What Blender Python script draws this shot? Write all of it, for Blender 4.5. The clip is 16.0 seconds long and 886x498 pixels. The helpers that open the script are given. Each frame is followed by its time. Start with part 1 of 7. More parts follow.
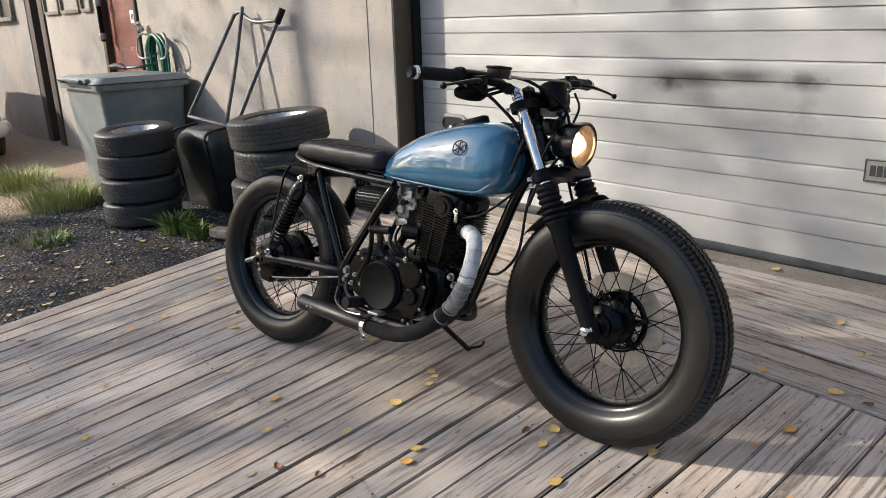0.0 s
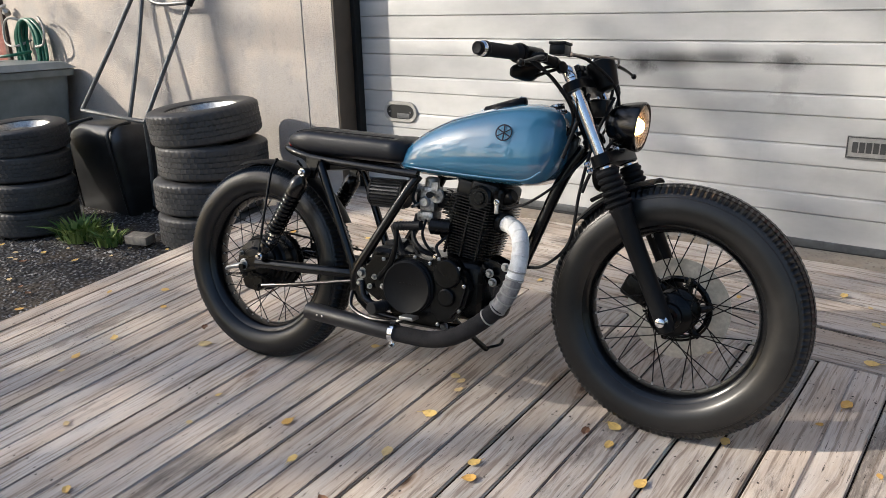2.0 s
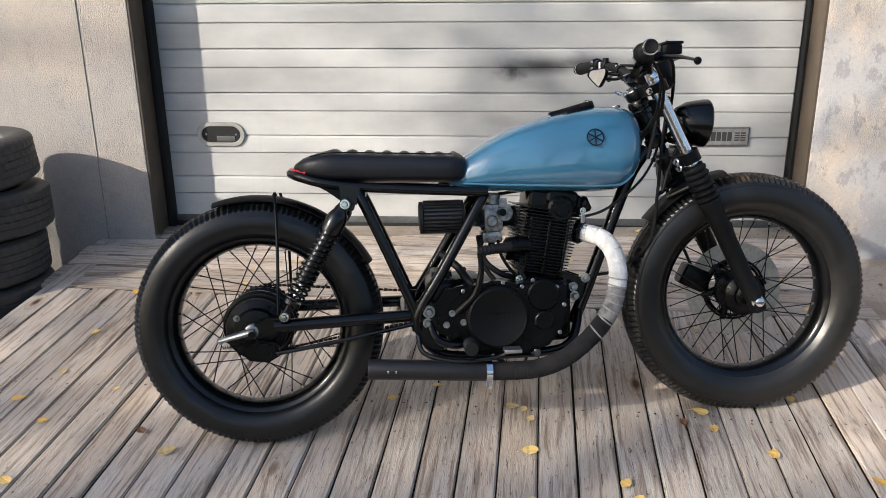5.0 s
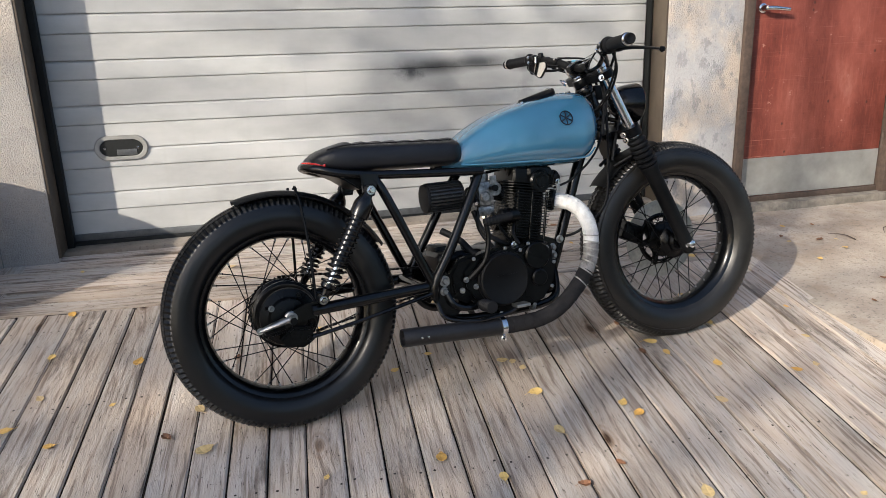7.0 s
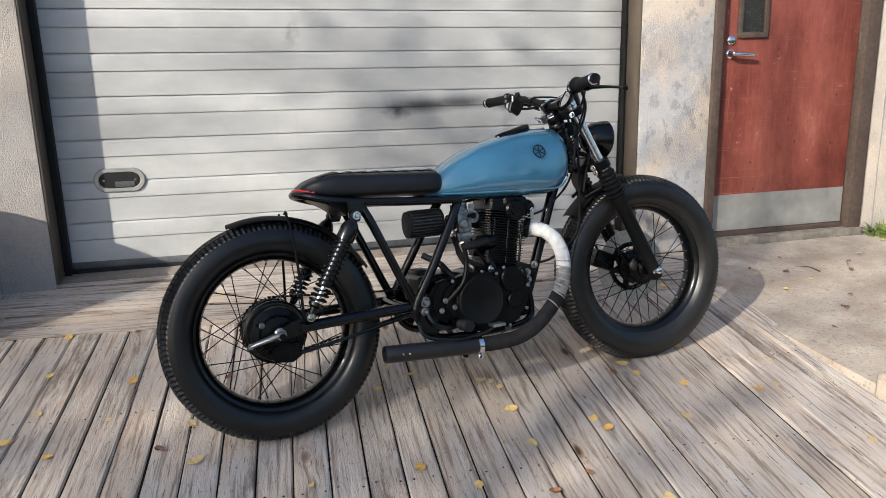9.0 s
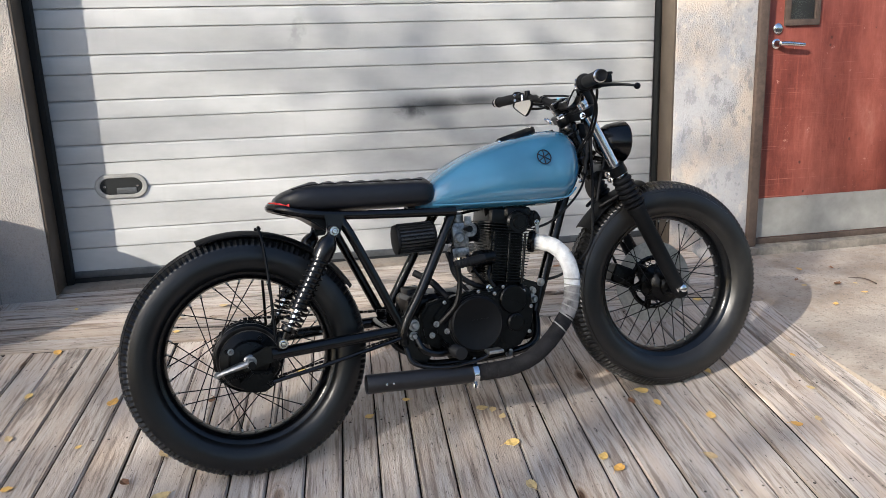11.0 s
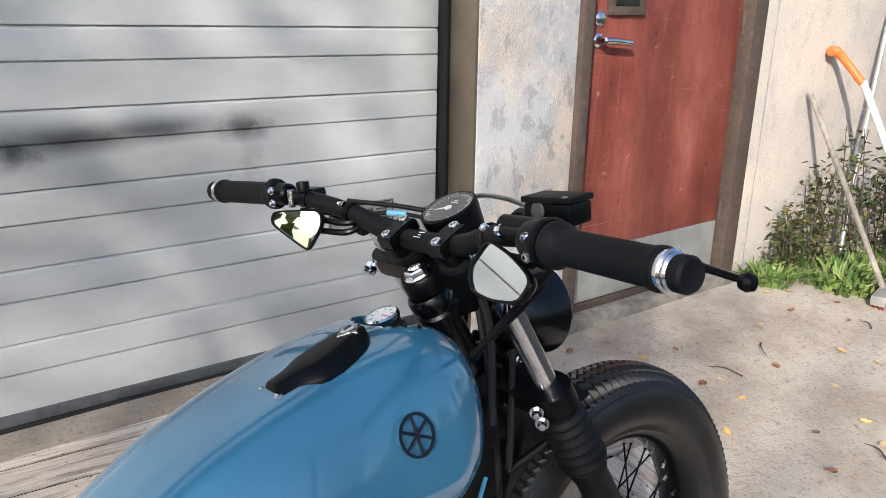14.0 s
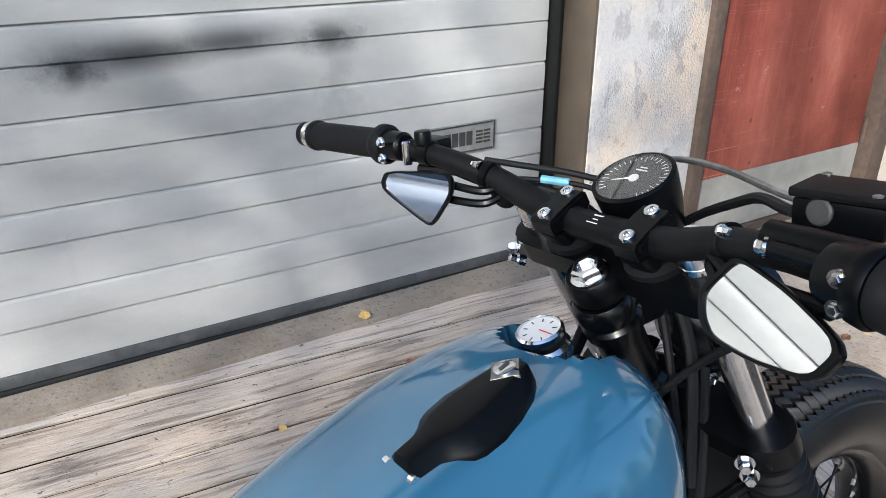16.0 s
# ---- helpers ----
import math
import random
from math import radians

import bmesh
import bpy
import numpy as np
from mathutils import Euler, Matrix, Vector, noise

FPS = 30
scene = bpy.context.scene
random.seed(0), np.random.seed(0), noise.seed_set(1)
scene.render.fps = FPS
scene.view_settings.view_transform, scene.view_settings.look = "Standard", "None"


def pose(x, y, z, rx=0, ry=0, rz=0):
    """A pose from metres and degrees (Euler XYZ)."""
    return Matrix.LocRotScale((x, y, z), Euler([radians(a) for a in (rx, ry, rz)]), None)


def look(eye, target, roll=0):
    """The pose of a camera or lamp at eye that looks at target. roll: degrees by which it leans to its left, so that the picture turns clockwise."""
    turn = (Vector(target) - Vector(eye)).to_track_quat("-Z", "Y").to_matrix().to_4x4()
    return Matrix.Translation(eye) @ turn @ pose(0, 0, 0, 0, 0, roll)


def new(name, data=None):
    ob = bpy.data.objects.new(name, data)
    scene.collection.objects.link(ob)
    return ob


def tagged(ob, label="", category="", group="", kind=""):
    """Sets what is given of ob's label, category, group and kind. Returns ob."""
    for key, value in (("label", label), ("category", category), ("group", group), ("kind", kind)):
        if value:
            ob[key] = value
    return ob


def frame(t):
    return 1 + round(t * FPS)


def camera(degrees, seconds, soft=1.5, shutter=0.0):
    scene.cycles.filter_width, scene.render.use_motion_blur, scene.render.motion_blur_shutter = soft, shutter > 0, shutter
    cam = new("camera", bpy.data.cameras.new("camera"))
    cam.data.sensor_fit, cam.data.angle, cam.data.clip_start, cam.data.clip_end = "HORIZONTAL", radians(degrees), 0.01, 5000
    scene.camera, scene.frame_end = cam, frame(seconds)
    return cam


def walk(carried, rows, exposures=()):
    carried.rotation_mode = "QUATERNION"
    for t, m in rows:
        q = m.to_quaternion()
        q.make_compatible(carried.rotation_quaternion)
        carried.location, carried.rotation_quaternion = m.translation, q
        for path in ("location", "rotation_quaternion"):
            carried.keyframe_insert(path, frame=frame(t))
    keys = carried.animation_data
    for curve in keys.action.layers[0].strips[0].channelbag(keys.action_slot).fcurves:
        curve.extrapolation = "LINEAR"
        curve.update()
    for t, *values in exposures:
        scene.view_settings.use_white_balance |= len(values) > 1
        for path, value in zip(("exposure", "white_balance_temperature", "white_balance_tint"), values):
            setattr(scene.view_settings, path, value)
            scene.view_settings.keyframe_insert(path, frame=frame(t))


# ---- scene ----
cam = camera(61.1, 16.0, soft=0.7)
METRES, EYE, TILT, LEAN, TURN = 5.065, 1.1686, 0.0, 0.0, 47.0
ROWS = [
    (0.0, 0.0, 0.0, 0.0, -0.54, -16.75, 1.78),
    (0.5, -0.0016, 0.0002, -0.0013, -0.94, -16.96, 1.54),
    (1.0, -0.0202, 0.0082, -0.0018, -2.26, -17.49, 1.27),
    (1.5, -0.0619, 0.0255, -0.005, -7.04, -18.08, 1.44),
    (2.0, -0.0991, 0.0475, -0.0065, -11.64, -17.64, 1.43),
    (2.5, -0.1346, 0.0788, -0.0056, -18.7, -16.58, 1.57),
    (3.0, -0.1725, 0.1006, -0.0075, -25.92, -16.36, 0.88),
    (3.5, -0.2168, 0.1252, -0.0093, -32.2, -16.76, 0.57),
    (4.0, -0.2506, 0.1548, -0.0125, -35.2, -17.29, 0.51),
    (6.5, -0.3952, 0.2623, -0.0105, -58.63, -16.14, 1.58),
    (7.0, -0.4251, 0.2746, -0.0138, -61.16, -16.53, 1.75),
    (7.5, -0.4416, 0.2755, -0.0158, -61.05, -16.51, 1.81),
    (8.0, -0.4474, 0.2688, -0.0163, -61.11, -15.6, 1.52),
    (8.5, -0.4496, 0.2612, -0.0159, -61.55, -14.27, 1.37),
    (9.0, -0.4506, 0.2544, -0.017, -61.85, -13.33, 1.29),
    (11.5, -0.3635, 0.2576, -0.015, -57.31, -13.86, 2.25),
    (12.0, -0.3289, 0.2835, -0.0117, -57.96, -15.11, 1.51),
    (12.5, -0.2789, 0.3299, -0.003, -62.5, -16.64, 0.69),
    (13.0, -0.2208, 0.3559, 0.0038, -67.96, -16.47, 1.25),
    (13.5, -0.1623, 0.3772, 0.0095, -73.49, -16.12, 0.67),
    (14.0, -0.1207, 0.4104, 0.0138, -82.58, -17.86, -0.81),
    (14.5, -0.0929, 0.4351, 0.0168, -87.34, -20.73, -1.14),
    (15.0, -0.0764, 0.438, 0.0166, -85.92, -21.74, -0.82),
    (15.5, -0.0688, 0.4387, 0.0156, -81.72, -22.75, 0.01),
    (16.0, -0.0686, 0.4374, 0.0118, -77.1, -25.43, 0.07),
]
EXPO = [(0.0, 0.70, 6050, 9), (1.0, 0.72, 6050, 9), (2.5, 0.84, 6000, 9), (4.0, 0.83, 6000, 9), (7.0, 0.68, 6000, 9), (9.0, 0.65, 5850, 8), (12.5, 0.88, 5750, 9), (14.0, 0.77, 5650, 8), (16.0, 0.90, 5500, 7)]
walk(cam, [(t, pose(0, 0, EYE, TILT, LEAN, TURN) @ pose(METRES * x, METRES * y, METRES * z, 90 + pitch, roll, yaw)) for t, x, y, z, yaw, pitch, roll in ROWS], EXPO)

# ---- world and sun ----
SUN_TRAVEL = Vector((0.79 * math.cos(radians(27)), 0.61 * math.cos(radians(27)), -math.sin(radians(27))))
world = bpy.data.worlds.new("sky_world")
scene.world = world
world.use_nodes = True
wn = world.node_tree
sky = wn.nodes.new("ShaderNodeTexSky")
sky.sky_type = "NISHITA"
sky.sun_disc = False
sky.sun_elevation = radians(27)
sky.sun_rotation = math.atan2(-SUN_TRAVEL.x, -SUN_TRAVEL.y)
sky.altitude = 100
sky.air_density, sky.dust_density = 1.0, 2.5
wn.links.new(sky.outputs[0], wn.nodes["Background"].inputs[0])
wn.nodes["Background"].inputs[1].default_value = 0.15
sun_data = bpy.data.lights.new("sun", "SUN")
sun_data.energy, sun_data.angle, sun_data.color = 4.2, radians(0.6), (1.0, 0.87, 0.70)
sun = new("sun", sun_data)
sun.matrix_world = look((0, 0, 0), SUN_TRAVEL) @ Matrix.Translation((0, 0, 30))


# ---- materials ----
class Mat:
    def __init__(self, name):
        self.m = bpy.data.materials.new(name)
        self.m.use_nodes = True
        self.t = self.m.node_tree
        self.b = self.t.nodes["Principled BSDF"]

    def node(self, kind, **inputs):
        n = self.t.nodes.new(kind)
        for k, v in inputs.items():
            key = int(k[1:]) if k[0] == "i" and k[1:].isdigit() else k.replace("_", " ")
            if isinstance(v, bpy.types.NodeSocket):
                self.t.links.new(v, n.inputs[key])
            else:
                n.inputs[key].default_value = v
        return n

    def coords(self, kind="Object", scale=(1, 1, 1), offset=None):
        c = self.t.nodes.new("ShaderNodeTexCoord").outputs[kind]
        if offset is not None:
            c = self.node("ShaderNodeVectorMath", i0=c, i1=offset).outputs[0]
        mp = self.node("ShaderNodeMapping", Vector=c)
        mp.inputs["Scale"].default_value = scale
        return mp.outputs[0]

    def noise(self, vec, scale, detail=4.0, rough=0.6):
        return self.node("ShaderNodeTexNoise", Vector=vec, Scale=scale, Detail=detail, Roughness=rough).outputs["Fac"]

    def ramp(self, fac, *stops):
        r = self.node("ShaderNodeValToRGB", Fac=fac)
        e = r.color_ramp.elements
        while len(e) < len(stops):
            e.new(0.5)
        for el, (p, c) in zip(e, stops):
            el.position = p
            el.color = (*c, 1) if isinstance(c, tuple) else (c, c, c, 1)
        return r.outputs[0]

    def mix(self, fac, a, b, kind="MIX"):
        n = self.t.nodes.new("ShaderNodeMix")
        n.data_type, n.blend_type = "RGBA", kind
        for s, v in ((0, fac), (6, a), (7, b)):
            if isinstance(v, bpy.types.NodeSocket):
                self.t.links.new(v, n.inputs[s])
            else:
                n.inputs[s].default_value = (*v, 1) if isinstance(v, tuple) else v
        return n.outputs[2]

    def math(self, op, a, b=0.0, c=0.0):
        n = self.t.nodes.new("ShaderNodeMath")
        n.operation = op
        for s, v in ((0, a), (1, b), (2, c)):
            if isinstance(v, bpy.types.NodeSocket):
                self.t.links.new(v, n.inputs[s])
            else:
                n.inputs[s].default_value = v
        return n.outputs[0]

    def set(self, **kw):
        for k, v in kw.items():
            key = k.replace("_", " ")
            if isinstance(v, bpy.types.NodeSocket):
                self.t.links.new(v, self.b.inputs[key])
            else:
                self.b.inputs[key].default_value = (*v, 1) if isinstance(v, tuple) and len(v) == 3 else v
        return self

    def bump(self, height, strength=0.3, distance=0.01):
        n = self.node("ShaderNodeBump", Height=height, Strength=strength, Distance=distance)
        self.t.links.new(n.outputs[0], self.b.inputs["Normal"])
        return self

    def random(self):
        return self.t.nodes.new("ShaderNodeObjectInfo").outputs["Random"]


def plain(name, colour, rough=0.5, metal=0.0, var=0.15, scale=40, bump=0.05, coat=0.0, spec=0.5):
    """Paint, rubber or metal with slight uneven tone, wear in the gloss and fine relief."""
    m = Mat(name)
    v = m.coords()
    n = m.noise(v, scale)
    n2 = m.noise(v, scale * 0.12, 3)
    f = m.math("MULTIPLY", n, n2)
    dark = tuple(c * (1 - var * 1.6) for c in colour)
    light = tuple(min(1, c * (1 + var)) for c in colour)
    m.set(Base_Color=m.ramp(f, (0.1, dark), (0.45, light)), Metallic=metal)
    m.set(Roughness=m.math("MULTIPLY_ADD", n2, 0.25, max(0.02, rough - 0.12)), Coat_Weight=coat, Coat_Roughness=0.05, Specular_IOR_Level=spec)
    if bump:
        m.bump(m.noise(v, scale * 6), bump, 0.002)
    return m.m


def wood_planks():
    """Weathered softwood: tan and silver-grey grain, checks along the grain, knots, worn smears and dirt."""
    m = Mat("weathered_deck_wood")
    r = m.random()
    off = m.node("ShaderNodeCombineXYZ", X=m.math("MULTIPLY", r, 37.0), Y=m.math("MULTIPLY", r, 91.0), Z=0.0).outputs[0]
    knot = m.node("ShaderNodeTexVoronoi", Vector=m.coords("Object", (1, 0.45, 1), off), Scale=4.6)
    kd = knot.outputs["Distance"]
    # the grain bends round each knot
    bend = m.math("MULTIPLY", m.ramp(kd, (0.04, 1.0), (0.30, 0.0)), 0.02)
    wobble = m.math("MULTIPLY_ADD", m.noise(m.coords("Object", (1, 0.35, 1), off), 4.0, 3), 0.03, bend)
    shift = m.node("ShaderNodeCombineXYZ", X=wobble, Y=0.0, Z=0.0).outputs[0]
    moved = m.node("ShaderNodeVectorMath", i0=m.coords("Object", (1, 1, 1), off), i1=shift).outputs[0]

    def along(k):
        mp = m.node("ShaderNodeMapping", Vector=moved)
        mp.inputs["Scale"].default_value = (1, k, 1)
        return mp.outputs[0]

    grain = m.noise(along(0.06), 120, 6, 0.75)
    line = m.noise(along(0.045), 75, 5, 0.6)
    blotch = m.noise(along(0.3), 3.4, 6, 0.7)
    smear = m.noise(along(0.12), 9.0, 6, 0.72)
    fine = m.noise(along(0.14), 330, 3)
    check = m.noise(along(0.05), 190, 4, 0.6)
    tone = m.ramp(grain, (0.28, (0.28, 0.24, 0.205)), (0.5, (0.475, 0.42, 0.365)), (0.72, (0.60, 0.55, 0.50)))
    warm = m.mix(m.ramp(blotch, (0.38, 0.0), (0.64, 0.8)), tone, (0.47, 0.37, 0.285))
    grey = m.mix(m.ramp(smear, (0.47, 0.0), (0.63, 0.45)), warm, (0.525, 0.505, 0.48))
    ring = m.mix(m.ramp(line, (0.51, 0.0), (0.62, 0.75)), grey, (0.20, 0.15, 0.115))
    worn = m.math("MULTIPLY_ADD", m.math("FRACT", m.math("MULTIPLY", r, 7.31)), 0.14, -0.05)
    dark = m.mix(m.ramp(m.math("ADD", m.noise(along(0.16), 8.5, 8, 0.8), worn), (0.585, 0.0), (0.68, 0.62)), ring, (0.055, 0.045, 0.037))
    dark = m.mix(m.ramp(check, (0.64, 0.0), (0.68, 0.9)), dark, (0.03, 0.023, 0.018))
    speck = m.noise(m.coords("Object", (1, 0.5, 1), off), 75, 4, 0.7)
    dark = m.mix(m.ramp(speck, (0.62, 0.0), (0.68, 0.8)), dark, (0.05, 0.04, 0.03))
    knots = m.ramp(kd, (0.04, 1.0), (0.075, 0.0))
    halo = m.ramp(kd, (0.07, 0.6), (0.20, 0.0))
    arcs = m.math("MULTIPLY_ADD", m.math("SINE", m.math("MULTIPLY", kd, 110.0)), 0.5, 0.5)
    halo = m.math("MULTIPLY", halo, m.math("MULTIPLY_ADD", arcs, 0.75, 0.25))
    kn = m.mix(halo, dark, (0.21, 0.125, 0.07))
    kn = m.mix(knots, kn, (0.07, 0.038, 0.022))
    shade = m.math("MULTIPLY_ADD", r, 0.30, 0.88)
    hsv = m.node("ShaderNodeHueSaturation", Color=kn, Value=shade, Saturation=1.0)
    m.set(Base_Color=hsv.outputs[0], Roughness=m.math("MULTIPLY_ADD", smear, 0.3, 0.6), Specular_IOR_Level=0.25)
    h = m.math("ADD", m.math("MULTIPLY", grain, 0.7), m.math("MULTIPLY", fine, 0.5))
    h = m.math("SUBTRACT", h, m.math("MULTIPLY", knots, 0.3))
    h = m.math("SUBTRACT", h, m.math("MULTIPLY", m.ramp(check, (0.68, 0.0), (0.74, 1.0)), 0.8))
    h = m.math("ADD", h, m.math("MULTIPLY", m.noise(along(0.35), 26, 4, 0.6), 1.4))
    m.bump(h, 0.9, 0.004)
    return m.m


def door_panel():
    """Pale grey embossed steel with soot smudges and dull weathering."""
    m = Mat("embossed_grey_door_steel")
    v = m.coords()
    cloud = m.noise(m.coords("Object", (1, 1, 2.2)), 2.2, 5, 0.6)
    c = m.ramp(cloud, (0.3, (0.33, 0.33, 0.325)), (0.55, (0.43, 0.43, 0.42)), (0.75, (0.49, 0.485, 0.475)))
    streak = m.noise(m.coords("Object", (9, 1, 0.35)), 3, 4)
    c = m.mix(m.ramp(streak, (0.55, 0.0), (0.75, 0.25)), c, (0.36, 0.35, 0.33))
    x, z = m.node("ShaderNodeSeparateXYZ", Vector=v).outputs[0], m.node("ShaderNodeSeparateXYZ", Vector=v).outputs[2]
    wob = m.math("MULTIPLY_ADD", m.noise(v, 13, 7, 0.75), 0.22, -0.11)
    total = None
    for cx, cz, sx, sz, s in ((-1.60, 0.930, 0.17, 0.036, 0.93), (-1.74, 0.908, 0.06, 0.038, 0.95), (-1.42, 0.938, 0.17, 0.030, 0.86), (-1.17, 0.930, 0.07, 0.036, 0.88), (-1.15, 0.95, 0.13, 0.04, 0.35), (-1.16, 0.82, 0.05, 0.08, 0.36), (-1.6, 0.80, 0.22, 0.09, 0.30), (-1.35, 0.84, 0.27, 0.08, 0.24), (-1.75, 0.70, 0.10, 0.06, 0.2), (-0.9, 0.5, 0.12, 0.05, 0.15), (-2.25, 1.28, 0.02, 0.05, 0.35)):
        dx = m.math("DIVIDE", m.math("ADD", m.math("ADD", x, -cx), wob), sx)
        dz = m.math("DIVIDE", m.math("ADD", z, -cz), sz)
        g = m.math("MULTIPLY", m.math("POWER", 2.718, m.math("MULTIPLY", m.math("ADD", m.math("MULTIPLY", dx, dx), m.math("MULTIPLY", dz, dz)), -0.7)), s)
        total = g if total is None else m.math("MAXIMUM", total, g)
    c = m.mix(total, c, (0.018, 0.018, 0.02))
    m.set(Base_Color=c, Roughness=m.math("MULTIPLY_ADD", cloud, 0.22, 0.30), Metallic=0.0, Specular_IOR_Level=0.7)
    h = m.noise(m.coords("Object", (1, 1, 1.7)), 260, 2, 0.5)
    h2 = m.noise(m.coords("Object", (1, 1, 2.6)), 120, 3, 0.5)
    m.bump(m.math("ADD", h, h2), 0.22, 0.0016)
    return m.m


def plaster(name, base, patch, worn=1.0):
    m = Mat(name)
    v = m.coords()
    big = m.noise(v, 1.7, 6, 0.62)
    mid = m.noise(m.coords("Object", (1, 1, 0.6)), 5.0, 5, 0.65)
    c = m.mix(m.ramp(big, (0.44, 0.0), (0.56, 1.0)), base, patch)
    c = m.mix(m.ramp(mid, (0.5, 0.0), (0.66, 0.6 * worn)), c, (0.27, 0.29, 0.32))
    chip = m.noise(m.coords("Object", (1.5, 1, 1)), 9.0, 8, 0.7)
    c = m.mix(m.ramp(chip, (0.56, 0.0), (0.60, 0.55 * worn)), c, (0.20, 0.205, 0.215))
    c = m.mix(m.ramp(chip, (0.36, 0.5 * worn), (0.41, 0.0)), c, (0.58, 0.52, 0.45))
    grit = m.noise(v, 150, 3, 0.6)
    c = m.mix(m.ramp(grit, (0.35, 0.22), (0.5, 0.0)), c, (0.22, 0.18, 0.15))
    m.set(Base_Color=c, Roughness=0.92, Specular_IOR_Level=0.2)
    rough_zone = m.ramp(m.noise(v, 2.6, 4), (0.48, 1.0 - 0.94 * worn), (0.56, 1.0))
    pebble = m.noise(v, 170, 3, 0.5)
    h = m.math("ADD", m.math("MULTIPLY", pebble, rough_zone), m.math("MULTIPLY", m.noise(v, 60, 4), 0.25))
    m.bump(h, 0.9, 0.008)
    return m.m


def red_plywood():
    """Old red paint on plywood: sun-bleached clouds, fine wood lines, scrapes and dents."""
    m = Mat("worn_red_plywood")
    v = m.coords()
    big = m.noise(m.coords("Object", (1, 1, 0.45)), 2.6, 7, 0.70)
    lines = m.noise(m.coords("Object", (0.12, 1, 9)), 14, 5, 0.75)
    grain = m.noise(m.coords("Object", (9, 1, 0.4)), 10, 4, 0.7)
    c = m.ramp(big, (0.30, (0.070, 0.017, 0.012)), (0.45, (0.150, 0.036, 0.025)), (0.58, (0.225, 0.064, 0.045)), (0.74, (0.35, 0.145, 0.108)))
    c = m.mix(m.ramp(grain, (0.52, 0.0), (0.72, 0.35)), c, (0.33, 0.11, 0.078))
    c = m.mix(m.ramp(lines, (0.60, 0.0), (0.72, 0.5)), c, (0.46, 0.22, 0.17))
    flake = m.noise(v, 17, 8, 0.75)
    c = m.mix(m.ramp(flake, (0.64, 0.0), (0.68, 0.7)), c, (0.42, 0.24, 0.19))
    c = m.mix(m.ramp(flake, (0.30, 0.7), (0.36, 0.0)), c, (0.055, 0.018, 0.014))
    dots = m.node("ShaderNodeTexVoronoi", Vector=m.coords("Object", (1, 0.0, 0.8)), Scale=9.0).outputs["Distance"]
    c = m.mix(m.ramp(dots, (0.045, 0.85), (0.075, 0.0)), c, (0.07, 0.025, 0.018))
    m.set(Base_Color=c, Roughness=m.math("MULTIPLY_ADD", big, 0.3, 0.36), Specular_IOR_Level=0.4)
    dent = m.ramp(dots, (0.03, 0.0), (0.11, 1.0))
    h = m.math("ADD", m.noise(m.coords("Object", (0.4, 1, 3)), 16, 5), m.math("MULTIPLY", dent, 0.6))
    m.bump(m.math("ADD", h, m.math("MULTIPLY", grain, 0.4)), 0.5, 0.006)
    return m.m


def concrete(name, k=1.0):
    m = Mat(name)
    v = m.coords()
    big = m.noise(v, 2.0, 6, 0.65)
    c = m.ramp(big, (0.32, (0.28, 0.235, 0.195)), (0.5, (0.41, 0.365, 0.315)), (0.68, (0.52, 0.475, 0.42)))
    peb = m.node("ShaderNodeTexVoronoi", Vector=v, Scale=55.0)
    c = m.mix(m.ramp(peb.outputs["Distance"], (0.12, 0.6), (0.3, 0.0)), c, (0.19, 0.165, 0.145))
    c = m.mix(m.ramp(m.noise(v, 4.5, 7, 0.75), (0.5, 0.0), (0.64, 0.55)), c, (0.30, 0.235, 0.175))
    c = m.mix(1.0, c, (k, k * 0.97, k * 0.93), "MULTIPLY")
    spots = m.noise(v, 35, 4, 0.7)
    c = m.mix(m.ramp(spots, (0.58, 0.0), (0.68, 0.55)), c, (0.14, 0.125, 0.11))
    m.set(Base_Color=c, Roughness=0.93, Specular_IOR_Level=0.2)
    m.bump(m.math("ADD", m.noise(v, 90, 4), m.noise(v, 14, 4)), 0.5, 0.006)
    return m.m


def ground_dirt():
    m = Mat("gravel_and_dirt")
    v = m.coords()
    big = m.noise(v, 1.3, 5, 0.65)
    x = m.node("ShaderNodeSeparateXYZ", Vector=v).outputs[0]
    far = m.math("MULTIPLY_ADD", x, -0.6, -3.7)
    far = m.math("ADD", far, m.math("MULTIPLY_ADD", big, 1.2, -0.6))
    peb = m.node("ShaderNodeTexVoronoi", Vector=v, Scale=48.0)
    stone = m.ramp(peb.outputs["Color"], (0.15, (0.035, 0.036, 0.039)), (0.6, (0.10, 0.10, 0.105)), (0.95, (0.24, 0.235, 0.23)))
    grav = m.mix(m.ramp(peb.outputs["Distance"], (0.25, 0.0), (0.55, 0.9)), stone, (0.025, 0.022, 0.02))
    grav = m.mix(m.ramp(big, (0.5, 0.0), (0.68, 0.75)), grav, (0.10, 0.075, 0.05))
    sand = m.ramp(m.noise(v, 30, 5), (0.3, (0.26, 0.195, 0.135)), (0.7, (0.42, 0.33, 0.25)))
    c = m.mix(m.ramp(far, (0.0, 0.0), (0.5, 1.0)), grav, sand)
    m.set(Base_Color=c, Roughness=0.95, Specular_IOR_Level=0.15)
    m.bump(m.math("ADD", peb.outputs["Distance"], m.noise(v, 9, 4)), 0.8, 0.015)
    return m.m


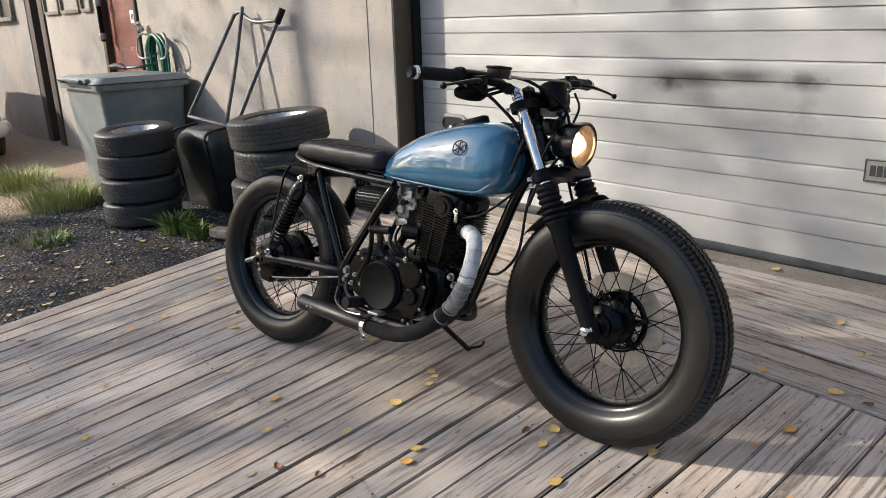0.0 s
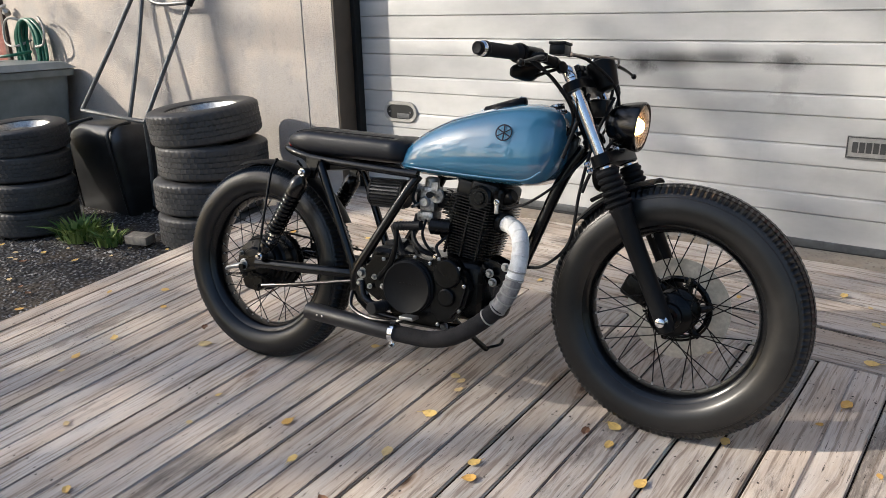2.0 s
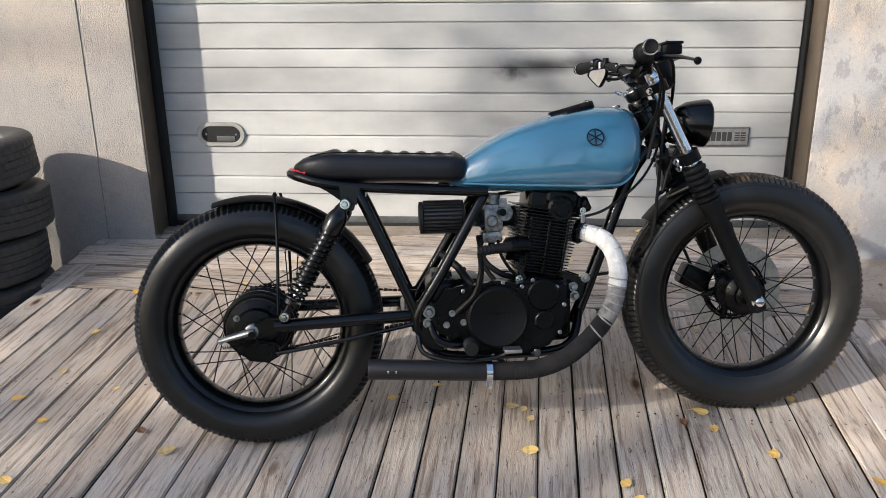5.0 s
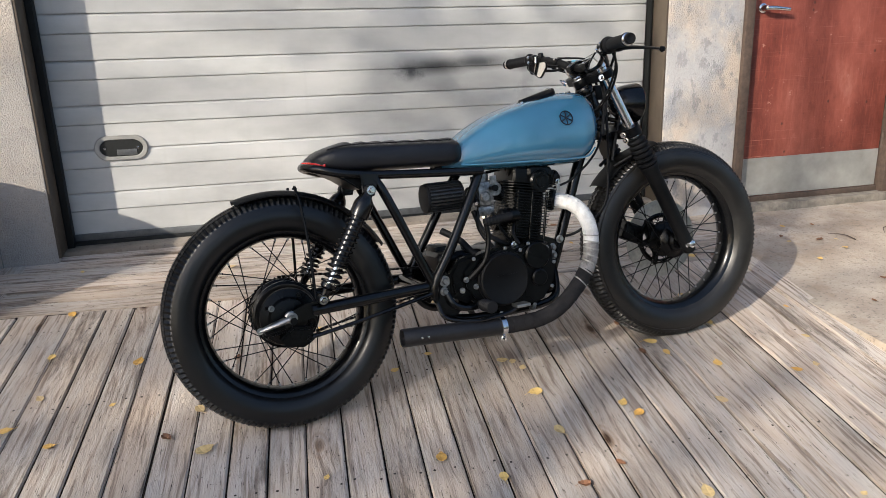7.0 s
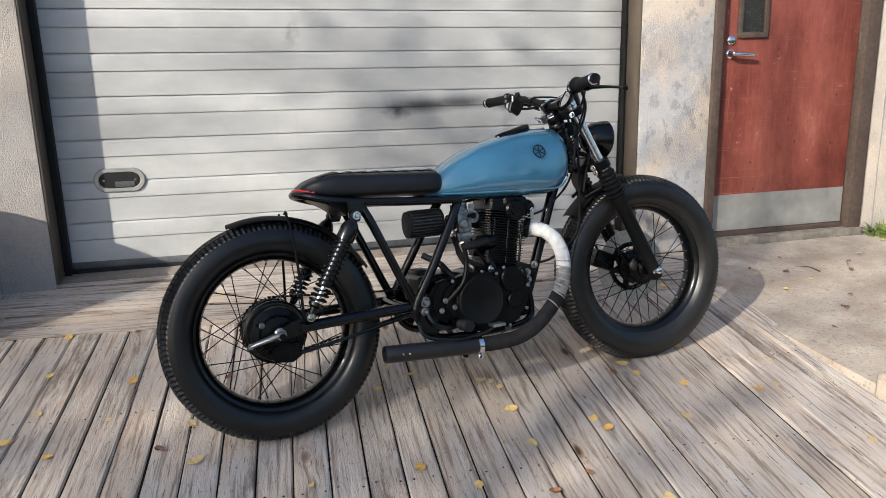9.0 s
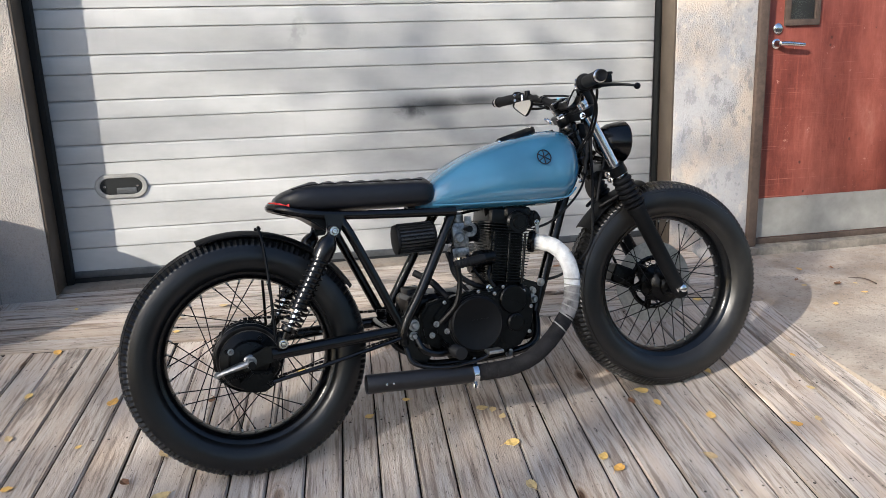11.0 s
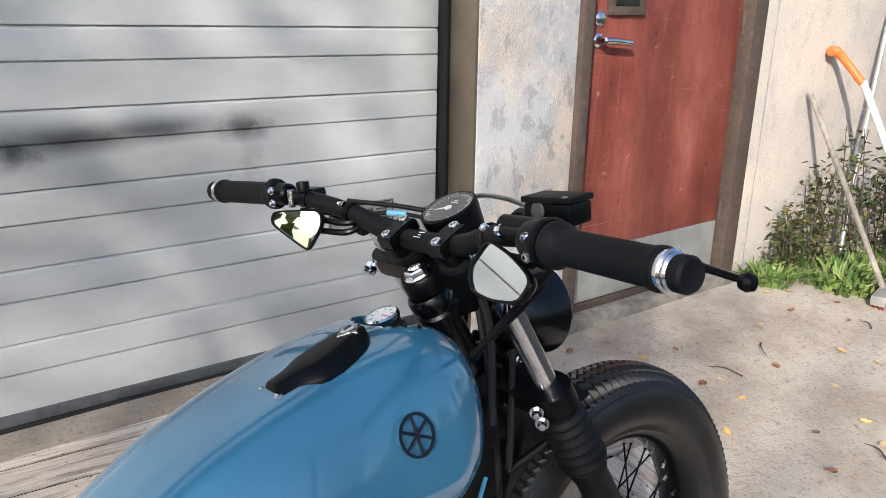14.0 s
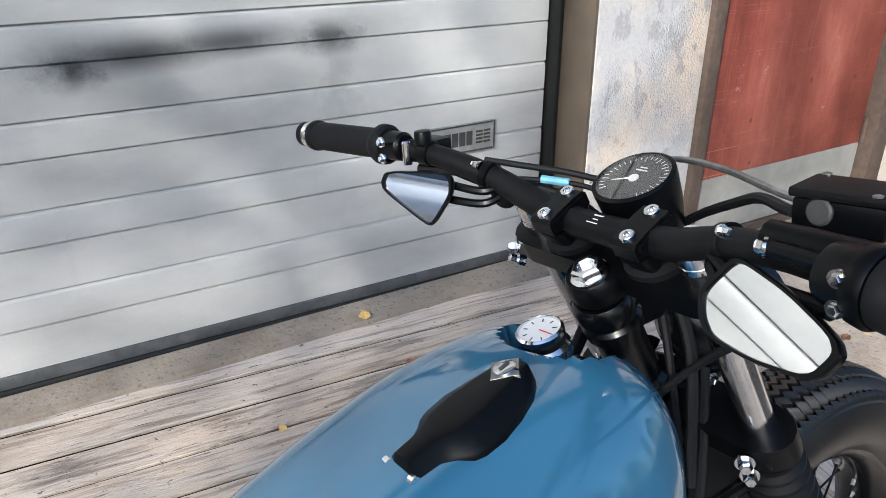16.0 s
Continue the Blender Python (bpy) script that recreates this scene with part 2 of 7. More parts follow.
def tank_paint():
    m = Mat("blue_grey_gloss_paint")
    v = m.coords()
    n = m.noise(v, 5, 4)
    m.set(Base_Color=m.ramp(n, (0.3, (0.042, 0.150, 0.255)), (0.7, (0.049, 0.168, 0.280))), Roughness=m.math("MULTIPLY_ADD", m.noise(v, 60, 3), 0.10, 0.10), Coat_Weight=1.0, Coat_Roughness=0.008, Coat_IOR=1.6, Specular_IOR_Level=0.5)
    return m.m


def leather():
    m = Mat("black_seat_leather")
    v = m.coords()
    cell = m.node("ShaderNodeTexVoronoi", Vector=v, Scale=420.0).outputs["Distance"]
    m.set(Base_Color=m.ramp(m.noise(v, 9, 4), (0.3, (0.006, 0.007, 0.010)), (0.7, (0.013, 0.014, 0.018))), Specular_IOR_Level=0.32, Roughness=m.math("MULTIPLY_ADD", m.noise(v, 20), 0.2, 0.27))
    m.bump(m.math("ADD", cell, m.math("MULTIPLY", m.noise(v, 30, 4), 1.5)), 0.18, 0.002)
    return m.m


def tyre_rubber(name, base, dusty=0.35, sheen=0.33):
    m = Mat(name)
    v = m.coords()
    n = m.noise(v, 12, 5, 0.65)
    dust = m.ramp(m.noise(v, 5, 5, 0.7), (0.5, 0.0), (0.75, dusty))
    c = m.mix(dust, m.ramp(n, (0.3, tuple(b * 0.7 for b in base)), (0.7, base)), (0.075, 0.07, 0.062))
    m.set(Base_Color=c, Roughness=m.math("MULTIPLY_ADD", n, 0.14, sheen), Specular_IOR_Level=0.40)
    m.bump(m.noise(v, 300, 2), 0.06, 0.001)
    return m.m


def wrap_cloth(name, base, dark):
    m = Mat(name)
    v = m.coords()
    wv = m.node("ShaderNodeTexWave", Vector=v, Scale=170.0, Distortion=1.5)
    n = m.noise(v, 28, 5, 0.7)
    m.set(Base_Color=m.mix(m.ramp(n, (0.42, 0.0), (0.7, 0.8)), base, dark), Roughness=0.85)
    m.set(Specular_IOR_Level=0.15)
    m.bump(m.math("ADD", wv.outputs["Fac"], m.noise(v, 90, 3)), 0.45, 0.0015)
    return m.m


def leaf_mat(name, a, b):
    m = Mat(name)
    r = m.random()
    v = m.coords()
    c = m.mix(r, a, b)
    c = m.mix(m.ramp(m.noise(v, 70, 4), (0.55, 0.0), (0.75, 0.6)), c, tuple(x * 0.4 for x in b))
    m.set(Base_Color=c, Roughness=0.6, Subsurface_Weight=0.0)
    m.bump(m.noise(v, 120), 0.3, 0.002)
    return m.m


def foliage(name, a, b):
    m = Mat(name)
    r = m.t.nodes.new("ShaderNodeNewGeometry").outputs["Random Per Island"]
    m.set(Base_Color=m.mix(r, a, b), Roughness=0.55, Specular_IOR_Level=0.3)
    return m.m


def glass(name, tint=(1, 1, 1), rough=0.02):
    m = Mat(name)
    m.set(Base_Color=tint, Transmission_Weight=1.0, Roughness=rough, IOR=1.45)
    return m.m


def glow(name, colour, strength):
    m = Mat(name)
    m.set(Base_Color=(0.8, 0.7, 0.5), Emission_Color=colour, Emission_Strength=strength, Roughness=0.3)
    return m.m


WOOD = wood_planks()
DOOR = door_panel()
PLASTER = plaster("grey_pink_roughcast", (0.51, 0.44, 0.37), (0.38, 0.375, 0.38))
PLASTER_EAST = plaster("cream_pink_roughcast", (0.56, 0.48, 0.40), (0.50, 0.44, 0.385), 0.35)
PLASTER_WEST = plaster("even_grey_roughcast", (0.46, 0.41, 0.36), (0.39, 0.365, 0.34), 0.32)
RED = red_plywood()
CONC = concrete("old_pale_concrete")
SILL = concrete("grimy_sill_concrete", 0.62)
GROUND = ground_dirt()
BLUE = tank_paint()
LEATHER = leather()
TYRE = tyre_rubber("motorcycle_tyre_rubber", (0.0075, 0.0082, 0.0092), 0.06, 0.24)
# front tyre: paler base and more grey mottling than the rear
TYRE_FRONT = tyre_rubber("front_tyre_rubber", (0.0145, 0.0142, 0.0140), 0.25, 0.25)
OLD_TYRE = tyre_rubber("old_car_tyre_rubber", (0.045, 0.045, 0.046), 0.6, 0.42)
BLACK = plain("black_gloss_frame_paint", (0.0022, 0.0026, 0.0034), 0.22, 0.0, 0.2, 30, 0.0, 0.0, 0.40)
SATIN = plain("satin_black_paint", (0.0026, 0.0030, 0.0038), 0.34, 0.0, 0.25, 40, 0.04, 0.0, 0.16)
MATT = plain("matt_black_paint", (0.0060, 0.0064, 0.0072), 0.48, 0.0, 0.25, 60, 0.1, 0.0, 0.14)
ENGINE = plain("black_engine_enamel", (0.0022, 0.0025, 0.0030), 0.27, 0.0, 0.35, 50, 0.06, 0.0, 0.20)
RUBBER = plain("black_grip_rubber", (0.007, 0.0075, 0.009), 0.60, 0.0, 0.2, 80, 0.1, 0.0, 0.2)
CHROME = plain("bright_chrome", (0.78, 0.79, 0.80), 0.14, 1.0, 0.12, 40, 0.0)
ALLOY = plain("dull_cast_alloy", (0.42, 0.42, 0.41), 0.42, 1.0, 0.3, 60, 0.08)
DISC = plain("brushed_disc_steel", (0.50, 0.48, 0.44), 0.36, 0.8, 0.2, 90, 0.03)
BROWN = plain("brown_painted_steel", (0.085, 0.066, 0.048), 0.55, 0.0, 0.25, 8, 0.05)
DARKBAND = plain("black_rubber_seal", (0.010, 0.011, 0.011), 0.6, 0.0, 0.3, 20, 0.05, 0.0, 0.3)
DARKWOOD = plain("dark_stained_old_wood", (0.075, 0.052, 0.040), 0.75, 0.0, 0.28, 45, 0.4)
NAIL = plain("rusted_nail_head", (0.050, 0.036, 0.028), 0.7, 0.4, 0.4, 90, 0.1)
DEBRIS_SHADE = plain("seam_debris_and_shade", (0.022, 0.017, 0.013), 0.95, 0.0, 0.6, 60, 0.5, 0.0, 0.1)
GREYWOOD = plain("grey_bare_wood", (0.26, 0.23, 0.19), 0.85, 0.0, 0.4, 25, 0.4)
ZINC = plain("dull_grey_zinc_sheet", (0.36, 0.355, 0.335), 0.5, 0.3, 0.3, 6, 0.06)
BINGREY = plain("grey_green_bin_plastic", (0.21, 0.235, 0.235), 0.5, 0.0, 0.2, 7, 0.05)
BLACKPLASTIC = plain("scratched_black_plastic", (0.020, 0.021, 0.023), 0.40, 0.0, 0.5, 12, 0.05, 0.0, 0.6)
GREYTUBE = plain("grey_painted_tube", (0.10, 0.105, 0.11), 0.45, 0.3, 0.3, 25, 0.05)
HOSE = plain("green_garden_hose", (0.012, 0.12, 0.075), 0.45, 0.0, 0.3, 30, 0.0)
WHITE = plain("white_plastic", (0.74, 0.74, 0.72), 0.4, 0.0, 0.08, 10, 0.02)
ORANGE = plain("orange_plastic", (0.72, 0.17, 0.035), 0.45, 0.0, 0.15, 20, 0.02)
REDPLASTIC = plain("red_brush_bristle", (0.42, 0.045, 0.03), 0.6, 0.0, 0.3, 60, 0.2)
WRAPW = wrap_cloth("white_heat_wrap", (0.72, 0.72, 0.71), (0.42, 0.41, 0.40))
WRAPD = wrap_cloth("charred_heat_wrap", (0.022, 0.021, 0.022), (0.009, 0.009, 0.010))
PIPEGREY = plain("dark_grey_heat_paint", (0.013, 0.0128, 0.0145), 0.42, 0.0, 0.3, 50, 0.05, 0.0, 0.4)
CARB = plain("stained_carburettor_alloy", (0.27, 0.27, 0.265), 0.40, 0.9, 0.6, 70, 0.08)
WRAPM = wrap_cloth("half_burnt_heat_wrap", (0.26, 0.25, 0.245), (0.03, 0.028, 0.028))
MIRROR = Mat("mirror_glass").set(Base_Color=(0.86, 0.88, 0.88), Metallic=1.0, Roughness=0.015).m
GLASS = glass("clear_glass")
# lens colour carries the warm glow of the lit bulb as a tint
LENS = glass("glow_tinted_lens", (1, 0.86, 0.66), 0.12)
BULB = glow("warm_lit_bulb", (1.0, 0.56, 0.26), 20.0)
REDLENS = plain("red_tail_lens", (0.62, 0.012, 0.012), 0.2, 0.0, 0.1, 20, 0.0, 0.5)
DIAL = plain("black_dial_face", (0.012, 0.012, 0.013), 0.5, 0.0, 0.1, 20, 0.0)
DIALWHITE = plain("white_dial_print", (0.78, 0.78, 0.76), 0.5, 0.0, 0.05, 20, 0.0)
PLATEGREY = plain("grey_name_plate", (0.30, 0.295, 0.28), 0.45, 0.2, 0.25, 30, 0.03)
BARGREY = plain("dark_plate_print", (0.045, 0.045, 0.045), 0.5, 0.0, 0.2, 30, 0.0)
EMBLEM = plain("dark_navy_emblem", (0.010, 0.015, 0.028), 0.6, 0.0, 0.15, 30, 0.0, 0.0, 0.2)
LEAFY = leaf_mat("fallen_yellow_leaf", (0.74, 0.52, 0.17), (0.62, 0.35, 0.08))
LEAFP = leaf_mat("fallen_pale_leaf", (0.60, 0.45, 0.20), (0.50, 0.36, 0.20))
LEAFB = leaf_mat("fallen_brown_leaf", (0.24, 0.11, 0.05), (0.14, 0.07, 0.035))
GREEN = foliage("weed_green", (0.05, 0.115, 0.025), (0.22, 0.27, 0.075))
GRASS = foliage("grass_blades", (0.17, 0.26, 0.06), (0.44, 0.40, 0.18))
SCRUB = foliage("scrub_green", (0.035, 0.07, 0.022), (0.15, 0.13, 0.05))
CROWN = foliage("autumn_crown", (0.05, 0.10, 0.02), (0.22, 0.18, 0.035))
BARK = plain("grey_bark", (0.10, 0.085, 0.07), 0.9, 0.0, 0.5, 20, 0.6)
STONES = foliage("loose_stones", (0.05, 0.05, 0.053), (0.26, 0.25, 0.245))
WIRE = plain("blue_crimp_sleeve", (0.18, 0.45, 0.62), 0.4)
CARWHITE = plain("white_car_paint", (0.62, 0.62, 0.60), 0.25, 0.0, 0.05, 6, 0.0, 0.6)


# ---- mesh helpers ----
def link(name, bm, material, parent=None, label="", angle=35, smooth=True):
    me = bpy.data.meshes.new(name)
    bmesh.ops.recalc_face_normals(bm, faces=bm.faces)
    for f in bm.faces:
        f.smooth = smooth
    bm.to_mesh(me)
    bm.free()
    if smooth:
        me.set_sharp_from_angle(angle=radians(angle))
    me.materials.append(material)
    ob = new(name, me)
    if parent is not None:
        ob.parent = parent
    if label:
        ob["label"] = label
    return ob


def part(name, bm, material, parent, label="", angle=35):
    return link(name, bm, material, parent, label, angle)


def shared(name, mesh, parent, m, label=""):
    ob = new(name, mesh)
    ob.parent = parent
    ob.matrix_basis = m
    if label:
        ob["label"] = label
    return ob


def thing(name, label, category, m=None, group="", kind=""):
    e = new(name)
    e.empty_display_size = 0.05
    if m is not None:
        e.matrix_basis = m
    return tagged(e, label, category, group, kind)


def apply(bm, m):
    bmesh.ops.transform(bm, matrix=m, verts=bm.verts)
    return bm


def box(size, centre=(0, 0, 0), bevel=0.0, seg=2, bm=None, m=None):
    one = bmesh.new()
    bmesh.ops.create_cube(one, size=1.0)
    bmesh.ops.scale(one, vec=size, verts=one.verts)
    if bevel:
        bmesh.ops.bevel(one, geom=one.edges[:], offset=bevel, segments=seg, affect="EDGES", profile=0.6)
    bmesh.ops.translate(one, vec=centre, verts=one.verts)
    if m is not None:
        apply(one, m)
    return merge(bm, one)


def merge(bm, one):
    if bm is None:
        return one
    me = bpy.data.meshes.new("tmp")
    one.to_mesh(me)
    one.free()
    bm.from_mesh(me)
    bpy.data.meshes.remove(me)
    return bm


def basis(axis):
    z = Vector(axis).normalized()
    a = Vector((0, 0, 1)) if abs(z.z) < 0.9 else Vector((1, 0, 0))
    x = a.cross(z).normalized()
    return x, z.cross(x), z


def lathe(profile, origin=(0, 0, 0), axis=(0, 0, 1), seg=24, bm=None, caps=True):
    """Turned body: profile of (radius, distance along the axis)."""
    one = bmesh.new()
    x, y, z = basis(axis)
    o = Vector(origin)
    rings = []
    for r, a in profile:
        if r < 1e-6:
            rings.append([one.verts.new(o + z * a)])
        else:
            rings.append([one.verts.new(o + z * a + (x * math.cos(2 * math.pi * i / seg) + y * math.sin(2 * math.pi * i / seg)) * r) for i in range(seg)])
    for p, q in zip(rings, rings[1:]):
        for i in range(seg):
            j = (i + 1) % seg
            if len(p) == 1 and len(q) == 1:
                continue
            if len(p) == 1:
                one.faces.new((p[0], q[j], q[i]))
            elif len(q) == 1:
                one.faces.new((p[i], p[j], q[0]))
            else:
                one.faces.new((p[i], p[j], q[j], q[i]))
    if caps:
        for ring in (rings[0], rings[-1]):
            if len(ring) > 2:
                one.faces.new(ring)
    return merge(bm, one)


def spline(pts, n=6):
    """Smooth line through points."""
    p = [Vector(q) for q in pts]
    if len(p) < 3:
        return p
    p = [p[0] * 2 - p[1]] + p + [p[-1] * 2 - p[-2]]
    out = []
    for a, b, c, d in zip(p, p[1:], p[2:], p[3:]):
        for i in range(n):
            t = i / n
            out.append(0.5 * (2 * b + (c - a) * t + (2 * a - 5 * b + 4 * c - d) * t * t + (3 * b - a - 3 * c + d) * t ** 3))
    out.append(p[-2])
    return out


def tube(pts, r, seg=10, smooth=6, bm=None, squash=1.0):
    """Round bar along a line; r is one radius or one for each point."""
    line = spline(pts, smooth) if smooth else [Vector(q) for q in pts]
    rs = r if isinstance(r, (list, tuple)) else [r] * len(pts)
    one = bmesh.new()
    prev, rings = None, []
    for i, q in enumerate(line):
        d = (line[min(i + 1, len(line) - 1)] - line[max(i - 1, 0)]).normalized()
        if prev is None:
            x, y, _ = basis(d)
        else:
            x = (prev - d * prev.dot(d)).normalized()
            y = d.cross(x)
        prev = x
        u = i / (len(line) - 1) * (len(rs) - 1)
        k = min(int(u), len(rs) - 2) if len(rs) > 1 else 0
        rad = rs[k] + (rs[min(k + 1, len(rs) - 1)] - rs[k]) * (u - k)
        rings.append([one.verts.new(q + (x * math.cos(2 * math.pi * j / seg) + y * math.sin(2 * math.pi * j / seg) * squash) * rad) for j in range(seg)])
    for p, q in zip(rings, rings[1:]):
        for j in range(seg):
            k = (j + 1) % seg
            one.faces.new((p[j], p[k], q[k], q[j]))
    one.faces.new(rings[0][::-1])
    one.faces.new(rings[-1])
    return merge(bm, one)


def prism(poly, y0, y1, bevel=0.0, bm=None):
    """Outline in x and z, given depth along y."""
    one = bmesh.new()
    a = [one.verts.new((x, y0, z)) for x, z in poly]
    b = [one.verts.new((x, y1, z)) for x, z in poly]
    fa, fb = one.faces.new(a), one.faces.new(b[::-1])
    for i in range(len(poly)):
        j = (i + 1) % len(poly)
        one.faces.new((a[j], a[i], b[i], b[j]))
    bmesh.ops.recalc_face_normals(one, faces=one.faces)
    if bevel:
        es = [e for e in one.edges if all(abs(v.co.y - y0) < 1e-6 for v in e.verts) or all(abs(v.co.y - y1) < 1e-6 for v in e.verts)]
        bmesh.ops.bevel(one, geom=es, offset=bevel, segments=2, affect="EDGES")
    return merge(bm, one)


def loft(rings, caps=True, closed=True):
    bm = bmesh.new()
    vs = [[bm.verts.new(p) for p in ring] for ring in rings]
    n = len(rings[0])
    for a, b in zip(vs, vs[1:]):
        for i in range(n if closed else n - 1):
            j = (i + 1) % n
            bm.faces.new((a[i], a[j], b[j], b[i]))
    if caps:
        bm.faces.new(vs[0][::-1])
        bm.faces.new(vs[-1])
    return bm


def bolt(where, axis, r=0.007, h=0.008):
    """Domed hexagon bolt head with a washer."""
    bm = lathe([(r * 1.45, -0.001), (r * 1.45, 0.0015), (r * 1.0, 0.0015)], where, axis, 16)
    return lathe([(r, 0.001), (r, h * 0.7), (r * 0.75, h), (0, h * 1.02)], where, axis, 6, bm)


# ---- large structure ----
SLOPE, Y0 = 0.12, 1.45


def deck_z(y):
    return SLOPE * (y - Y0)


def ground_mesh():
    bm = bmesh.new()
    xs = [-300, -80, -30, -16] + [-12 + 0.4 * i for i in range(46)] + [10, 30, 80, 300]
    ys = [-300, -80, -30, -12] + [-6 + 0.4 * i for i in range(23)] + [5, 30, 300]
    grid = []
    for x in xs:
        row = []
        for y in ys:
            z = -0.12 + 0.05 * max(-3, min(3, y - 1.9))
            if abs(x) < 14 and -7 < y < 4:
                z += 0.03 * noise.noise((x * 1.3, y * 1.3, 0))
            if x > -0.2:
                z += 0.10 * min(1, (x + 0.2) / 0.5)
            row.append(bm.verts.new((x, y, z)))
        grid.append(row)
    for a, b in zip(grid, grid[1:]):
        for i in range(len(ys) - 1):
            bm.faces.new((a[i], b[i], b[i + 1], a[i + 1]))
    return bm


tagged(link("ground", ground_mesh(), GROUND), "dark gravel and dirt ground with scattered stones", "ground", kind="structure")

WALL_Y, WALL_T = 2.81, 0.32
GX0, GX1 = -3.37, -0.485
DX0, DX1 = -0.065, 0.935


def wall_piece(name, x0, x1, z0, z1, label="grey and pink roughcast plaster wall with worn patches"):
    bm = box((x1 - x0, WALL_T, z1 - z0), ((x0 + x1) / 2, WALL_Y + WALL_T / 2, (z0 + z1) / 2), 0.008, 2)
    return tagged(link(name, bm, PLASTER_WEST if x1 < -3 else PLASTER_EAST if x0 > 0.5 else PLASTER), label, "wall", kind="structure")


wall_piece("wall_far", -14.0, -10.05, -0.5, 2.8)
wall_piece("wall_middle", -9.36, -7.72, -0.5, 2.8)
wall_piece("wall_west", -6.83, GX0, -0.5, 2.8)
wall_piece("wall_pier", GX1, DX0, -0.3, 2.8, "narrow plaster pier with pebbled roughcast and grey repair patches")
wall_piece("wall_east", DX1, 2.46, -0.3, 2.8)
wall_piece("wall_end", 3.5, 9.0, -0.3, 2.8)
wall_piece("wall_top", -14.0, 9.0, 2.8, 3.7)
wall_piece("wall_over_door", DX0, DX1, 2.27, 2.8)
# back of the building and its roof, closing it behind the doors
tagged(link("wall_back", box((23, 0.3, 4.2), (-2.5, 7.5, 1.6)), PLASTER), "plain rear plaster wall", "wall", kind="structure")
tagged(link("roof", box((23.6, 5.4, 0.2), (-2.5, 5.0, 3.8)), DARKBAND), "flat dark felt roof", "roof", kind="structure")

# thin pale expansion beads in the plaster
for x in (-3.59, 1.08):
    tagged(link("trim", box((0.005, 0.006, 3.0), (x, WALL_Y - 0.001, 1.2), 0.001, 1), PLATEGREY), "thin pale plaster bead", "trim", kind="structure")

# ---- garage door ----
DOOR_Y, DOOR_Z0 = 2.99, 0.20


def door_sheet():
    """Ribbed steel sheet: two grooves to each period of 0.193 m, a stepped one and a plain one."""
    prof = [(DOOR_Z0 + 0.02, 0.0)]
    k = 0
    while True:
        z = 0.2305 + 0.193 * k
        if z > 2.75:
            break
        prof += [(z - 0.013, 0.0), (z - 0.008, 0.0012), (z - 0.001, 0.007), (z + 0.0025, 0.009), (z + 0.003, 0.0)]
        z2 = z + 0.113
        prof += [(z2 - 0.004, 0.0), (z2 - 0.0018, 0.008), (z2 + 0.0016, 0.008), (z2 + 0.002, 0.0)]
        k += 1
    prof.append((2.8, 0.0))
    ring0 = [(GX0 + 0.03, DOOR_Y + d, z) for z, d in prof]
    ring1 = [(GX1 - 0.03, DOOR_Y + d, z) for z, d in prof]
    bm = bmesh.new()
    a = [bm.verts.new(p) for p in ring0]
    b = [bm.verts.new(p) for p in ring1]
    c = [bm.verts.new((p[0], DOOR_Y + 0.04, p[2])) for p in ring0]
    d = [bm.verts.new((p[0], DOOR_Y + 0.04, p[2])) for p in ring1]
    for i in range(len(a) - 1):
        bm.faces.new((a[i], b[i], b[i + 1], a[i + 1]))
        bm.faces.new((c[i + 1], d[i + 1], d[i], c[i]))
    bm.faces.new((a[0], c[0], d[0], b[0]))
    return bm


garage = thing("garage_door", "pale grey ribbed steel sectional garage door, closed, smudged with soot", "garage door", kind="structure")
garage.matrix_basis = Matrix.Translation((-3.1, 0, 0.6)) @ Matrix.Rotation(0.0074, 4, "Y") @ Matrix.Translation((3.1, 0, -0.6))
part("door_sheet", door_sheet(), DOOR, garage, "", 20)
part("bottom_rail", box((GX1 - GX0 - 0.05, 0.035, 0.035), ((GX0 + GX1) / 2, DOOR_Y + 0.01, DOOR_Z0 + 0.02), 0.004), GREYTUBE, garage, "dark grey bottom rail")
part("bottom_seal", box((GX1 - GX0 - 0.04, 0.045, 0.055), ((GX0 + GX1) / 2, DOOR_Y + 0.005, DOOR_Z0 - 0.02), 0.012, 3), DARKBAND, garage, "black rubber bottom seal")
# recessed pull handle
HX, HZ = -3.078, 0.620
bm = bmesh.new()
outer = [(HX + math.copysign(0.058, math.cos(a)) + 0.056 * math.cos(a), HZ + 0.056 * math.sin(a)) for a in [2 * math.pi * (i + 0.5) / 32 for i in range(32)]]
inner = [(HX + (x - HX) * 0.80, HZ + (z - HZ) * 0.66) for x, z in outer]
o1 = [bm.verts.new((x, DOOR_Y - 0.002, z)) for x, z in outer]
o2 = [bm.verts.new((HX + (x - HX) * 0.96, DOOR_Y - 0.010, HZ + (z - HZ) * 0.94)) for x, z in outer]
i1 = [bm.verts.new((HX + (x - HX) * 1.04, DOOR_Y - 0.010, HZ + (z - HZ) * 1.06)) for x, z in inner]
i2 = [bm.verts.new((x, DOOR_Y - 0.0065, z)) for x, z in inner]
for p, q in ((o1, o2), (o2, i1), (i1, i2)):
    for i in range(32):
        j = (i + 1) % 32
        bm.faces.new((p[i], p[j], q[j], q[i]))
pull = part("pull_handle", bm, ZINC, garage, "grey recessed pull handle")
# flat black plate before the sheet paints in the shade of the hollow
part("recess", prism(inner, DOOR_Y - 0.007, DOOR_Y - 0.004), DARKBAND, pull, "black plate painting the shade of the handle hollow")
part("grip_bar", box((0.085, 0.005, 0.026), (HX + 0.022, DOOR_Y - 0.008, HZ - 0.020), 0.002), GREYTUBE, pull)
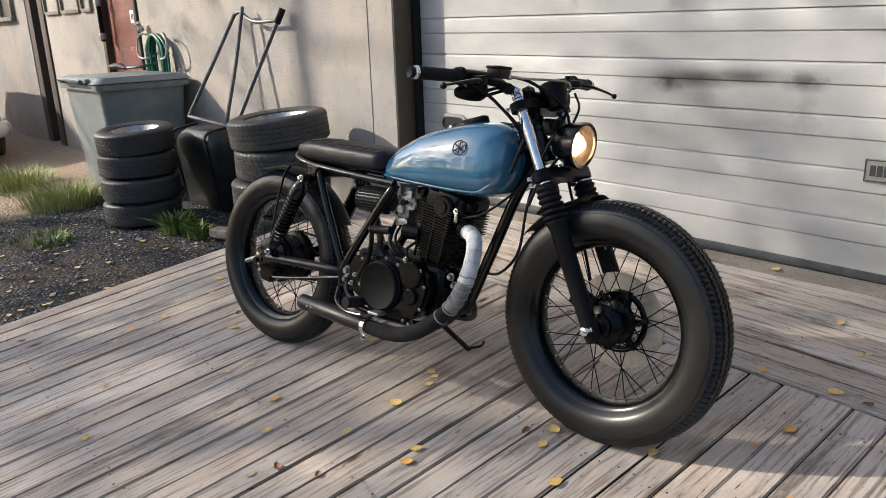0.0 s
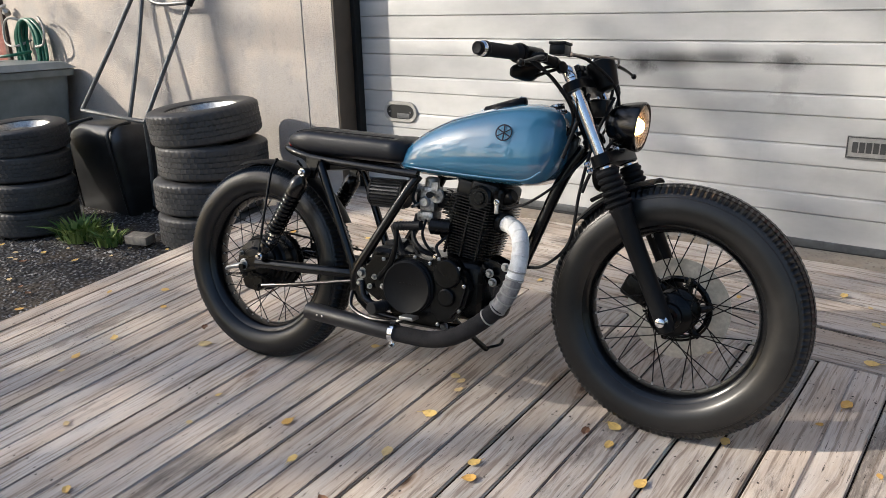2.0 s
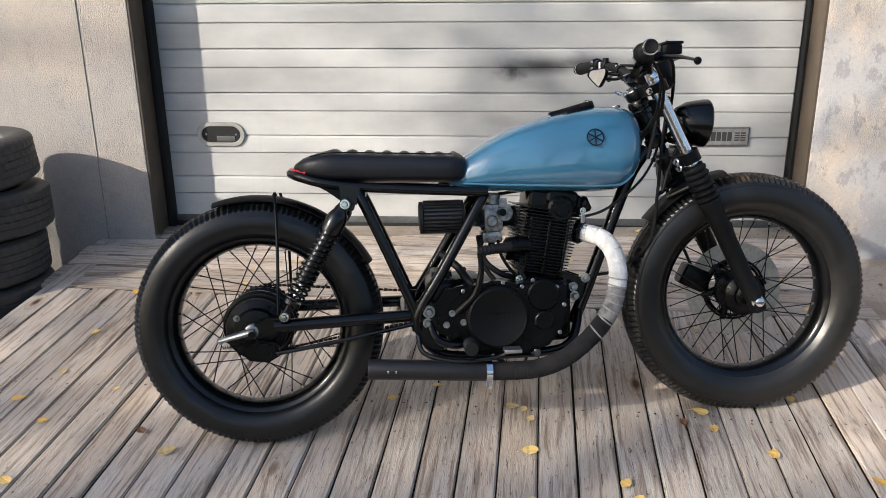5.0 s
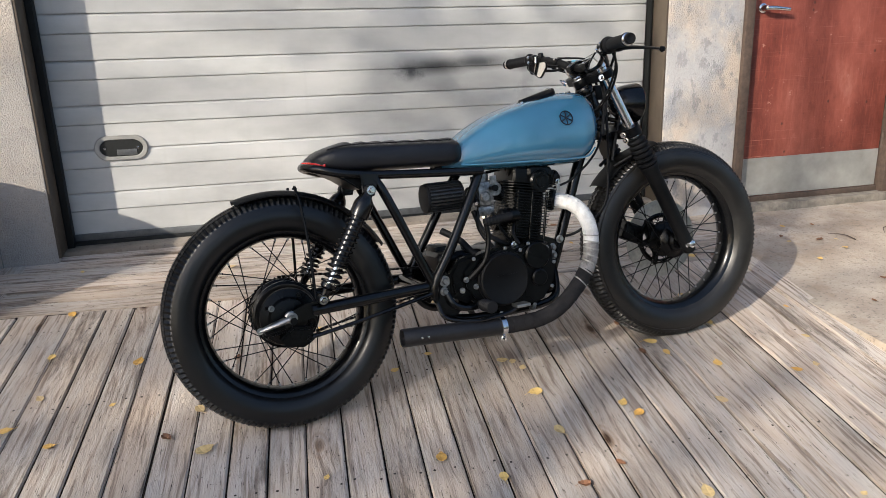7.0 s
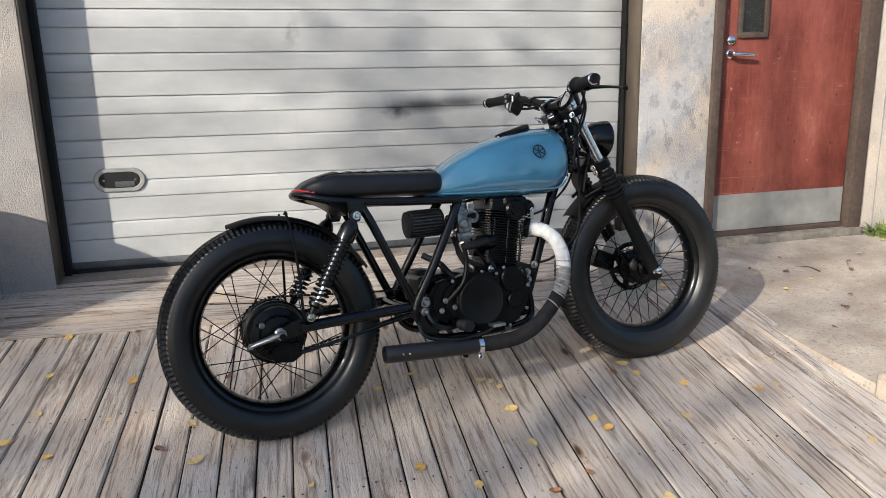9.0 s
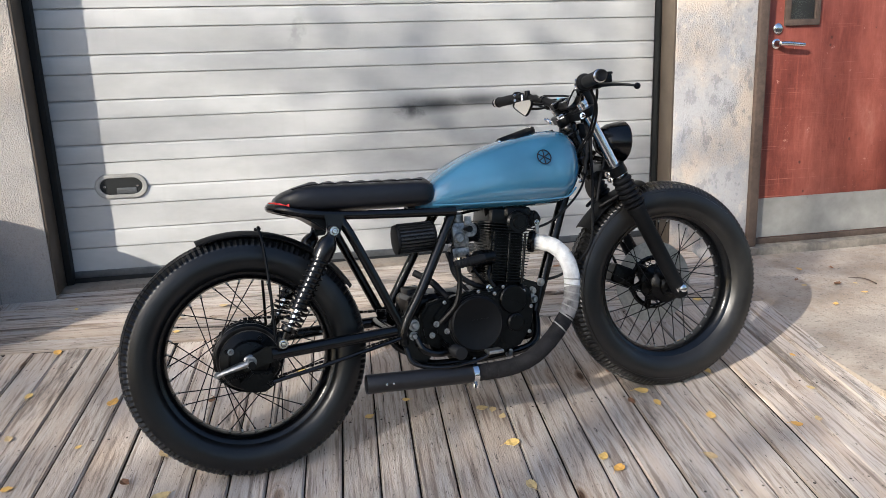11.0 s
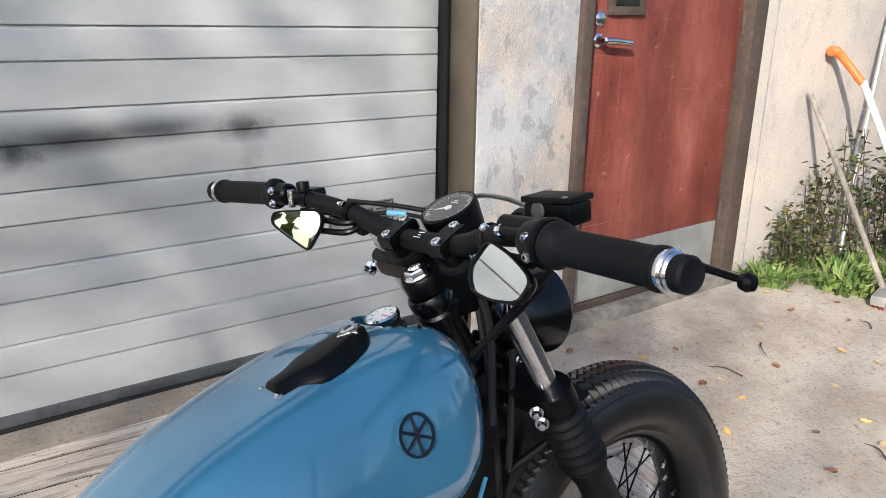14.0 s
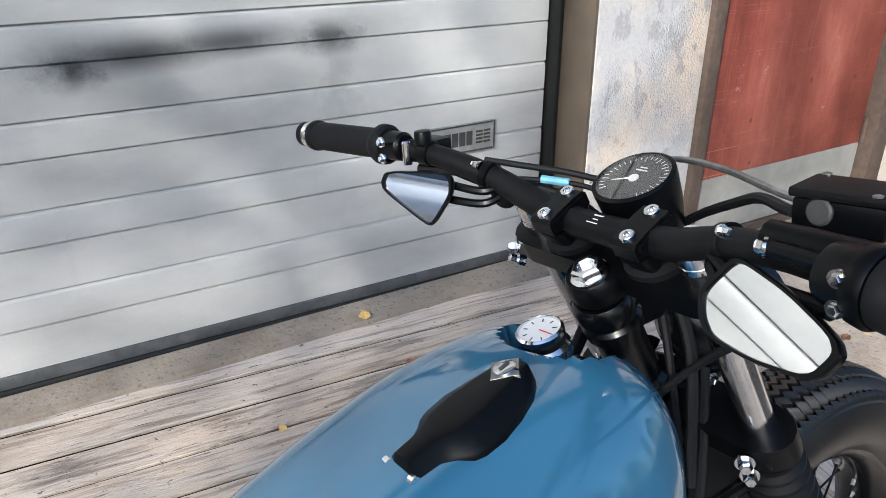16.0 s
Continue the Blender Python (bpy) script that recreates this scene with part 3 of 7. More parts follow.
for dx, dz in ((-0.07, 0.0), (0.07, 0.0)):
    part("screw", bolt((HX + dx, DOOR_Y - 0.008, HZ + dz), (0, -1, 0), 0.004, 0.003), CHROME, pull)
# maker's plate, its lettering as plain bars
plate = thing("name_plate", "small grey metal maker's plate riveted to the garage door", "sign", pose(-0.803, DOOR_Y - 0.006, 0.605))
part("plate", box((0.234, 0.004, 0.086), (0, 0, 0), 0.0015), PLATEGREY, plate)
bm = bmesh.new()
for sx, sz, cx, cz in ((0.230, 0.004, 0, 0.038), (0.230, 0.004, 0, -0.038), (0.004, 0.08, -0.113, 0), (0.004, 0.08, 0.113, 0)):
    box((sx, 0.002, sz), (cx, -0.0025, cz), bm=bm)
part("border", bm, BARGREY, plate)
for i in range(6):
    part("bar", box((0.019, 0.0016, 0.040), (-0.087 + 0.0235 * i, -0.0024, 0.0), 0.0), BARGREY, plate)
for r in range(4):
    for c in range(2):
        part("bar", box((0.022, 0.0016, 0.006), (0.063 + 0.026 * c, -0.0024, -0.016 + 0.0105 * r), 0.0), BARGREY, plate)
for dx, dz in ((-0.109, 0.035), (0.109, 0.035), (-0.109, -0.035), (0.109, -0.035)):
    part("rivet", lathe([(0.003, 0), (0.002, 0.0015), (0, 0.002)], (dx, -0.003, dz), (0, -1, 0), 8), ZINC, plate)

# reveals lined in brown steel, with black guide rails
for x, s in ((GX0, 1), (GX1, -1)):
    tagged(link("jamb", box((0.012, 0.20, 2.62), (x + s * 0.004, WALL_Y + 0.105, 1.49), 0.003), BROWN), "brown painted steel door reveal", "jamb", kind="structure")
    tagged(link("guide_rail", box((0.030 if s > 0 else 0.014, 0.05, 2.6), (x + s * (0.024 if s > 0 else 0.016), DOOR_Y - 0.022, 1.48), 0.004), DARKBAND), "black door guide rail", "rail", kind="structure")
tagged(link("lintel", box((GX1 - GX0, 0.2, 0.02), ((GX0 + GX1) / 2, WALL_Y + 0.105, 2.79)), BROWN), "brown steel lintel lining", "lintel", kind="structure")
# concrete sill before the door
tagged(link("sill", box((GX1 - GX0 + 0.02, 0.19, 0.4), ((GX0 + GX1) / 2, 2.965, -0.012), 0.012, 2), SILL), "worn concrete sill under the garage door", "sill", kind="structure")

# ---- red door ----
red = thing("door_red", "worn red plywood door with zinc kick plate, closed", "door", kind="structure")
RDX0, RDX1, RDY = DX0 + 0.055, DX1 - 0.05, 2.845
part("leaf", box((RDX1 - RDX0, 0.045, 2.05), ((RDX0 + RDX1) / 2, RDY + 0.0225, 1.175), 0.004), RED, red)
kick = part("kick_plate", box((RDX1 - RDX0 - 0.01, 0.003, 0.205), ((RDX0 + RDX1) / 2, RDY - 0.003, 0.268), 0.0008, 1), ZINC, red, "dull zinc kick plate")
for i in range(7):
    for z in (0.36, 0.178):
        part("screw", lathe([(0.004, 0), (0.003, 0.0015), (0, 0.002)], (RDX0 + 0.04 + i * 0.135, RDY - 0.0045, z), (0, -1, 0), 8), ZINC, kick)
win = part("window_frame", box((0.185, 0.02, 0.03), (0.19, RDY - 0.006, 1.235), 0.004), DARKWOOD, red, "varnished wooden window frame")
for dx in (-0.08, 0.08):
    part("stile", box((0.028, 0.02, 0.62), (0.19 + dx, RDY - 0.006, 1.555), 0.004), DARKWOOD, win)
part("pane", box((0.14, 0.006, 0.6), (0.19, RDY - 0.003, 1.545)), GLASS, win)
part("backing", box((0.14, 0.002, 0.6), (0.19, RDY - 0.0005, 1.545)), BARGREY, win)
hd = part("door_handle", lathe([(0.024, 0), (0.024, 0.006), (0.016, 0.010), (0.012, 0.045), (0.0, 0.048)], (0.06, RDY, 1.137), (0, -1, 0), 20), CHROME, red, "chrome lever handle")
part("lever", tube([(0.055, RDY - 0.045, 1.137), (0.10, RDY - 0.048, 1.136), (0.185, RDY - 0.045, 1.128)], [0.011, 0.012, 0.010], 12), CHROME, hd)
part("lock_cylinder", lathe([(0.026, 0), (0.026, 0.006), (0.018, 0.012), (0.0, 0.014)], (0.065, RDY, 1.208), (0, -1, 0), 20), CHROME, red, "round chrome lock")
for z in (0.42, 1.2, 1.95):
    part("hinge", lathe([(0.009, -0.05), (0.009, 0.05)], (RDX1 + 0.008, RDY - 0.008, z), (0, 0, 1), 10), DARKWOOD, red)
fr = thing("door_frame", "dark weathered wooden door frame", "door frame", kind="structure")
for x0, x1 in ((DX0, RDX0 - 0.006), (RDX1 + 0.006, DX1 + 0.045)):
    part("post", box((x1 - x0, 0.10, 2.2), ((x0 + x1) / 2, WALL_Y + 0.03, 1.18), 0.006), DARKWOOD, fr)
part("head", box((DX1 - DX0, 0.10, 0.06), ((DX0 + DX1) / 2, WALL_Y + 0.03, 2.24), 0.006), DARKWOOD, fr)
part("threshold", box((DX1 - DX0 + 0.06, 0.13, 0.07), ((DX0 + DX1) / 2 + 0.02, WALL_Y + 0.015, 0.098), 0.01, 2), GREYWOOD, fr, "grey bare wooden threshold")
part("weather_strip", box((RDX1 - RDX0, 0.02, 0.03), ((RDX0 + RDX1) / 2, RDY - 0.008, 0.148), 0.004), DARKWOOD, fr)

# second doorway at the right-hand end of the wall
end_door = thing("door_end", "dark framed doorway with a red lower panel", "door", kind="structure")
part("post", box((0.14, 0.14, 2.8), (2.53, WALL_Y + 0.04, 1.2), 0.01), DARKWOOD, end_door)
part("panel", box((0.86, 0.05, 2.5), (3.04, WALL_Y + 0.09, 1.15), 0.005), RED, end_door)
# further doorways along the wall to the west
west = thing("door_west", "red metal door with grey fittings in the sunlit wall", "door", kind="structure")
part("leaf", box((0.78, 0.05, 2.4), (-7.22, WALL_Y + 0.06, 1.1), 0.005), RED, west)
part("post", box((0.07, 0.12, 2.9), (-7.67, WALL_Y + 0.04, 1.2), 0.008), DARKWOOD, west)
part("post", box((0.05, 0.12, 2.9), (-6.86, WALL_Y + 0.04, 1.2), 0.008), DARKWOOD, west)
sgn = part("notice", box((0.16, 0.004, 0.11), (-7.0, WALL_Y + 0.03, 1.31), 0.001, 1), WHITE, west, "small pale notice plate")
for i in range(4):
    part("bar", box((0.018, 0.002, 0.05), (-7.045 + i * 0.03, WALL_Y + 0.027, 1.31)), BARGREY, sgn)
pipes = part("pipe", tube([(-7.6, WALL_Y - 0.05, 2.6), (-7.6, WALL_Y - 0.05, 1.1)], 0.02, 10, 0), SATIN, west, "dark pipe with valves")
for z in (1.15, 1.45):
    part("valve", lathe([(0.03, -0.03), (0.035, 0), (0.03, 0.03)], (-7.6, WALL_Y - 0.05, z), (0, 0, 1), 12), ALLOY, pipes)
bay = thing("doorway_far", "deep dark timber doorway between sunlit plaster piers", "doorway", kind="structure")
part("post", box((0.16, 0.3, 3.3), (-9.44, WALL_Y + 0.13, 1.15), 0.01), DARKWOOD, bay)
part("post", box((0.16, 0.3, 3.3), (-9.97, WALL_Y + 0.16, 1.15), 0.01), DARKWOOD, bay)
part("panel", box((0.40, 0.05, 3.3), (-9.70, WALL_Y + 0.24, 1.15), 0.005), DARKWOOD, bay)
# raised mouldings on the pale panelled front beside it, and a small-paned window
front = thing("panelled_front", "pale plastered front with raised rectangular mouldings", "facade", kind="structure")
for x0, x1 in ((-9.28, -8.83), (-8.74, -8.23), (-8.14, -7.90)):
    part("moulding", box((x1 - x0, 0.03, 0.035), ((x0 + x1) / 2, WALL_Y - 0.012, 1.40), 0.005), GREYWOOD, front)
    for x in (x0, x1):
        part("moulding", box((0.035, 0.03, 1.0), (x, WALL_Y - 0.013, 1.90), 0.005), GREYWOOD, front)
far_win = thing("window_far", "small-paned window in a pale wooden frame", "window", kind="structure")
part("window_sill", box((1.06, 0.07, 0.05), (-10.98, WALL_Y - 0.03, 1.38), 0.008), GREYWOOD, far_win)
for x in (-11.46, -10.98, -10.50):
    part("window_frame", box((0.06, 0.05, 1.0), (x, WALL_Y - 0.02, 1.90), 0.006), GREYWOOD, far_win)
for x in (-11.22, -10.74):
    part("pane", box((0.42, 0.01, 0.98), (x, WALL_Y - 0.008, 1.90), 0.002, 1), BLACKPLASTIC, far_win, "dark window pane")

# ---- concrete apron by the red door ----
bm = bmesh.new()
cols, rows_ = 24, 18
g = []
for i in range(cols + 1):
    row = []
    for j in range(rows_ + 1):
        x = -0.47 + 2.5 * i / cols
        y = 1.18 + (2.84 - 1.18) * j / rows_
        if j == 0:
            y += 0.05 * noise.noise((x * 3, 0, 5)) + 0.22 * max(0, x - 0.3)
        z = 0.012 + 0.055 * (y - 1.3) + 0.006 * noise.noise((x * 3, y * 3, 1))
        row.append(bm.verts.new((x, y, z)))
    g.append(row)
for a, b in zip(g, g[1:]):
    for j in range(rows_):
        bm.faces.new((a[j], b[j], b[j + 1], a[j + 1]))
ret = bmesh.ops.extrude_face_region(bm, geom=bm.faces[:])
bmesh.ops.translate(bm, vec=(0, 0, -0.16), verts=[v for v in ret["geom"] if isinstance(v, bmesh.types.BMVert)])
tagged(link("pavement", bm, CONC), "rough pale concrete apron with dark pebbles", "pavement", kind="structure")
bm = box((0.30, 0.09, 0.11), (0, 0, 0), 0.03, 3)
tagged(link("kerb_stone", bm, CONC), "rounded concrete kerb stone beside the deck", "kerb stone").matrix_basis = pose(-0.33, 1.13, 0.0, 0, 0, 8)

# ---- motorcycle ----
HEAD, LEANB = radians(8.3), radians(10.0)
f_ = Vector((math.cos(HEAD), math.sin(HEAD), 0))
l0 = Vector((-math.sin(HEAD), math.cos(HEAD), 0))
l_ = l0 * math.cos(LEANB) - Vector((0, 0, 1)) * math.sin(LEANB)
u_ = f_.cross(l_)
BIKE = Matrix.Translation((-2.449, 1.401, 0.0)) @ Matrix((f_, l_, u_)).transposed().to_4x4()
moto = thing("motorcycle", "black custom motorcycle with blue-grey tank on its side stand", "motorcycle", BIKE)

RAKE = radians(26)
AX_F, AX_R = Vector((1.363, 0, 0.357)), Vector((0, 0, 0.325))
R_F, R_R = 0.345, 0.337
FDIR = Vector((-math.sin(RAKE), 0, math.cos(RAKE)))
SAX = Vector((1.047, 0, 0.93))
STEER = Matrix.Translation(SAX) @ Matrix.Rotation(radians(-4.3), 4, FDIR) @ Matrix.Translation(-SAX)


def fork(d, y=0.0, off=0.0):
    """A point d metres up the fork leg from the axle, y to the left, off forwards across the leg."""
    p = AX_F + FDIR * d
    return Vector((p.x + off * math.cos(RAKE), y, p.z + off * math.sin(RAKE)))


def steered(name, bm, material, parent, label="", angle=35):
    return part(name, apply(bm, STEER), material, parent, label, angle)


def tyre_mesh(R, W, bead):
    """Vintage tyre: round sidewalls and sawtooth-edged tread ribs."""
    n = 256
    h = W / 2
    grooves = [-0.74, -0.49, -0.24, 0.0, 0.24, 0.49, 0.74]
    side = []
    for i in range(10):
        a = radians(-62 + 100 * i / 9)
        side.append((h * (0.60 + 0.44 * math.cos(a)), bead + (R - bead) * (0.44 + 0.40 * math.sin(a))))
    side[0] = (h * 0.62, bead)

    def crown(u):
        return R - 0.60 * h * abs(u) ** 2

    prof = [(-y, r, 0) for y, r in side]
    prof += [(-h * 0.895, crown(0.90) - 0.003, 0.0), (-h * 0.87, crown(0.87), 0.5)]
    for gc in grooves:
        w, s = 0.036, 1
        prof += [(h * (gc - w * 1.35), crown(gc - w), s), (h * (gc - w), crown(gc) - 0.010, s), (h * (gc + w), crown(gc) - 0.010, s), (h * (gc + w * 1.35), crown(gc + w), s)]
    prof += [(h * 0.87, crown(0.87), 0.5), (h * 0.895, crown(0.90) - 0.003, 0.0)]
    prof += [(y, r, 0) for y, r in side[::-1]]
    rings = []
    for i in range(n):
        a = 2 * math.pi * i / n
        z = 0.0042 if i % 2 else -0.0042
        rings.append([(r * math.cos(a), y + z * s, r * math.sin(a)) for y, r, s in prof])
    rings.append(rings[0])
    bm = loft(rings, caps=False)
    bmesh.ops.remove_doubles(bm, verts=bm.verts, dist=1e-6)
    return bm


def arc(centre, r, a0, a1, w, thick=0.003, lip=0.012, n=24):
    """Mudguard: a curved strip with turned-down edges."""
    rings = []
    for i in range(n + 1):
        a = radians(a0 + (a1 - a0) * i / n)
        c, s = math.cos(a), math.sin(a)
        row = []
        outer = []
        for k in range(9):
            u = -1 + k / 4
            drop = lip * abs(u) ** 3
            outer.append((u * w / 2, r - drop))
        for y, rr in outer:
            row.append((centre.x + rr * c, y, centre.z + rr * s))
        for y, rr in outer[::-1]:
            row.append((centre.x + (rr - thick) * c, y * 0.985, centre.z + (rr - thick) * s))
        rings.append(row)
    return loft(rings)


def wheel(name, centre, R, m, hub_profile, right, left):
    """Spoked wheel: hub, rim, tyre and laced spokes."""
    C = Matrix.Translation(centre)
    hub = part(name, apply(apply(lathe(hub_profile, (0, 0, 0), (0, 1, 0), 40), C), m), ENGINE, moto, "black laced wire wheel")
    t = part("tyre", apply(apply(tyre_mesh(R, 0.122, 0.236), C), m), TYRE_FRONT if name == "front_wheel" else TYRE, hub, "matt black vintage tyre with sawtooth tread", 40)
    rim_prof = [(0.240, -0.040), (0.243, -0.043), (0.236, -0.041), (0.226, -0.034), (0.217, -0.014), (0.2155, 0.0), (0.217, 0.014), (0.226, 0.034), (0.236, 0.041), (0.243, 0.043), (0.240, 0.040), (0.228, 0.015), (0.227, 0), (0.228, -0.015)]
    bm = bmesh.new()
    rings = []
    for i in range(97):
        a = 2 * math.pi * (i % 96) / 96
        rings.append([(r * math.cos(a), y, r * math.sin(a)) for r, y in rim_prof])
    bm = loft(rings, caps=False)
    bmesh.ops.remove_doubles(bm, verts=bm.verts, dist=1e-6)
    part("rim", apply(apply(bm, C), m), BLACK, hub, "gloss black steel rim")
    spoke = lathe([(0.0016, 0), (0.0016, 0.93), (0.0028, 0.935), (0.0028, 1.0)], (0, 0, 0), (0, 0, 1), 6)
    spoke_mesh = bpy.data.meshes.new("spoke")
    for fc in spoke.faces:
        fc.smooth = True
    spoke.to_mesh(spoke_mesh)
    spoke.free()
    spoke_mesh.materials.append(SATIN)
    nipple = lathe([(0.0026, 0), (0.0030, 0.002), (0.0030, 0.010)], (0, 0, 0), (0, 0, 1), 6)
    nipple_mesh = bpy.data.meshes.new("nipple")
    nipple.to_mesh(nipple_mesh)
    nipple.free()
    nipple_mesh.materials.append(ALLOY)
    for k in range(36):
        side = right if k % 2 else left
        turn = 1 if (k // 2) % 2 else -1
        a = 2 * math.pi * k / 36
        b = a - turn * radians(52)
        p = Vector((side[1] * math.cos(b), side[0], side[1] * math.sin(b)))
        q = Vector((0.2165 * math.cos(a), side[0] * 0.10, 0.2165 * math.sin(a)))
        d = q - p
        x, y, z = basis(d)
        mat = Matrix((x, y, z * d.length)).transposed().to_4x4()
        mat.translation = p
        shared("spoke", spoke_mesh, hub, m @ C @ mat)
        nip = Matrix((x, y, z)).transposed().to_4x4()
        nip.translation = p + d * 0.945
        shared("nipple", nipple_mesh, hub, m @ C @ nip)
    return hub


# front wheel
fw = wheel("front_wheel", AX_F, R_F, STEER,
           [(0.0, -0.075), (0.022, -0.075), (0.026, -0.060), (0.034, -0.055), (0.036, -0.045), (0.056, -0.036), (0.060, -0.030), (0.042, -0.024), (0.038, 0.02), (0.060, 0.028), (0.064, 0.036), (0.05, 0.042), (0.035, 0.06), (0.0, 0.06)],
           (-0.033, 0.054), (0.031, 0.056))
bm = bmesh.new()
rings = []
for i in range(65):
    a = 2 * math.pi * (i % 64) / 64
    rings.append([(r * math.cos(a), y, r * math.sin(a)) for r, y in ((0.139, 0.052), (0.139, 0.057), (0.084, 0.057), (0.084, 0.052))])
bm = loft(rings, caps=False)
bmesh.ops.remove_doubles(bm, verts=bm.verts, dist=1e-6)
steered("brake_disc", apply(bm, Matrix.Translation(AX_F)), DISC, fw, "brushed steel brake disc")
car = steered("disc_carrier", lathe([(0.085, 0.047), (0.092, 0.050), (0.092, 0.058), (0.080, 0.060), (0.075, 0.050)], AX_F, (0, 1, 0), 32, None, caps=False), ENGINE, fw, "black ventilated disc carrier")
for i in range(6):
    a = 2 * math.pi * i / 6
    arm = tube([(AX_F.x + 0.04 * math.cos(a), 0.052, AX_F.z + 0.04 * math.sin(a)), (AX_F.x + 0.095 * math.cos(a + 0.2), 0.054, AX_F.z + 0.095 * math.sin(a + 0.2))], [0.014, 0.009], 8, 0)
    steered("carrier_arm", arm, ENGINE, fw)
steered("caliper", apply(box((0.085, 0.06, 0.065), (0, 0, 0), 0.014, 3), Matrix.Translation((AX_F.x - 0.115, 0.07, AX_F.z + 0.035)) @ Matrix.Rotation(radians(25), 4, "Y")), ENGINE, moto, "black brake caliper")
steered("axle", lathe([(0.009, -0.135), (0.012, -0.133), (0.013, -0.118), (0.017, -0.116), (0.017, -0.110), (0.009, -0.108), (0.009, 0.125), (0.013, 0.126), (0.013, 0.135), (0, 0.137)], AX_F, (0, 1, 0), 14), CHROME, moto, "chrome wheel axle nut")

# fork legs
for s in (-1, 1):
    y = 0.098 * s
    leg = steered("fork_leg", lathe([(0.014, -0.035), (0.020, -0.03), (0.0235, -0.01), (0.0235, 0.05), (0.0245, 0.11), (0.0255, 0.285), (0.0285, 0.295), (0.0285, 0.310), (0.024, 0.315)], fork(0.0, y), FDIR, 24), MATT, moto, "matt black lower fork leg")
    gp = []
    for i in range(6):
        b = 0.312 + i * 0.0165
        gp += [(0.0275, b), (0.0355 - i * 0.0008, b + 0.0055), (0.0355 - i * 0.0008, b + 0.010), (0.0265, b + 0.0155)]
    gp = [(0.031, 0.303), (0.031, 0.310)] + gp + [(0.027, 0.415)]
    steered("gaiter", lathe(gp, fork(0.0, y), FDIR, 28), RUBBER, leg, "ribbed black rubber fork gaiter")
    steered("stanchion", lathe([(0.0160, 0.40), (0.0160, 0.668), (0.0175, 0.670), (0.0175, 0.676), (0, 0.676)], fork(0.0, y), FDIR, 24), CHROME, leg, "polished chrome fork tube")
    steered("fork_cap", lathe([(0.0168, 0.672), (0.0168, 0.692), (0.0150, 0.696), (0.010, 0.696), (0.010, 0.702), (0, 0.703)], fork(0.0, y), FDIR, 24), CHROME, leg, "chrome fork cap")
    steered("yoke_bolt", bolt(fork(0.645, y + s * 0.022, -0.026), Vector((-0.8, s * 0.5, 0.1)), 0.0065, 0.010), CHROME, leg)
    for d in (0.424, 0.444):
        steered("pinch_bolt", bolt(fork(d, y + s * 0.004, -0.036), Vector((-0.75, s * 0.65, -0.1)), 0.0065, 0.012), CHROME, leg)
    bm = apply(box((0.05, 0.05, 0.03), (0, 0, 0), 0.012, 3), Matrix.Translation(fork(0.436, y)) @ Matrix.Rotation(-RAKE, 4, "Y"))
    steered("lower_clamp", bm, SATIN, leg)


def clamp_plate(d, thick):
    poly = []
    for s in (-1, 1):
        for i in range(9):
            a = radians(-90 + 180 * i / 8) if s > 0 else radians(90 + 180 * i / 8)
            poly.append((0.032 * math.sin(a) * 0.9 + 0.0, s * 0.098 + 0.034 * math.cos(a)))
    one = bmesh.new()
    lo = [one.verts.new((x, y, -thick / 2)) for x, y in poly]
    hi = [one.verts.new((x, y, thick / 2)) for x, y in poly]
    one.faces.new(lo[::-1])
    one.faces.new(hi)
    for i in range(len(poly)):
        j = (i + 1) % len(poly)
        one.faces.new((lo[i], lo[j], hi[j], hi[i]))
    lathe([(0.027, -thick / 2), (0.0285, -thick / 4), (0.0285, thick / 3), (0.026, thick / 2)], (-0.032, 0, 0), (0, 0, 1), 20, one)
    return apply(one, Matrix.Translation(fork(d)) @ Matrix.Rotation(-RAKE, 4, "Y"))


yoke = steered("top_yoke", clamp_plate(0.645, 0.024), SATIN, moto, "black top yoke")
steered("lower_yoke", clamp_plate(0.440, 0.030), SATIN, moto)
nutc = fork(0.655, 0, -0.036)
steered("stem_nut", lathe([(0.018, 0), (0.019, 0.003), (0.0165, 0.004)], nutc, FDIR, 24, lathe([(0.0155, 0.004), (0.0155, 0.011), (0.013, 0.013), (0.009, 0.013), (0.009, 0.007), (0, 0.007)], nutc, FDIR, 6)), CHROME, yoke, "bright chrome stem nut")
steered("yoke_nipple", lathe([(0.006, 0), (0.006, 0.008), (0.004, 0.010), (0.004, 0.016), (0.0, 0.018)], fork(0.66, 0.075, -0.05), Vector((-0.8, 0.3, 0.4)), 10), CHROME, yoke)
part("head_tube", lathe([(0.027, 0.49), (0.030, 0.495), (0.030, 0.515), (0.0245, 0.520), (0.0245, 0.585), (0.029, 0.588), (0.030, 0.600), (0.0265, 0.604), (0.0265, 0.609), (0.030, 0.612), (0.030, 0.624), (0.026, 0.630)], fork(0, 0, -0.036), FDIR, 24), BLACK, moto)

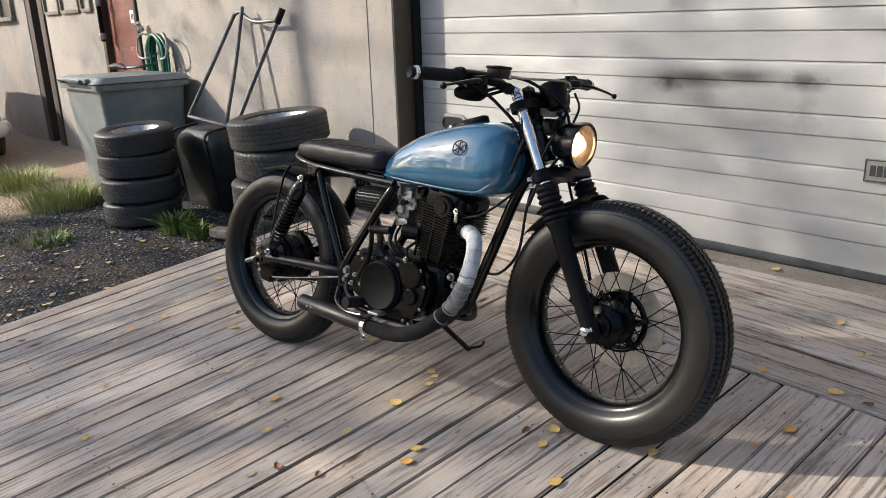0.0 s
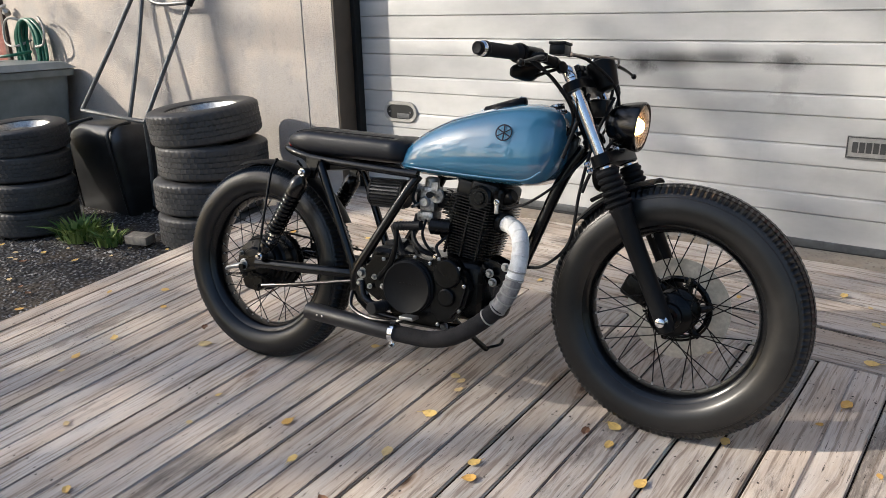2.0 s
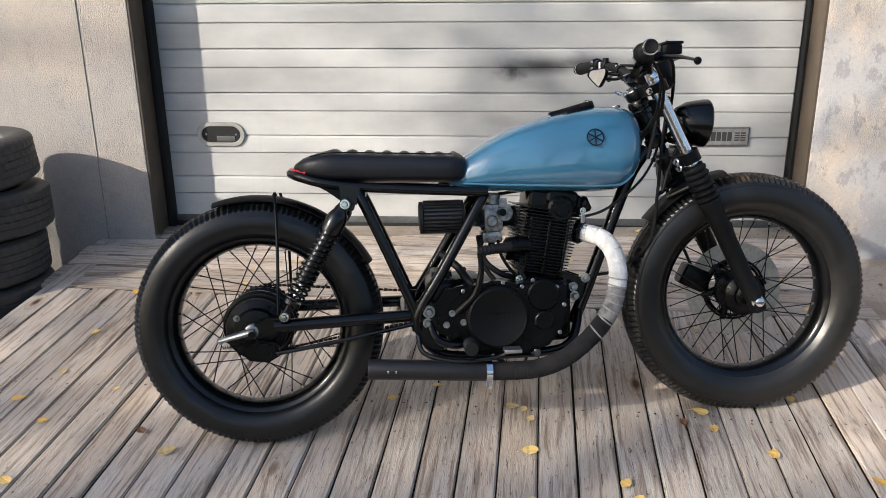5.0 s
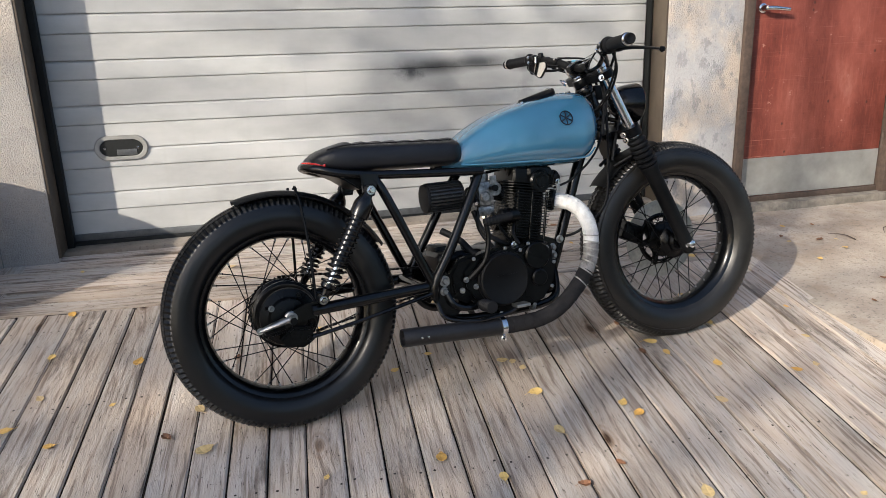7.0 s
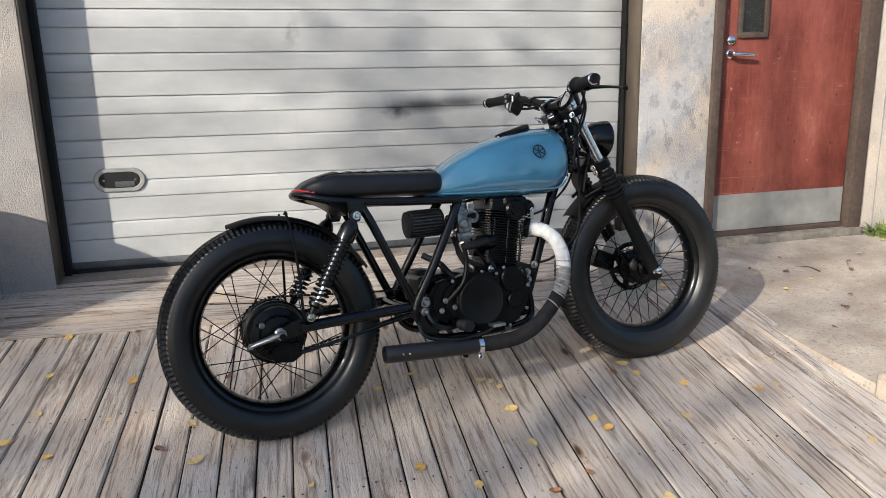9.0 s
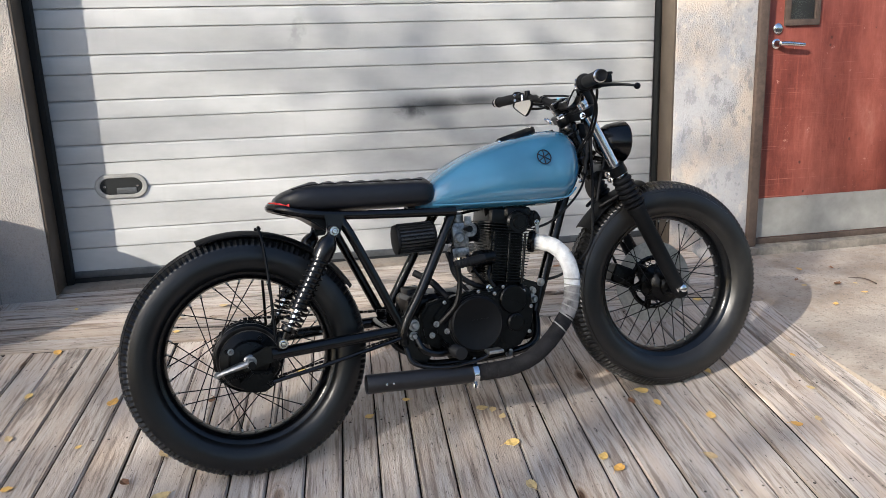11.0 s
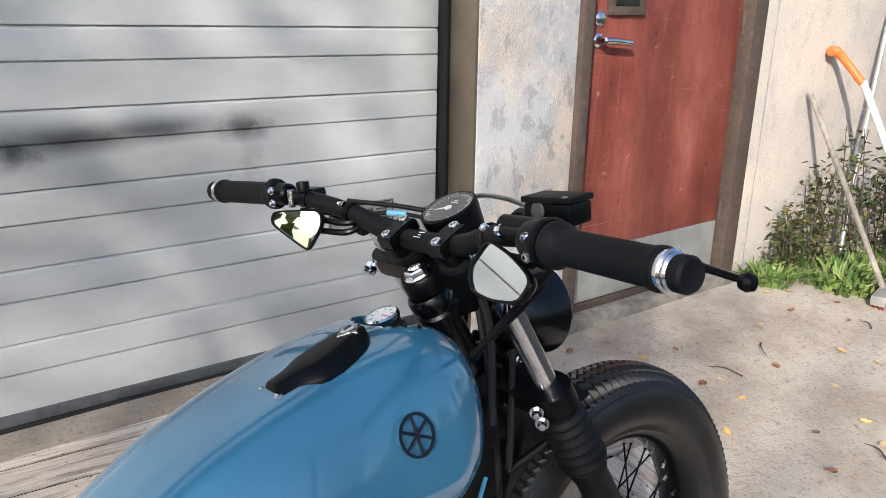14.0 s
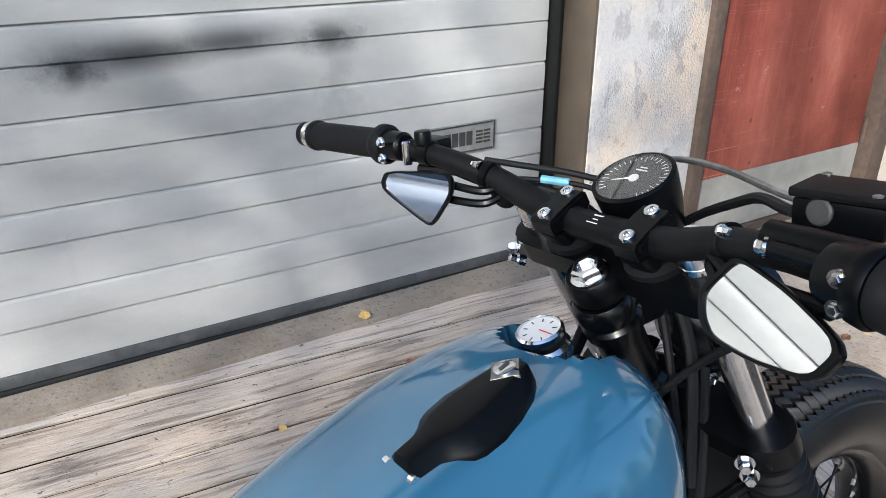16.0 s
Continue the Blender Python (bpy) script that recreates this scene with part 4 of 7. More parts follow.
# handlebar and its fittings
bar_pts = [(0.999, -0.272, 1.008), (1.022, -0.205, 1.004), (1.038, -0.145, 0.995), (1.054, -0.085, 0.976), (1.059, -0.03, 0.970), (1.059, 0.03, 0.970), (1.056, 0.085, 0.980), (1.046, 0.145, 1.000), (1.024, 0.215, 1.018), (1.004, 0.272, 1.025)]
bar_r = [0.0112, 0.0115, 0.0125, 0.0140, 0.0143, 0.0143, 0.0140, 0.0125, 0.0115, 0.0112]
handlebar = steered("handlebar", tube(bar_pts, bar_r, 16, 6), MATT, moto, "matt black low handlebar, swelling towards its clamps")
GRIP = {-1: (Vector((0.996, -0.280, 1.008)), Vector((0.973, -0.411, 1.007))), 1: (Vector((1.002, 0.276, 1.026)), Vector((0.978, 0.408, 1.027)))}
for s in (-1, 1):
    base = fork(0.655, s * 0.050, 0.0)
    riser = steered("riser", lathe([(0.027, -0.002), (0.029, 0.004), (0.029, 0.009), (0.021, 0.012), (0.021, 0.014)], base, FDIR, 24), RUBBER, handlebar, "black rubber-mounted riser")
    cm = Matrix.Translation((1.0595, s * 0.051, 0.970)) @ Matrix.Rotation(-RAKE, 4, "Y")
    # lower half of the clamp, flared down to its rubber, and the bolted cap over it
    rings = []
    for d, hx_, hy_ in ((-0.030, 0.017, 0.017), (-0.020, 0.018, 0.017), (-0.008, 0.0235, 0.0165), (-0.001, 0.0255, 0.0165)):
        rings.append([(hx_ * math.copysign(abs(math.cos(a)) ** 0.5, math.cos(a)), hy_ * math.copysign(abs(math.sin(a)) ** 0.5, math.sin(a)), d) for a in [2 * math.pi * k / 24 for k in range(24)]])
    steered("clamp_foot", apply(loft(rings), cm), SATIN, handlebar)
    clampb = steered("bar_clamp", apply(prism([(-0.0255, 0.001), (-0.0255, 0.014), (-0.022, 0.0178), (-0.010, 0.0188), (0.010, 0.0188), (0.022, 0.0178), (0.0255, 0.014), (0.0255, 0.001)], -0.0165, 0.0165, 0.003), cm), SATIN, handlebar, "black bolted bar clamp cap")
    for dx in (-0.0165, 0.0165):
        pb = cm @ Vector((dx, 0, 0.0178))
        nb = cm.to_3x3() @ Vector((0, 0, 1))
        steered("bolt", lathe([(0.0068, 0), (0.0068, 0.0030), (0.0060, 0.0038), (0.0036, 0.0038), (0.0032, 0.001), (0, 0.001)], pb, nb, 18), CHROME, clampb, "chrome socket bolt")
    # grips
    e0, e1 = GRIP[s]
    ax = (e1 - e0).normalized()
    L = (e1 - e0).length
    gp = [(0.019, -0.006), (0.0225, -0.003), (0.0230, 0.004), (0.0195, 0.010), (0.0178, 0.013)]
    for i in range(34):
        a = 0.014 + i * (L - 0.022) / 34
        gp += [(0.0172, a), (0.0169, a + 0.0014)]
    gp += [(0.0172, L - 0.010), (0.0185, L - 0.008), (0.0190, L - 0.003), (0.0185, L), (0.015, L + 0.002), (0, L + 0.002)]
    grip = steered("grip", lathe(gp, e0, ax, 28), RUBBER, handlebar, "ribbed black rubber grip")
    steered("bar_end", lathe([(0.0165, L + 0.001), (0.0178, L + 0.003), (0.0178, L + 0.007), (0.0160, L + 0.009), (0.0165, L + 0.012), (0.0150, L + 0.014)], e0, ax, 28), CHROME, grip, "bright double bar-end ring")
    steered("end_plug", lathe([(0.0150, L + 0.012), (0.0152, L + 0.024), (0.0130, L + 0.027), (0.010, L + 0.0255), (0, L + 0.0255)], e0, ax, 24), RUBBER, grip)
    # switch housing, perch and lever
    zc = 1.008 if s < 0 else 1.026
    hub_c = e0 - ax * 0.012
    sw = steered("switchgear", lathe([(0.014, -0.030), (0.019, -0.027), (0.0205, -0.020), (0.0205, -0.006), (0.0245, -0.004), (0.0255, 0.004), (0.0235, 0.008)] if s < 0 else [(0.013, -0.022), (0.016, -0.018), (0.0165, 0.004), (0.013, 0.008)], hub_c, ax, 24), SATIN, handlebar, "black throttle housing" if s < 0 else "black clutch lever mount")
    if s > 0:
        steered("switch_knob", lathe([(0.0095, 0), (0.0095, 0.012), (0.0085, 0.014), (0.006, 0.0145), (0, 0.0145)], (1.018, 0.222, 1.030), (0, 0, 1), 16), SATIN, sw)
        steered("switch_band", lathe([(0.0130, -0.007), (0.0142, -0.006), (0.0142, 0.006), (0.0130, 0.007)], (1.022, 0.222, 1.0195), (-0.3, 1, 0.1), 20), SATIN, sw)
        steered("mirror_screw", lathe([(0.0055, -0.012), (0.0055, 0.012), (0.004, 0.014), (0, 0.014)], (1.004, 0.236, 1.020), (0, 0, 1), 12), CHROME, sw, "bright adjuster screw")
        steered("adjuster", lathe([(0.006, 0), (0.0075, 0.004), (0.0075, 0.012), (0.005, 0.014), (0, 0.014)], (1.002, 0.268, 1.012), (-0.6, 0.3, 0.2), 12), SATIN, sw)
    else:
        steered("sight_glass", lathe([(0.0095, 0), (0.0095, 0.0015), (0.008, 0.003), (0, 0.003)], (1.058, -0.200, 1.024), (-1, 0.05, 0.1), 20), BARGREY, sw)
        for yy, zz in ((0.196, 1.012), (0.196, 0.984)):
            steered("clamp_tube", tube([(1.008, -yy, zz), (0.998, -yy - 0.050, zz + 0.002)], 0.0062, 10, 0), SATIN, sw)
            steered("clamp_bolt", bolt((1.008, -yy, zz), (-0.25, 0.95, 0), 0.0052, 0.008), CHROME, sw, "bright socket bolt")
    for dz in (-0.010, 0.008):
        steered("screw", bolt((hub_c.x - 0.020, hub_c.y - s * 0.010, zc + dz), (-1, 0, 0), 0.0040, 0.005), CHROME, sw)
    lev = steered("brake_lever" if s < 0 else "clutch_lever", tube([(1.045, s * 0.240, zc - 0.008), (1.064, s * 0.29, zc - 0.011), (1.072, s * 0.36, zc - 0.021), (1.074, s * 0.416, zc - 0.031)], [0.010, 0.0090, 0.006, 0.005], 12, 5, None, 0.65), SATIN, handlebar, "black hand lever")
    steered("ball_end", lathe([(0, -0.009), (0.007, -0.006), (0.009, 0), (0.007, 0.006), (0, 0.009)], (1.075, s * 0.422, zc - 0.033), (0, 1, 0), 14), SATIN, lev)
    steered("perch", apply(box((0.05, 0.035, 0.022), (0, 0, 0), 0.006, 2), Matrix.Translation((1.032, s * 0.240, zc - 0.006)) @ Matrix.Rotation(radians(10), 4, "Z")), SATIN, handlebar)
    bar_at = Vector((1.038, -0.145, 0.995)) if s < 0 else Vector((1.046, 0.145, 1.000))
    ring_ax = Vector((-0.22, s * 0.93, 0.22))
    steered("mirror_clamp", lathe([(0.0135, -0.005), (0.0155, -0.004), (0.0155, 0.004), (0.0135, 0.005)], bar_at, ring_ax, 22), SATIN, handlebar, "black ring clamp of the mirror")
    steered("clamp_screw", bolt(bar_at + Vector((-0.010, s * 0.002, 0.012)), (-0.3, s * 0.9, 0.2), 0.0034, 0.010), CHROME, handlebar)
    # mirror
    mc = Vector((0.987, 0.188, 0.988)) if s > 0 else Vector((0.989, -0.205, 0.9716))
    nrm = (Vector((-0.87, -0.46, 0.13)) if s > 0 else Vector((-0.88, 0.20, 0.42))).normalized()
    right_ = Vector((0, 0, 1)).cross(nrm).normalized()
    up_ = nrm.cross(right_)
    if s > 0:
        corner = ((-0.046, 0.010), (-0.040, 0.021), (0.031, 0.022), (0.038, 0.014), (0.037, -0.001), (0.015, -0.033), (0.007, -0.033), (-0.043, 0.0))
    else:
        corner = ((-0.037, 0.0285), (-0.025, 0.030), (0.015, 0.0225), (0.055, 0.009), (0.0625, 0.0), (0.0525, -0.020), (0.007, -0.027), (-0.032, -0.026), (-0.046, -0.016), (-0.054, 0.0))
    # corners rounded off by cutting them twice
    out = list(corner)
    for _ in range(2):
        cut = []
        for (a0, b0), (a1, b1) in zip(out, out[1:] + out[:1]):
            cut += [(a0 * 0.82 + a1 * 0.18, b0 * 0.82 + b1 * 0.18), (a0 * 0.18 + a1 * 0.82, b0 * 0.18 + b1 * 0.82)]
        out = cut
    nn = len(out)

    def outline(bm_, k, d):
        return [bm_.verts.new(mc + right_ * a * k + up_ * b * k + nrm * d) for a, b in out]

    frm = bmesh.new()
    rims = [outline(frm, 0.55, -0.017), outline(frm, 0.88, -0.012), outline(frm, 1.02, -0.004), outline(frm, 1.03, 0.001), outline(frm, 1.01, 0.003), outline(frm, 0.935, 0.003), outline(frm, 0.92, 0.0)]
    for p, q in zip(rims, rims[1:]):
        for i in range(nn):
            j = (i + 1) % nn
            frm.faces.new((p[i], p[j], q[j], q[i]))
    frm.faces.new(rims[0])
    mir = steered("mirror", frm, SATIN, handlebar, "angular black bar mirror")
    gl = bmesh.new()
    gv, gb = outline(gl, 0.93, 0.0008), outline(gl, 0.93, -0.003)
    gl.faces.new(gv)
    gl.faces.new(gb[::-1])
    for i in range(nn):
        gl.faces.new((gv[i], gb[i], gb[(i + 1) % nn], gv[(i + 1) % nn]))
    steered("mirror_glass", gl, MIRROR, mir, "flat mirror glass")
    back = mc - nrm * 0.016 + right_ * (s * 0.022)
    arm = tube([(1.050, s * 0.128, 0.992), (1.03, s * 0.138, 0.988), back + up_ * 0.008], 0.0045, 8, 5)
    arm = tube([(1.050, s * 0.128, 0.982), (1.03, s * 0.138, 0.975), back - up_ * 0.008], 0.0045, 8, 5, arm)
    arm = lathe([(0.012, -0.008), (0.0155, -0.006), (0.0155, 0.006), (0.012, 0.008)], (1.052, s * 0.126, 0.984), (0.9, s * 0.35, 0.1), 16, arm)
    steered("mirror_arm", arm, SATIN, mir)

# front brake fluid reservoir
rs = steered("brake_reservoir", apply(box((0.040, 0.060, 0.024), (0, 0, 0), 0.004, 2), Matrix.Translation((1.079, -0.208, 1.020)) @ Matrix.Rotation(radians(6), 4, "Z")), SATIN, handlebar, "black brake fluid reservoir")
steered("lid", apply(box((0.044, 0.064, 0.007), (0, 0, 0), 0.0025, 2), Matrix.Translation((1.079, -0.208, 1.0355)) @ Matrix.Rotation(radians(6), 4, "Z")), MATT, rs)
steered("master_cylinder", tube([(1.018, -0.19, 1.015), (1.015, -0.275, 1.015)], 0.012, 12, 0), SATIN, rs)

for dx, dy in ((-0.017, -0.026), (0.017, 0.026)):
    steered("lid_screw", lathe([(0.0034, 0), (0.0034, 0.001), (0.002, 0.0016), (0, 0.0016)], (1.079 + dx, -0.208 + dy, 1.0390), (0, 0, 1), 10), ALLOY, rs)
steered("banjo", lathe([(0.0075, -0.006), (0.0085, -0.004), (0.0085, 0.004), (0.0055, 0.006), (0.0055, 0.010), (0, 0.010)], (1.092, -0.178, 1.014), (0.2, 1, 0), 14), CHROME, rs, "bright hose fitting")

# speedometer
sp = Vector((1.108, 0.006, 1.003))
sn = Vector((-0.40, 0.0, 0.916)).normalized()
speedo = steered("speedometer", lathe([(0.018, -0.075), (0.030, -0.068), (0.037, -0.03), (0.0395, 0.0), (0.0395, 0.004), (0.036, 0.006), (0.0345, 0.003), (0.0345, -0.004)], sp, sn, 32), SATIN, moto, "small round black speedometer")
steered("dial", lathe([(0.035, 0), (0.035, 0.002), (0, 0.002)], sp, sn, 32), DIAL, speedo, "black dial face")
sx, sy, _ = basis(sn)
tick = bmesh.new()
for i in range(28):
    a = radians(-135 + 270 * i / 27)
    rr = 0.0285 if i % 3 else 0.0260
    d = sx * math.sin(a) * -1 + sy * math.cos(a)
    tube([sp + d * rr + sn * 0.0026, sp + d * 0.0325 + sn * 0.0026], 0.00034, 4, 0, tick)
steered("scale", tick, DIALWHITE, speedo, "white dial scale")
nd = sx * -0.78 + sy * -0.35
steered("needle", lathe([(0.005, 0.002), (0.005, 0.0035), (0, 0.004)], sp, sn, 12, tube([sp + sn * 0.0032, sp + nd * 0.025 + sn * 0.0032], [0.0010, 0.0003], 5, 0)), DIALWHITE, speedo)
steered("glass", lathe([(0.0355, 0.0045), (0.0355, 0.0055), (0, 0.0055)], sp, sn, 32), GLASS, speedo).visible_shadow = False
for i in range(2):
    steered("bar", apply(box((0.013 - 0.005 * i, 0.0012, 0.0006), (0, 0, 0)), Matrix.Translation(sp + sn * 0.0026 - sy * (-0.012 - 0.004 * i)) @ Matrix((sx, sy, sn)).transposed().to_4x4()), DIALWHITE, speedo)
for i in range(3):
    steered("bar", apply(box(((0.0024, 0.0009, 0.0009)[i], (0.011, 0.006, 0.013)[i], 0.0006)), Matrix.Translation((1.0555 - 0.0045 * i, 0.0, 0.9825 - 0.0018 * i)) @ Matrix.Rotation(radians(-26), 4, "Y")), DIALWHITE, handlebar)

# headlamp
hc = Vector((1.188, -0.012, 0.845))
hdir = Vector((0.995, 0, -0.10)).normalized()
hl = steered("headlamp", lathe([(0.0, -0.046), (0.018, -0.043), (0.038, -0.030), (0.054, -0.006), (0.062, 0.026), (0.065, 0.040), (0.066, 0.052), (0.063, 0.056), (0.060, 0.054), (0.058, 0.046), (0.040, 0.020), (0.016, 0.004), (0.0, 0.002)], hc, hdir, 40), BLACK, moto, "small black round headlamp, lit")
steered("reflector", lathe([(0.058, 0.046), (0.044, 0.026), (0.020, 0.008), (0.0, 0.004)], hc, hdir, 32, caps=False), CHROME, hl, "polished reflector")
steered("bulb", lathe([(0.010, 0.006), (0.013, 0.014), (0.010, 0.026), (0, 0.030)], hc, hdir, 16), BULB, hl, "warm glowing bulb")
steered("lens", lathe([(0.059, 0.050), (0.050, 0.057), (0.028, 0.063), (0, 0.065), (0, 0.061), (0.028, 0.059), (0.050, 0.053), (0.058, 0.047)], hc, hdir, 36, caps=False), LENS, hl, "domed glass lens, tinted for the bulb glow")
bm = tube([fork(0.50, 0.03, 0.02), (1.150, 0.025, 0.80), (1.185, 0.0, 0.785)], 0.008, 8)
steered("lamp_bracket", box((0.05, 0.05, 0.008), (1.180, 0, 0.778), 0.002, 2, bm), SATIN, moto)
steered("bracket_bolt", bolt((1.182, -0.028, 0.780), (0, -1, 0), 0.006), CHROME, moto)

# mudguards
fg = steered("front_mudguard", arc(AX_F, 0.360, 101, 142, 0.105), MATT, moto, "short matt black front mudguard")
for s in (-1, 1):
    steered("stay", tube([fork(0.36, s * 0.075, -0.01), (1.13, s * 0.045, 0.64)], 0.006, 8, 0), SATIN, fg)
rg = part("rear_mudguard", arc(AX_R, 0.352, 28, 108, 0.092), MATT, moto, "short matt black rear mudguard")
part("stay", tube([(0.062, -0.056, 0.676), (0.066, -0.085, 0.640), (0.070, -0.118, 0.52), (0.068, -0.142, 0.375)], 0.0042, 8), SATIN, rg)
part("stay", tube([(0.062, 0.056, 0.676), (0.066, 0.085, 0.640), (0.070, 0.118, 0.52), (0.068, 0.142, 0.375)], 0.0042, 8), SATIN, rg)
part("bolt", bolt((0.062, -0.052, 0.677), (0, -0.3, 1), 0.005), SATIN, rg)

# rear wheel with drum
rw = wheel("rear_wheel", AX_R, R_R, Matrix.Identity(4),
           [(0.0, -0.070), (0.030, -0.070), (0.060, -0.066), (0.080, -0.060), (0.086, -0.052), (0.089, -0.040), (0.096, -0.034), (0.096, -0.026), (0.088, -0.022), (0.085, 0.02), (0.095, 0.026), (0.095, 0.034), (0.07, 0.045), (0.0, 0.05)],
           (-0.030, 0.090), (0.030, 0.090))
bp = part("brake_plate", lathe([(0.082, -0.064), (0.080, -0.072), (0.058, -0.078), (0.052, -0.088), (0.03, -0.092), (0.0, -0.092)], AX_R, (0, 1, 0), 36), ENGINE, moto, "black rear drum brake plate")
for a in (60, 150, 250, 330):
    part("bolt", bolt((AX_R.x + 0.066 * math.cos(radians(a)), -0.077, AX_R.z + 0.066 * math.sin(radians(a))), (0, -1, 0), 0.005), SATIN, bp)
part("brake_arm", tube([(-0.003, -0.128, 0.330), (-0.05, -0.125, 0.318), (-0.088, -0.115, 0.306)], [0.018, 0.014, 0.010], 14, 5, None, 0.6), ALLOY, bp, "silver brake operating arm")
helix = [(-0.085 + 0.075 * i / 60, -0.11 + 0.0045 * math.cos(i * 1.25), 0.286 + 0.010 * i / 60 + 0.0045 * math.sin(i * 1.25)) for i in range(61)]
part("return_spring", tube(helix, 0.0011, 5, 0), SATIN, bp)
part("arm_clevis", bolt((-0.088, -0.112, 0.305), (0, -1, 0), 0.0065, 0.012), ALLOY, bp)
part("arm_boss", lathe([(0.018, -0.008), (0.019, 0.0), (0.019, 0.010), (0.015, 0.013), (0.0, 0.013)], (-0.002, -0.122, 0.331), (0, -1, 0), 22), ALLOY, bp)
part("drum_case", prism([(-0.035, 0.27), (-0.02, 0.245), (0.03, 0.238), (0.06, 0.255), (0.055, 0.29), (0.0, 0.30)], -0.105, -0.07, 0.006), ENGINE, bp)
part("arm_nut", bolt((-0.002, -0.132, 0.331), (0, -1, 0), 0.0105, 0.014), ALLOY, bp)
part("cam_bolt", bolt((-0.048, -0.09, 0.358), (0, -1, 0), 0.006, 0.012), ALLOY, bp)
part("axle", lathe([(0.010, -0.15), (0.010, 0.16)], AX_R, (0, 1, 0), 12), SATIN, moto)
tq = part("torque_rod", tube([(0.045, -0.105, 0.262), (0.20, -0.112, 0.288), (0.415, -0.118, 0.330)], 0.006, 8, 4), BLACK, moto)
part("end_bolt", bolt((0.045, -0.11, 0.262), (0, -1, 0), 0.006), SATIN, tq)
# sprocket and chain
poly = []
for i in range(88):
    a = 2 * math.pi * i / 88
    poly.append(((0.098 if i % 2 else 0.093) * math.cos(a), (0.098 if i % 2 else 0.093) * math.sin(a)))
part("sprocket", apply(prism(poly, 0.058, 0.063), Matrix.Translation(AX_R)), SATIN, moto, "dark toothed rear sprocket")
for p, q in (((0.0, 0.06, 0.423), (0.46, 0.06, 0.385)), ((0.0, 0.06, 0.227), (0.46, 0.06, 0.305))):
    n = 34
    ch = bmesh.new()
    for i in range(n):
        a, b = Vector(p).lerp(Vector(q), i / n), Vector(p).lerp(Vector(q), (i + 0.86) / n)
        tube([a, b], 0.0062 if i % 2 else 0.0048, 6, 0, ch, 0.7)
    part("chain_run", ch, SATIN, moto, "dark drive chain")

# swing arm and shocks
sa = part("swing_arm", tube([(0.43, -0.095, 0.350), (0.36, -0.112, 0.350), (0.055, -0.132, 0.343)], 0.0165, 14, 4), BLACK, moto, "gloss black tubular swing arm")
tb = tube([(0.43, 0.095, 0.350), (0.36, 0.112, 0.350), (0.055, 0.132, 0.343)], 0.0165, 14, 4)
tb = tube([(0.395, -0.1, 0.350), (0.395, 0.1, 0.350)], 0.016, 12, 0, tb)
part("far_arm", tb, BLACK, sa)
for s in (-1, 1):
    part("end_plate", prism([(0.075, 0.365), (0.085, 0.345), (0.06, 0.322), (-0.02, 0.308), (-0.03, 0.325), (-0.02, 0.340), (0.04, 0.365)], s * 0.126, s * 0.134, 0.002), BLACK, sa)
    top, bot = Vector((0.250, s * 0.150, 0.654)), Vector((0.085, s * 0.145, 0.371))
    ax = (top - bot).normalized()
    L = (top - bot).length
    sh = part("shock_absorber", lathe([(0.010, 0.01), (0.013, 0.03), (0.0225, 0.036), (0.0225, 0.046), (0.0085, 0.047), (0.0085, 0.098), (0.0195, 0.100), (0.0205, 0.245), (0.0265, 0.247), (0.0275, 0.262), (0.0275, 0.285), (0.022, 0.300), (0.014, 0.31), (0.013, 0.32)], bot, ax, 18), BLACK, moto, "black twin rear shock absorber")
    hx, hy, hz = basis(ax)
    pts = []
    turns = 13
    for i in range(turns * 12 + 1):
        a = 2 * math.pi * i / 12
        pts.append(bot + ax * (0.048 + 0.196 * i / (turns * 12)) + (hx * math.cos(a) + hy * math.sin(a)) * 0.0245)
    part("spring", tube(pts, 0.0034, 7, 0), BLACK, sh, "black coil spring")
    part("rod", lathe([(0.0092, 0.048), (0.0092, 0.100)], bot, ax, 12), CHROME, sh)
    for p in (top, bot):
        eye = lathe([(0.014, -0.014), (0.014, 0.014)], p, (0, 1, 0), 16)
        part("eye", eye, RUBBER, sh)
        part("mount_bolt", bolt(p + Vector((0, s * 0.014, 0)), (0, s, 0), 0.0085, 0.013), CHROME, sh)

# frame
fm = part("frame", tube([(1.03, 0, 0.835), (0.85, 0, 0.79), (0.60, 0, 0.70), (0.50, 0, 0.69)], 0.022, 12), BLACK, moto, "gloss black tubular steel frame")
part("down_tube", tube([(1.085, 0, 0.775), (1.03, 0, 0.69), (0.955, 0, 0.50), (0.895, 0, 0.345), (0.87, 0, 0.29)], 0.0175, 14), BLACK, fm)
part("gusset", prism([(1.07, 0.80), (1.02, 0.845), (0.99, 0.80), (1.02, 0.71), (1.05, 0.70)], -0.012, 0.012, 0.003), BLACK, fm)
loop = [(0.62, -0.098, 0.672), (0.45, -0.100, 0.682), (0.28, -0.100, 0.694), (0.19, -0.098, 0.707), (0.135, -0.080, 0.722), (0.108, -0.040, 0.730), (0.103, 0, 0.732), (0.108, 0.040, 0.730), (0.135, 0.080, 0.722), (0.19, 0.098, 0.707), (0.28, 0.100, 0.694), (0.45, 0.100, 0.682), (0.62, 0.098, 0.672)]
part("seat_loop", tube(loop, 0.0125, 12), BLACK, fm)
part("under_tray", prism([(0.15, 0.712), (0.30, 0.688), (0.30, 0.664), (0.24, 0.655), (0.20, 0.685)], -0.09, 0.09, 0.004), SATIN, fm)
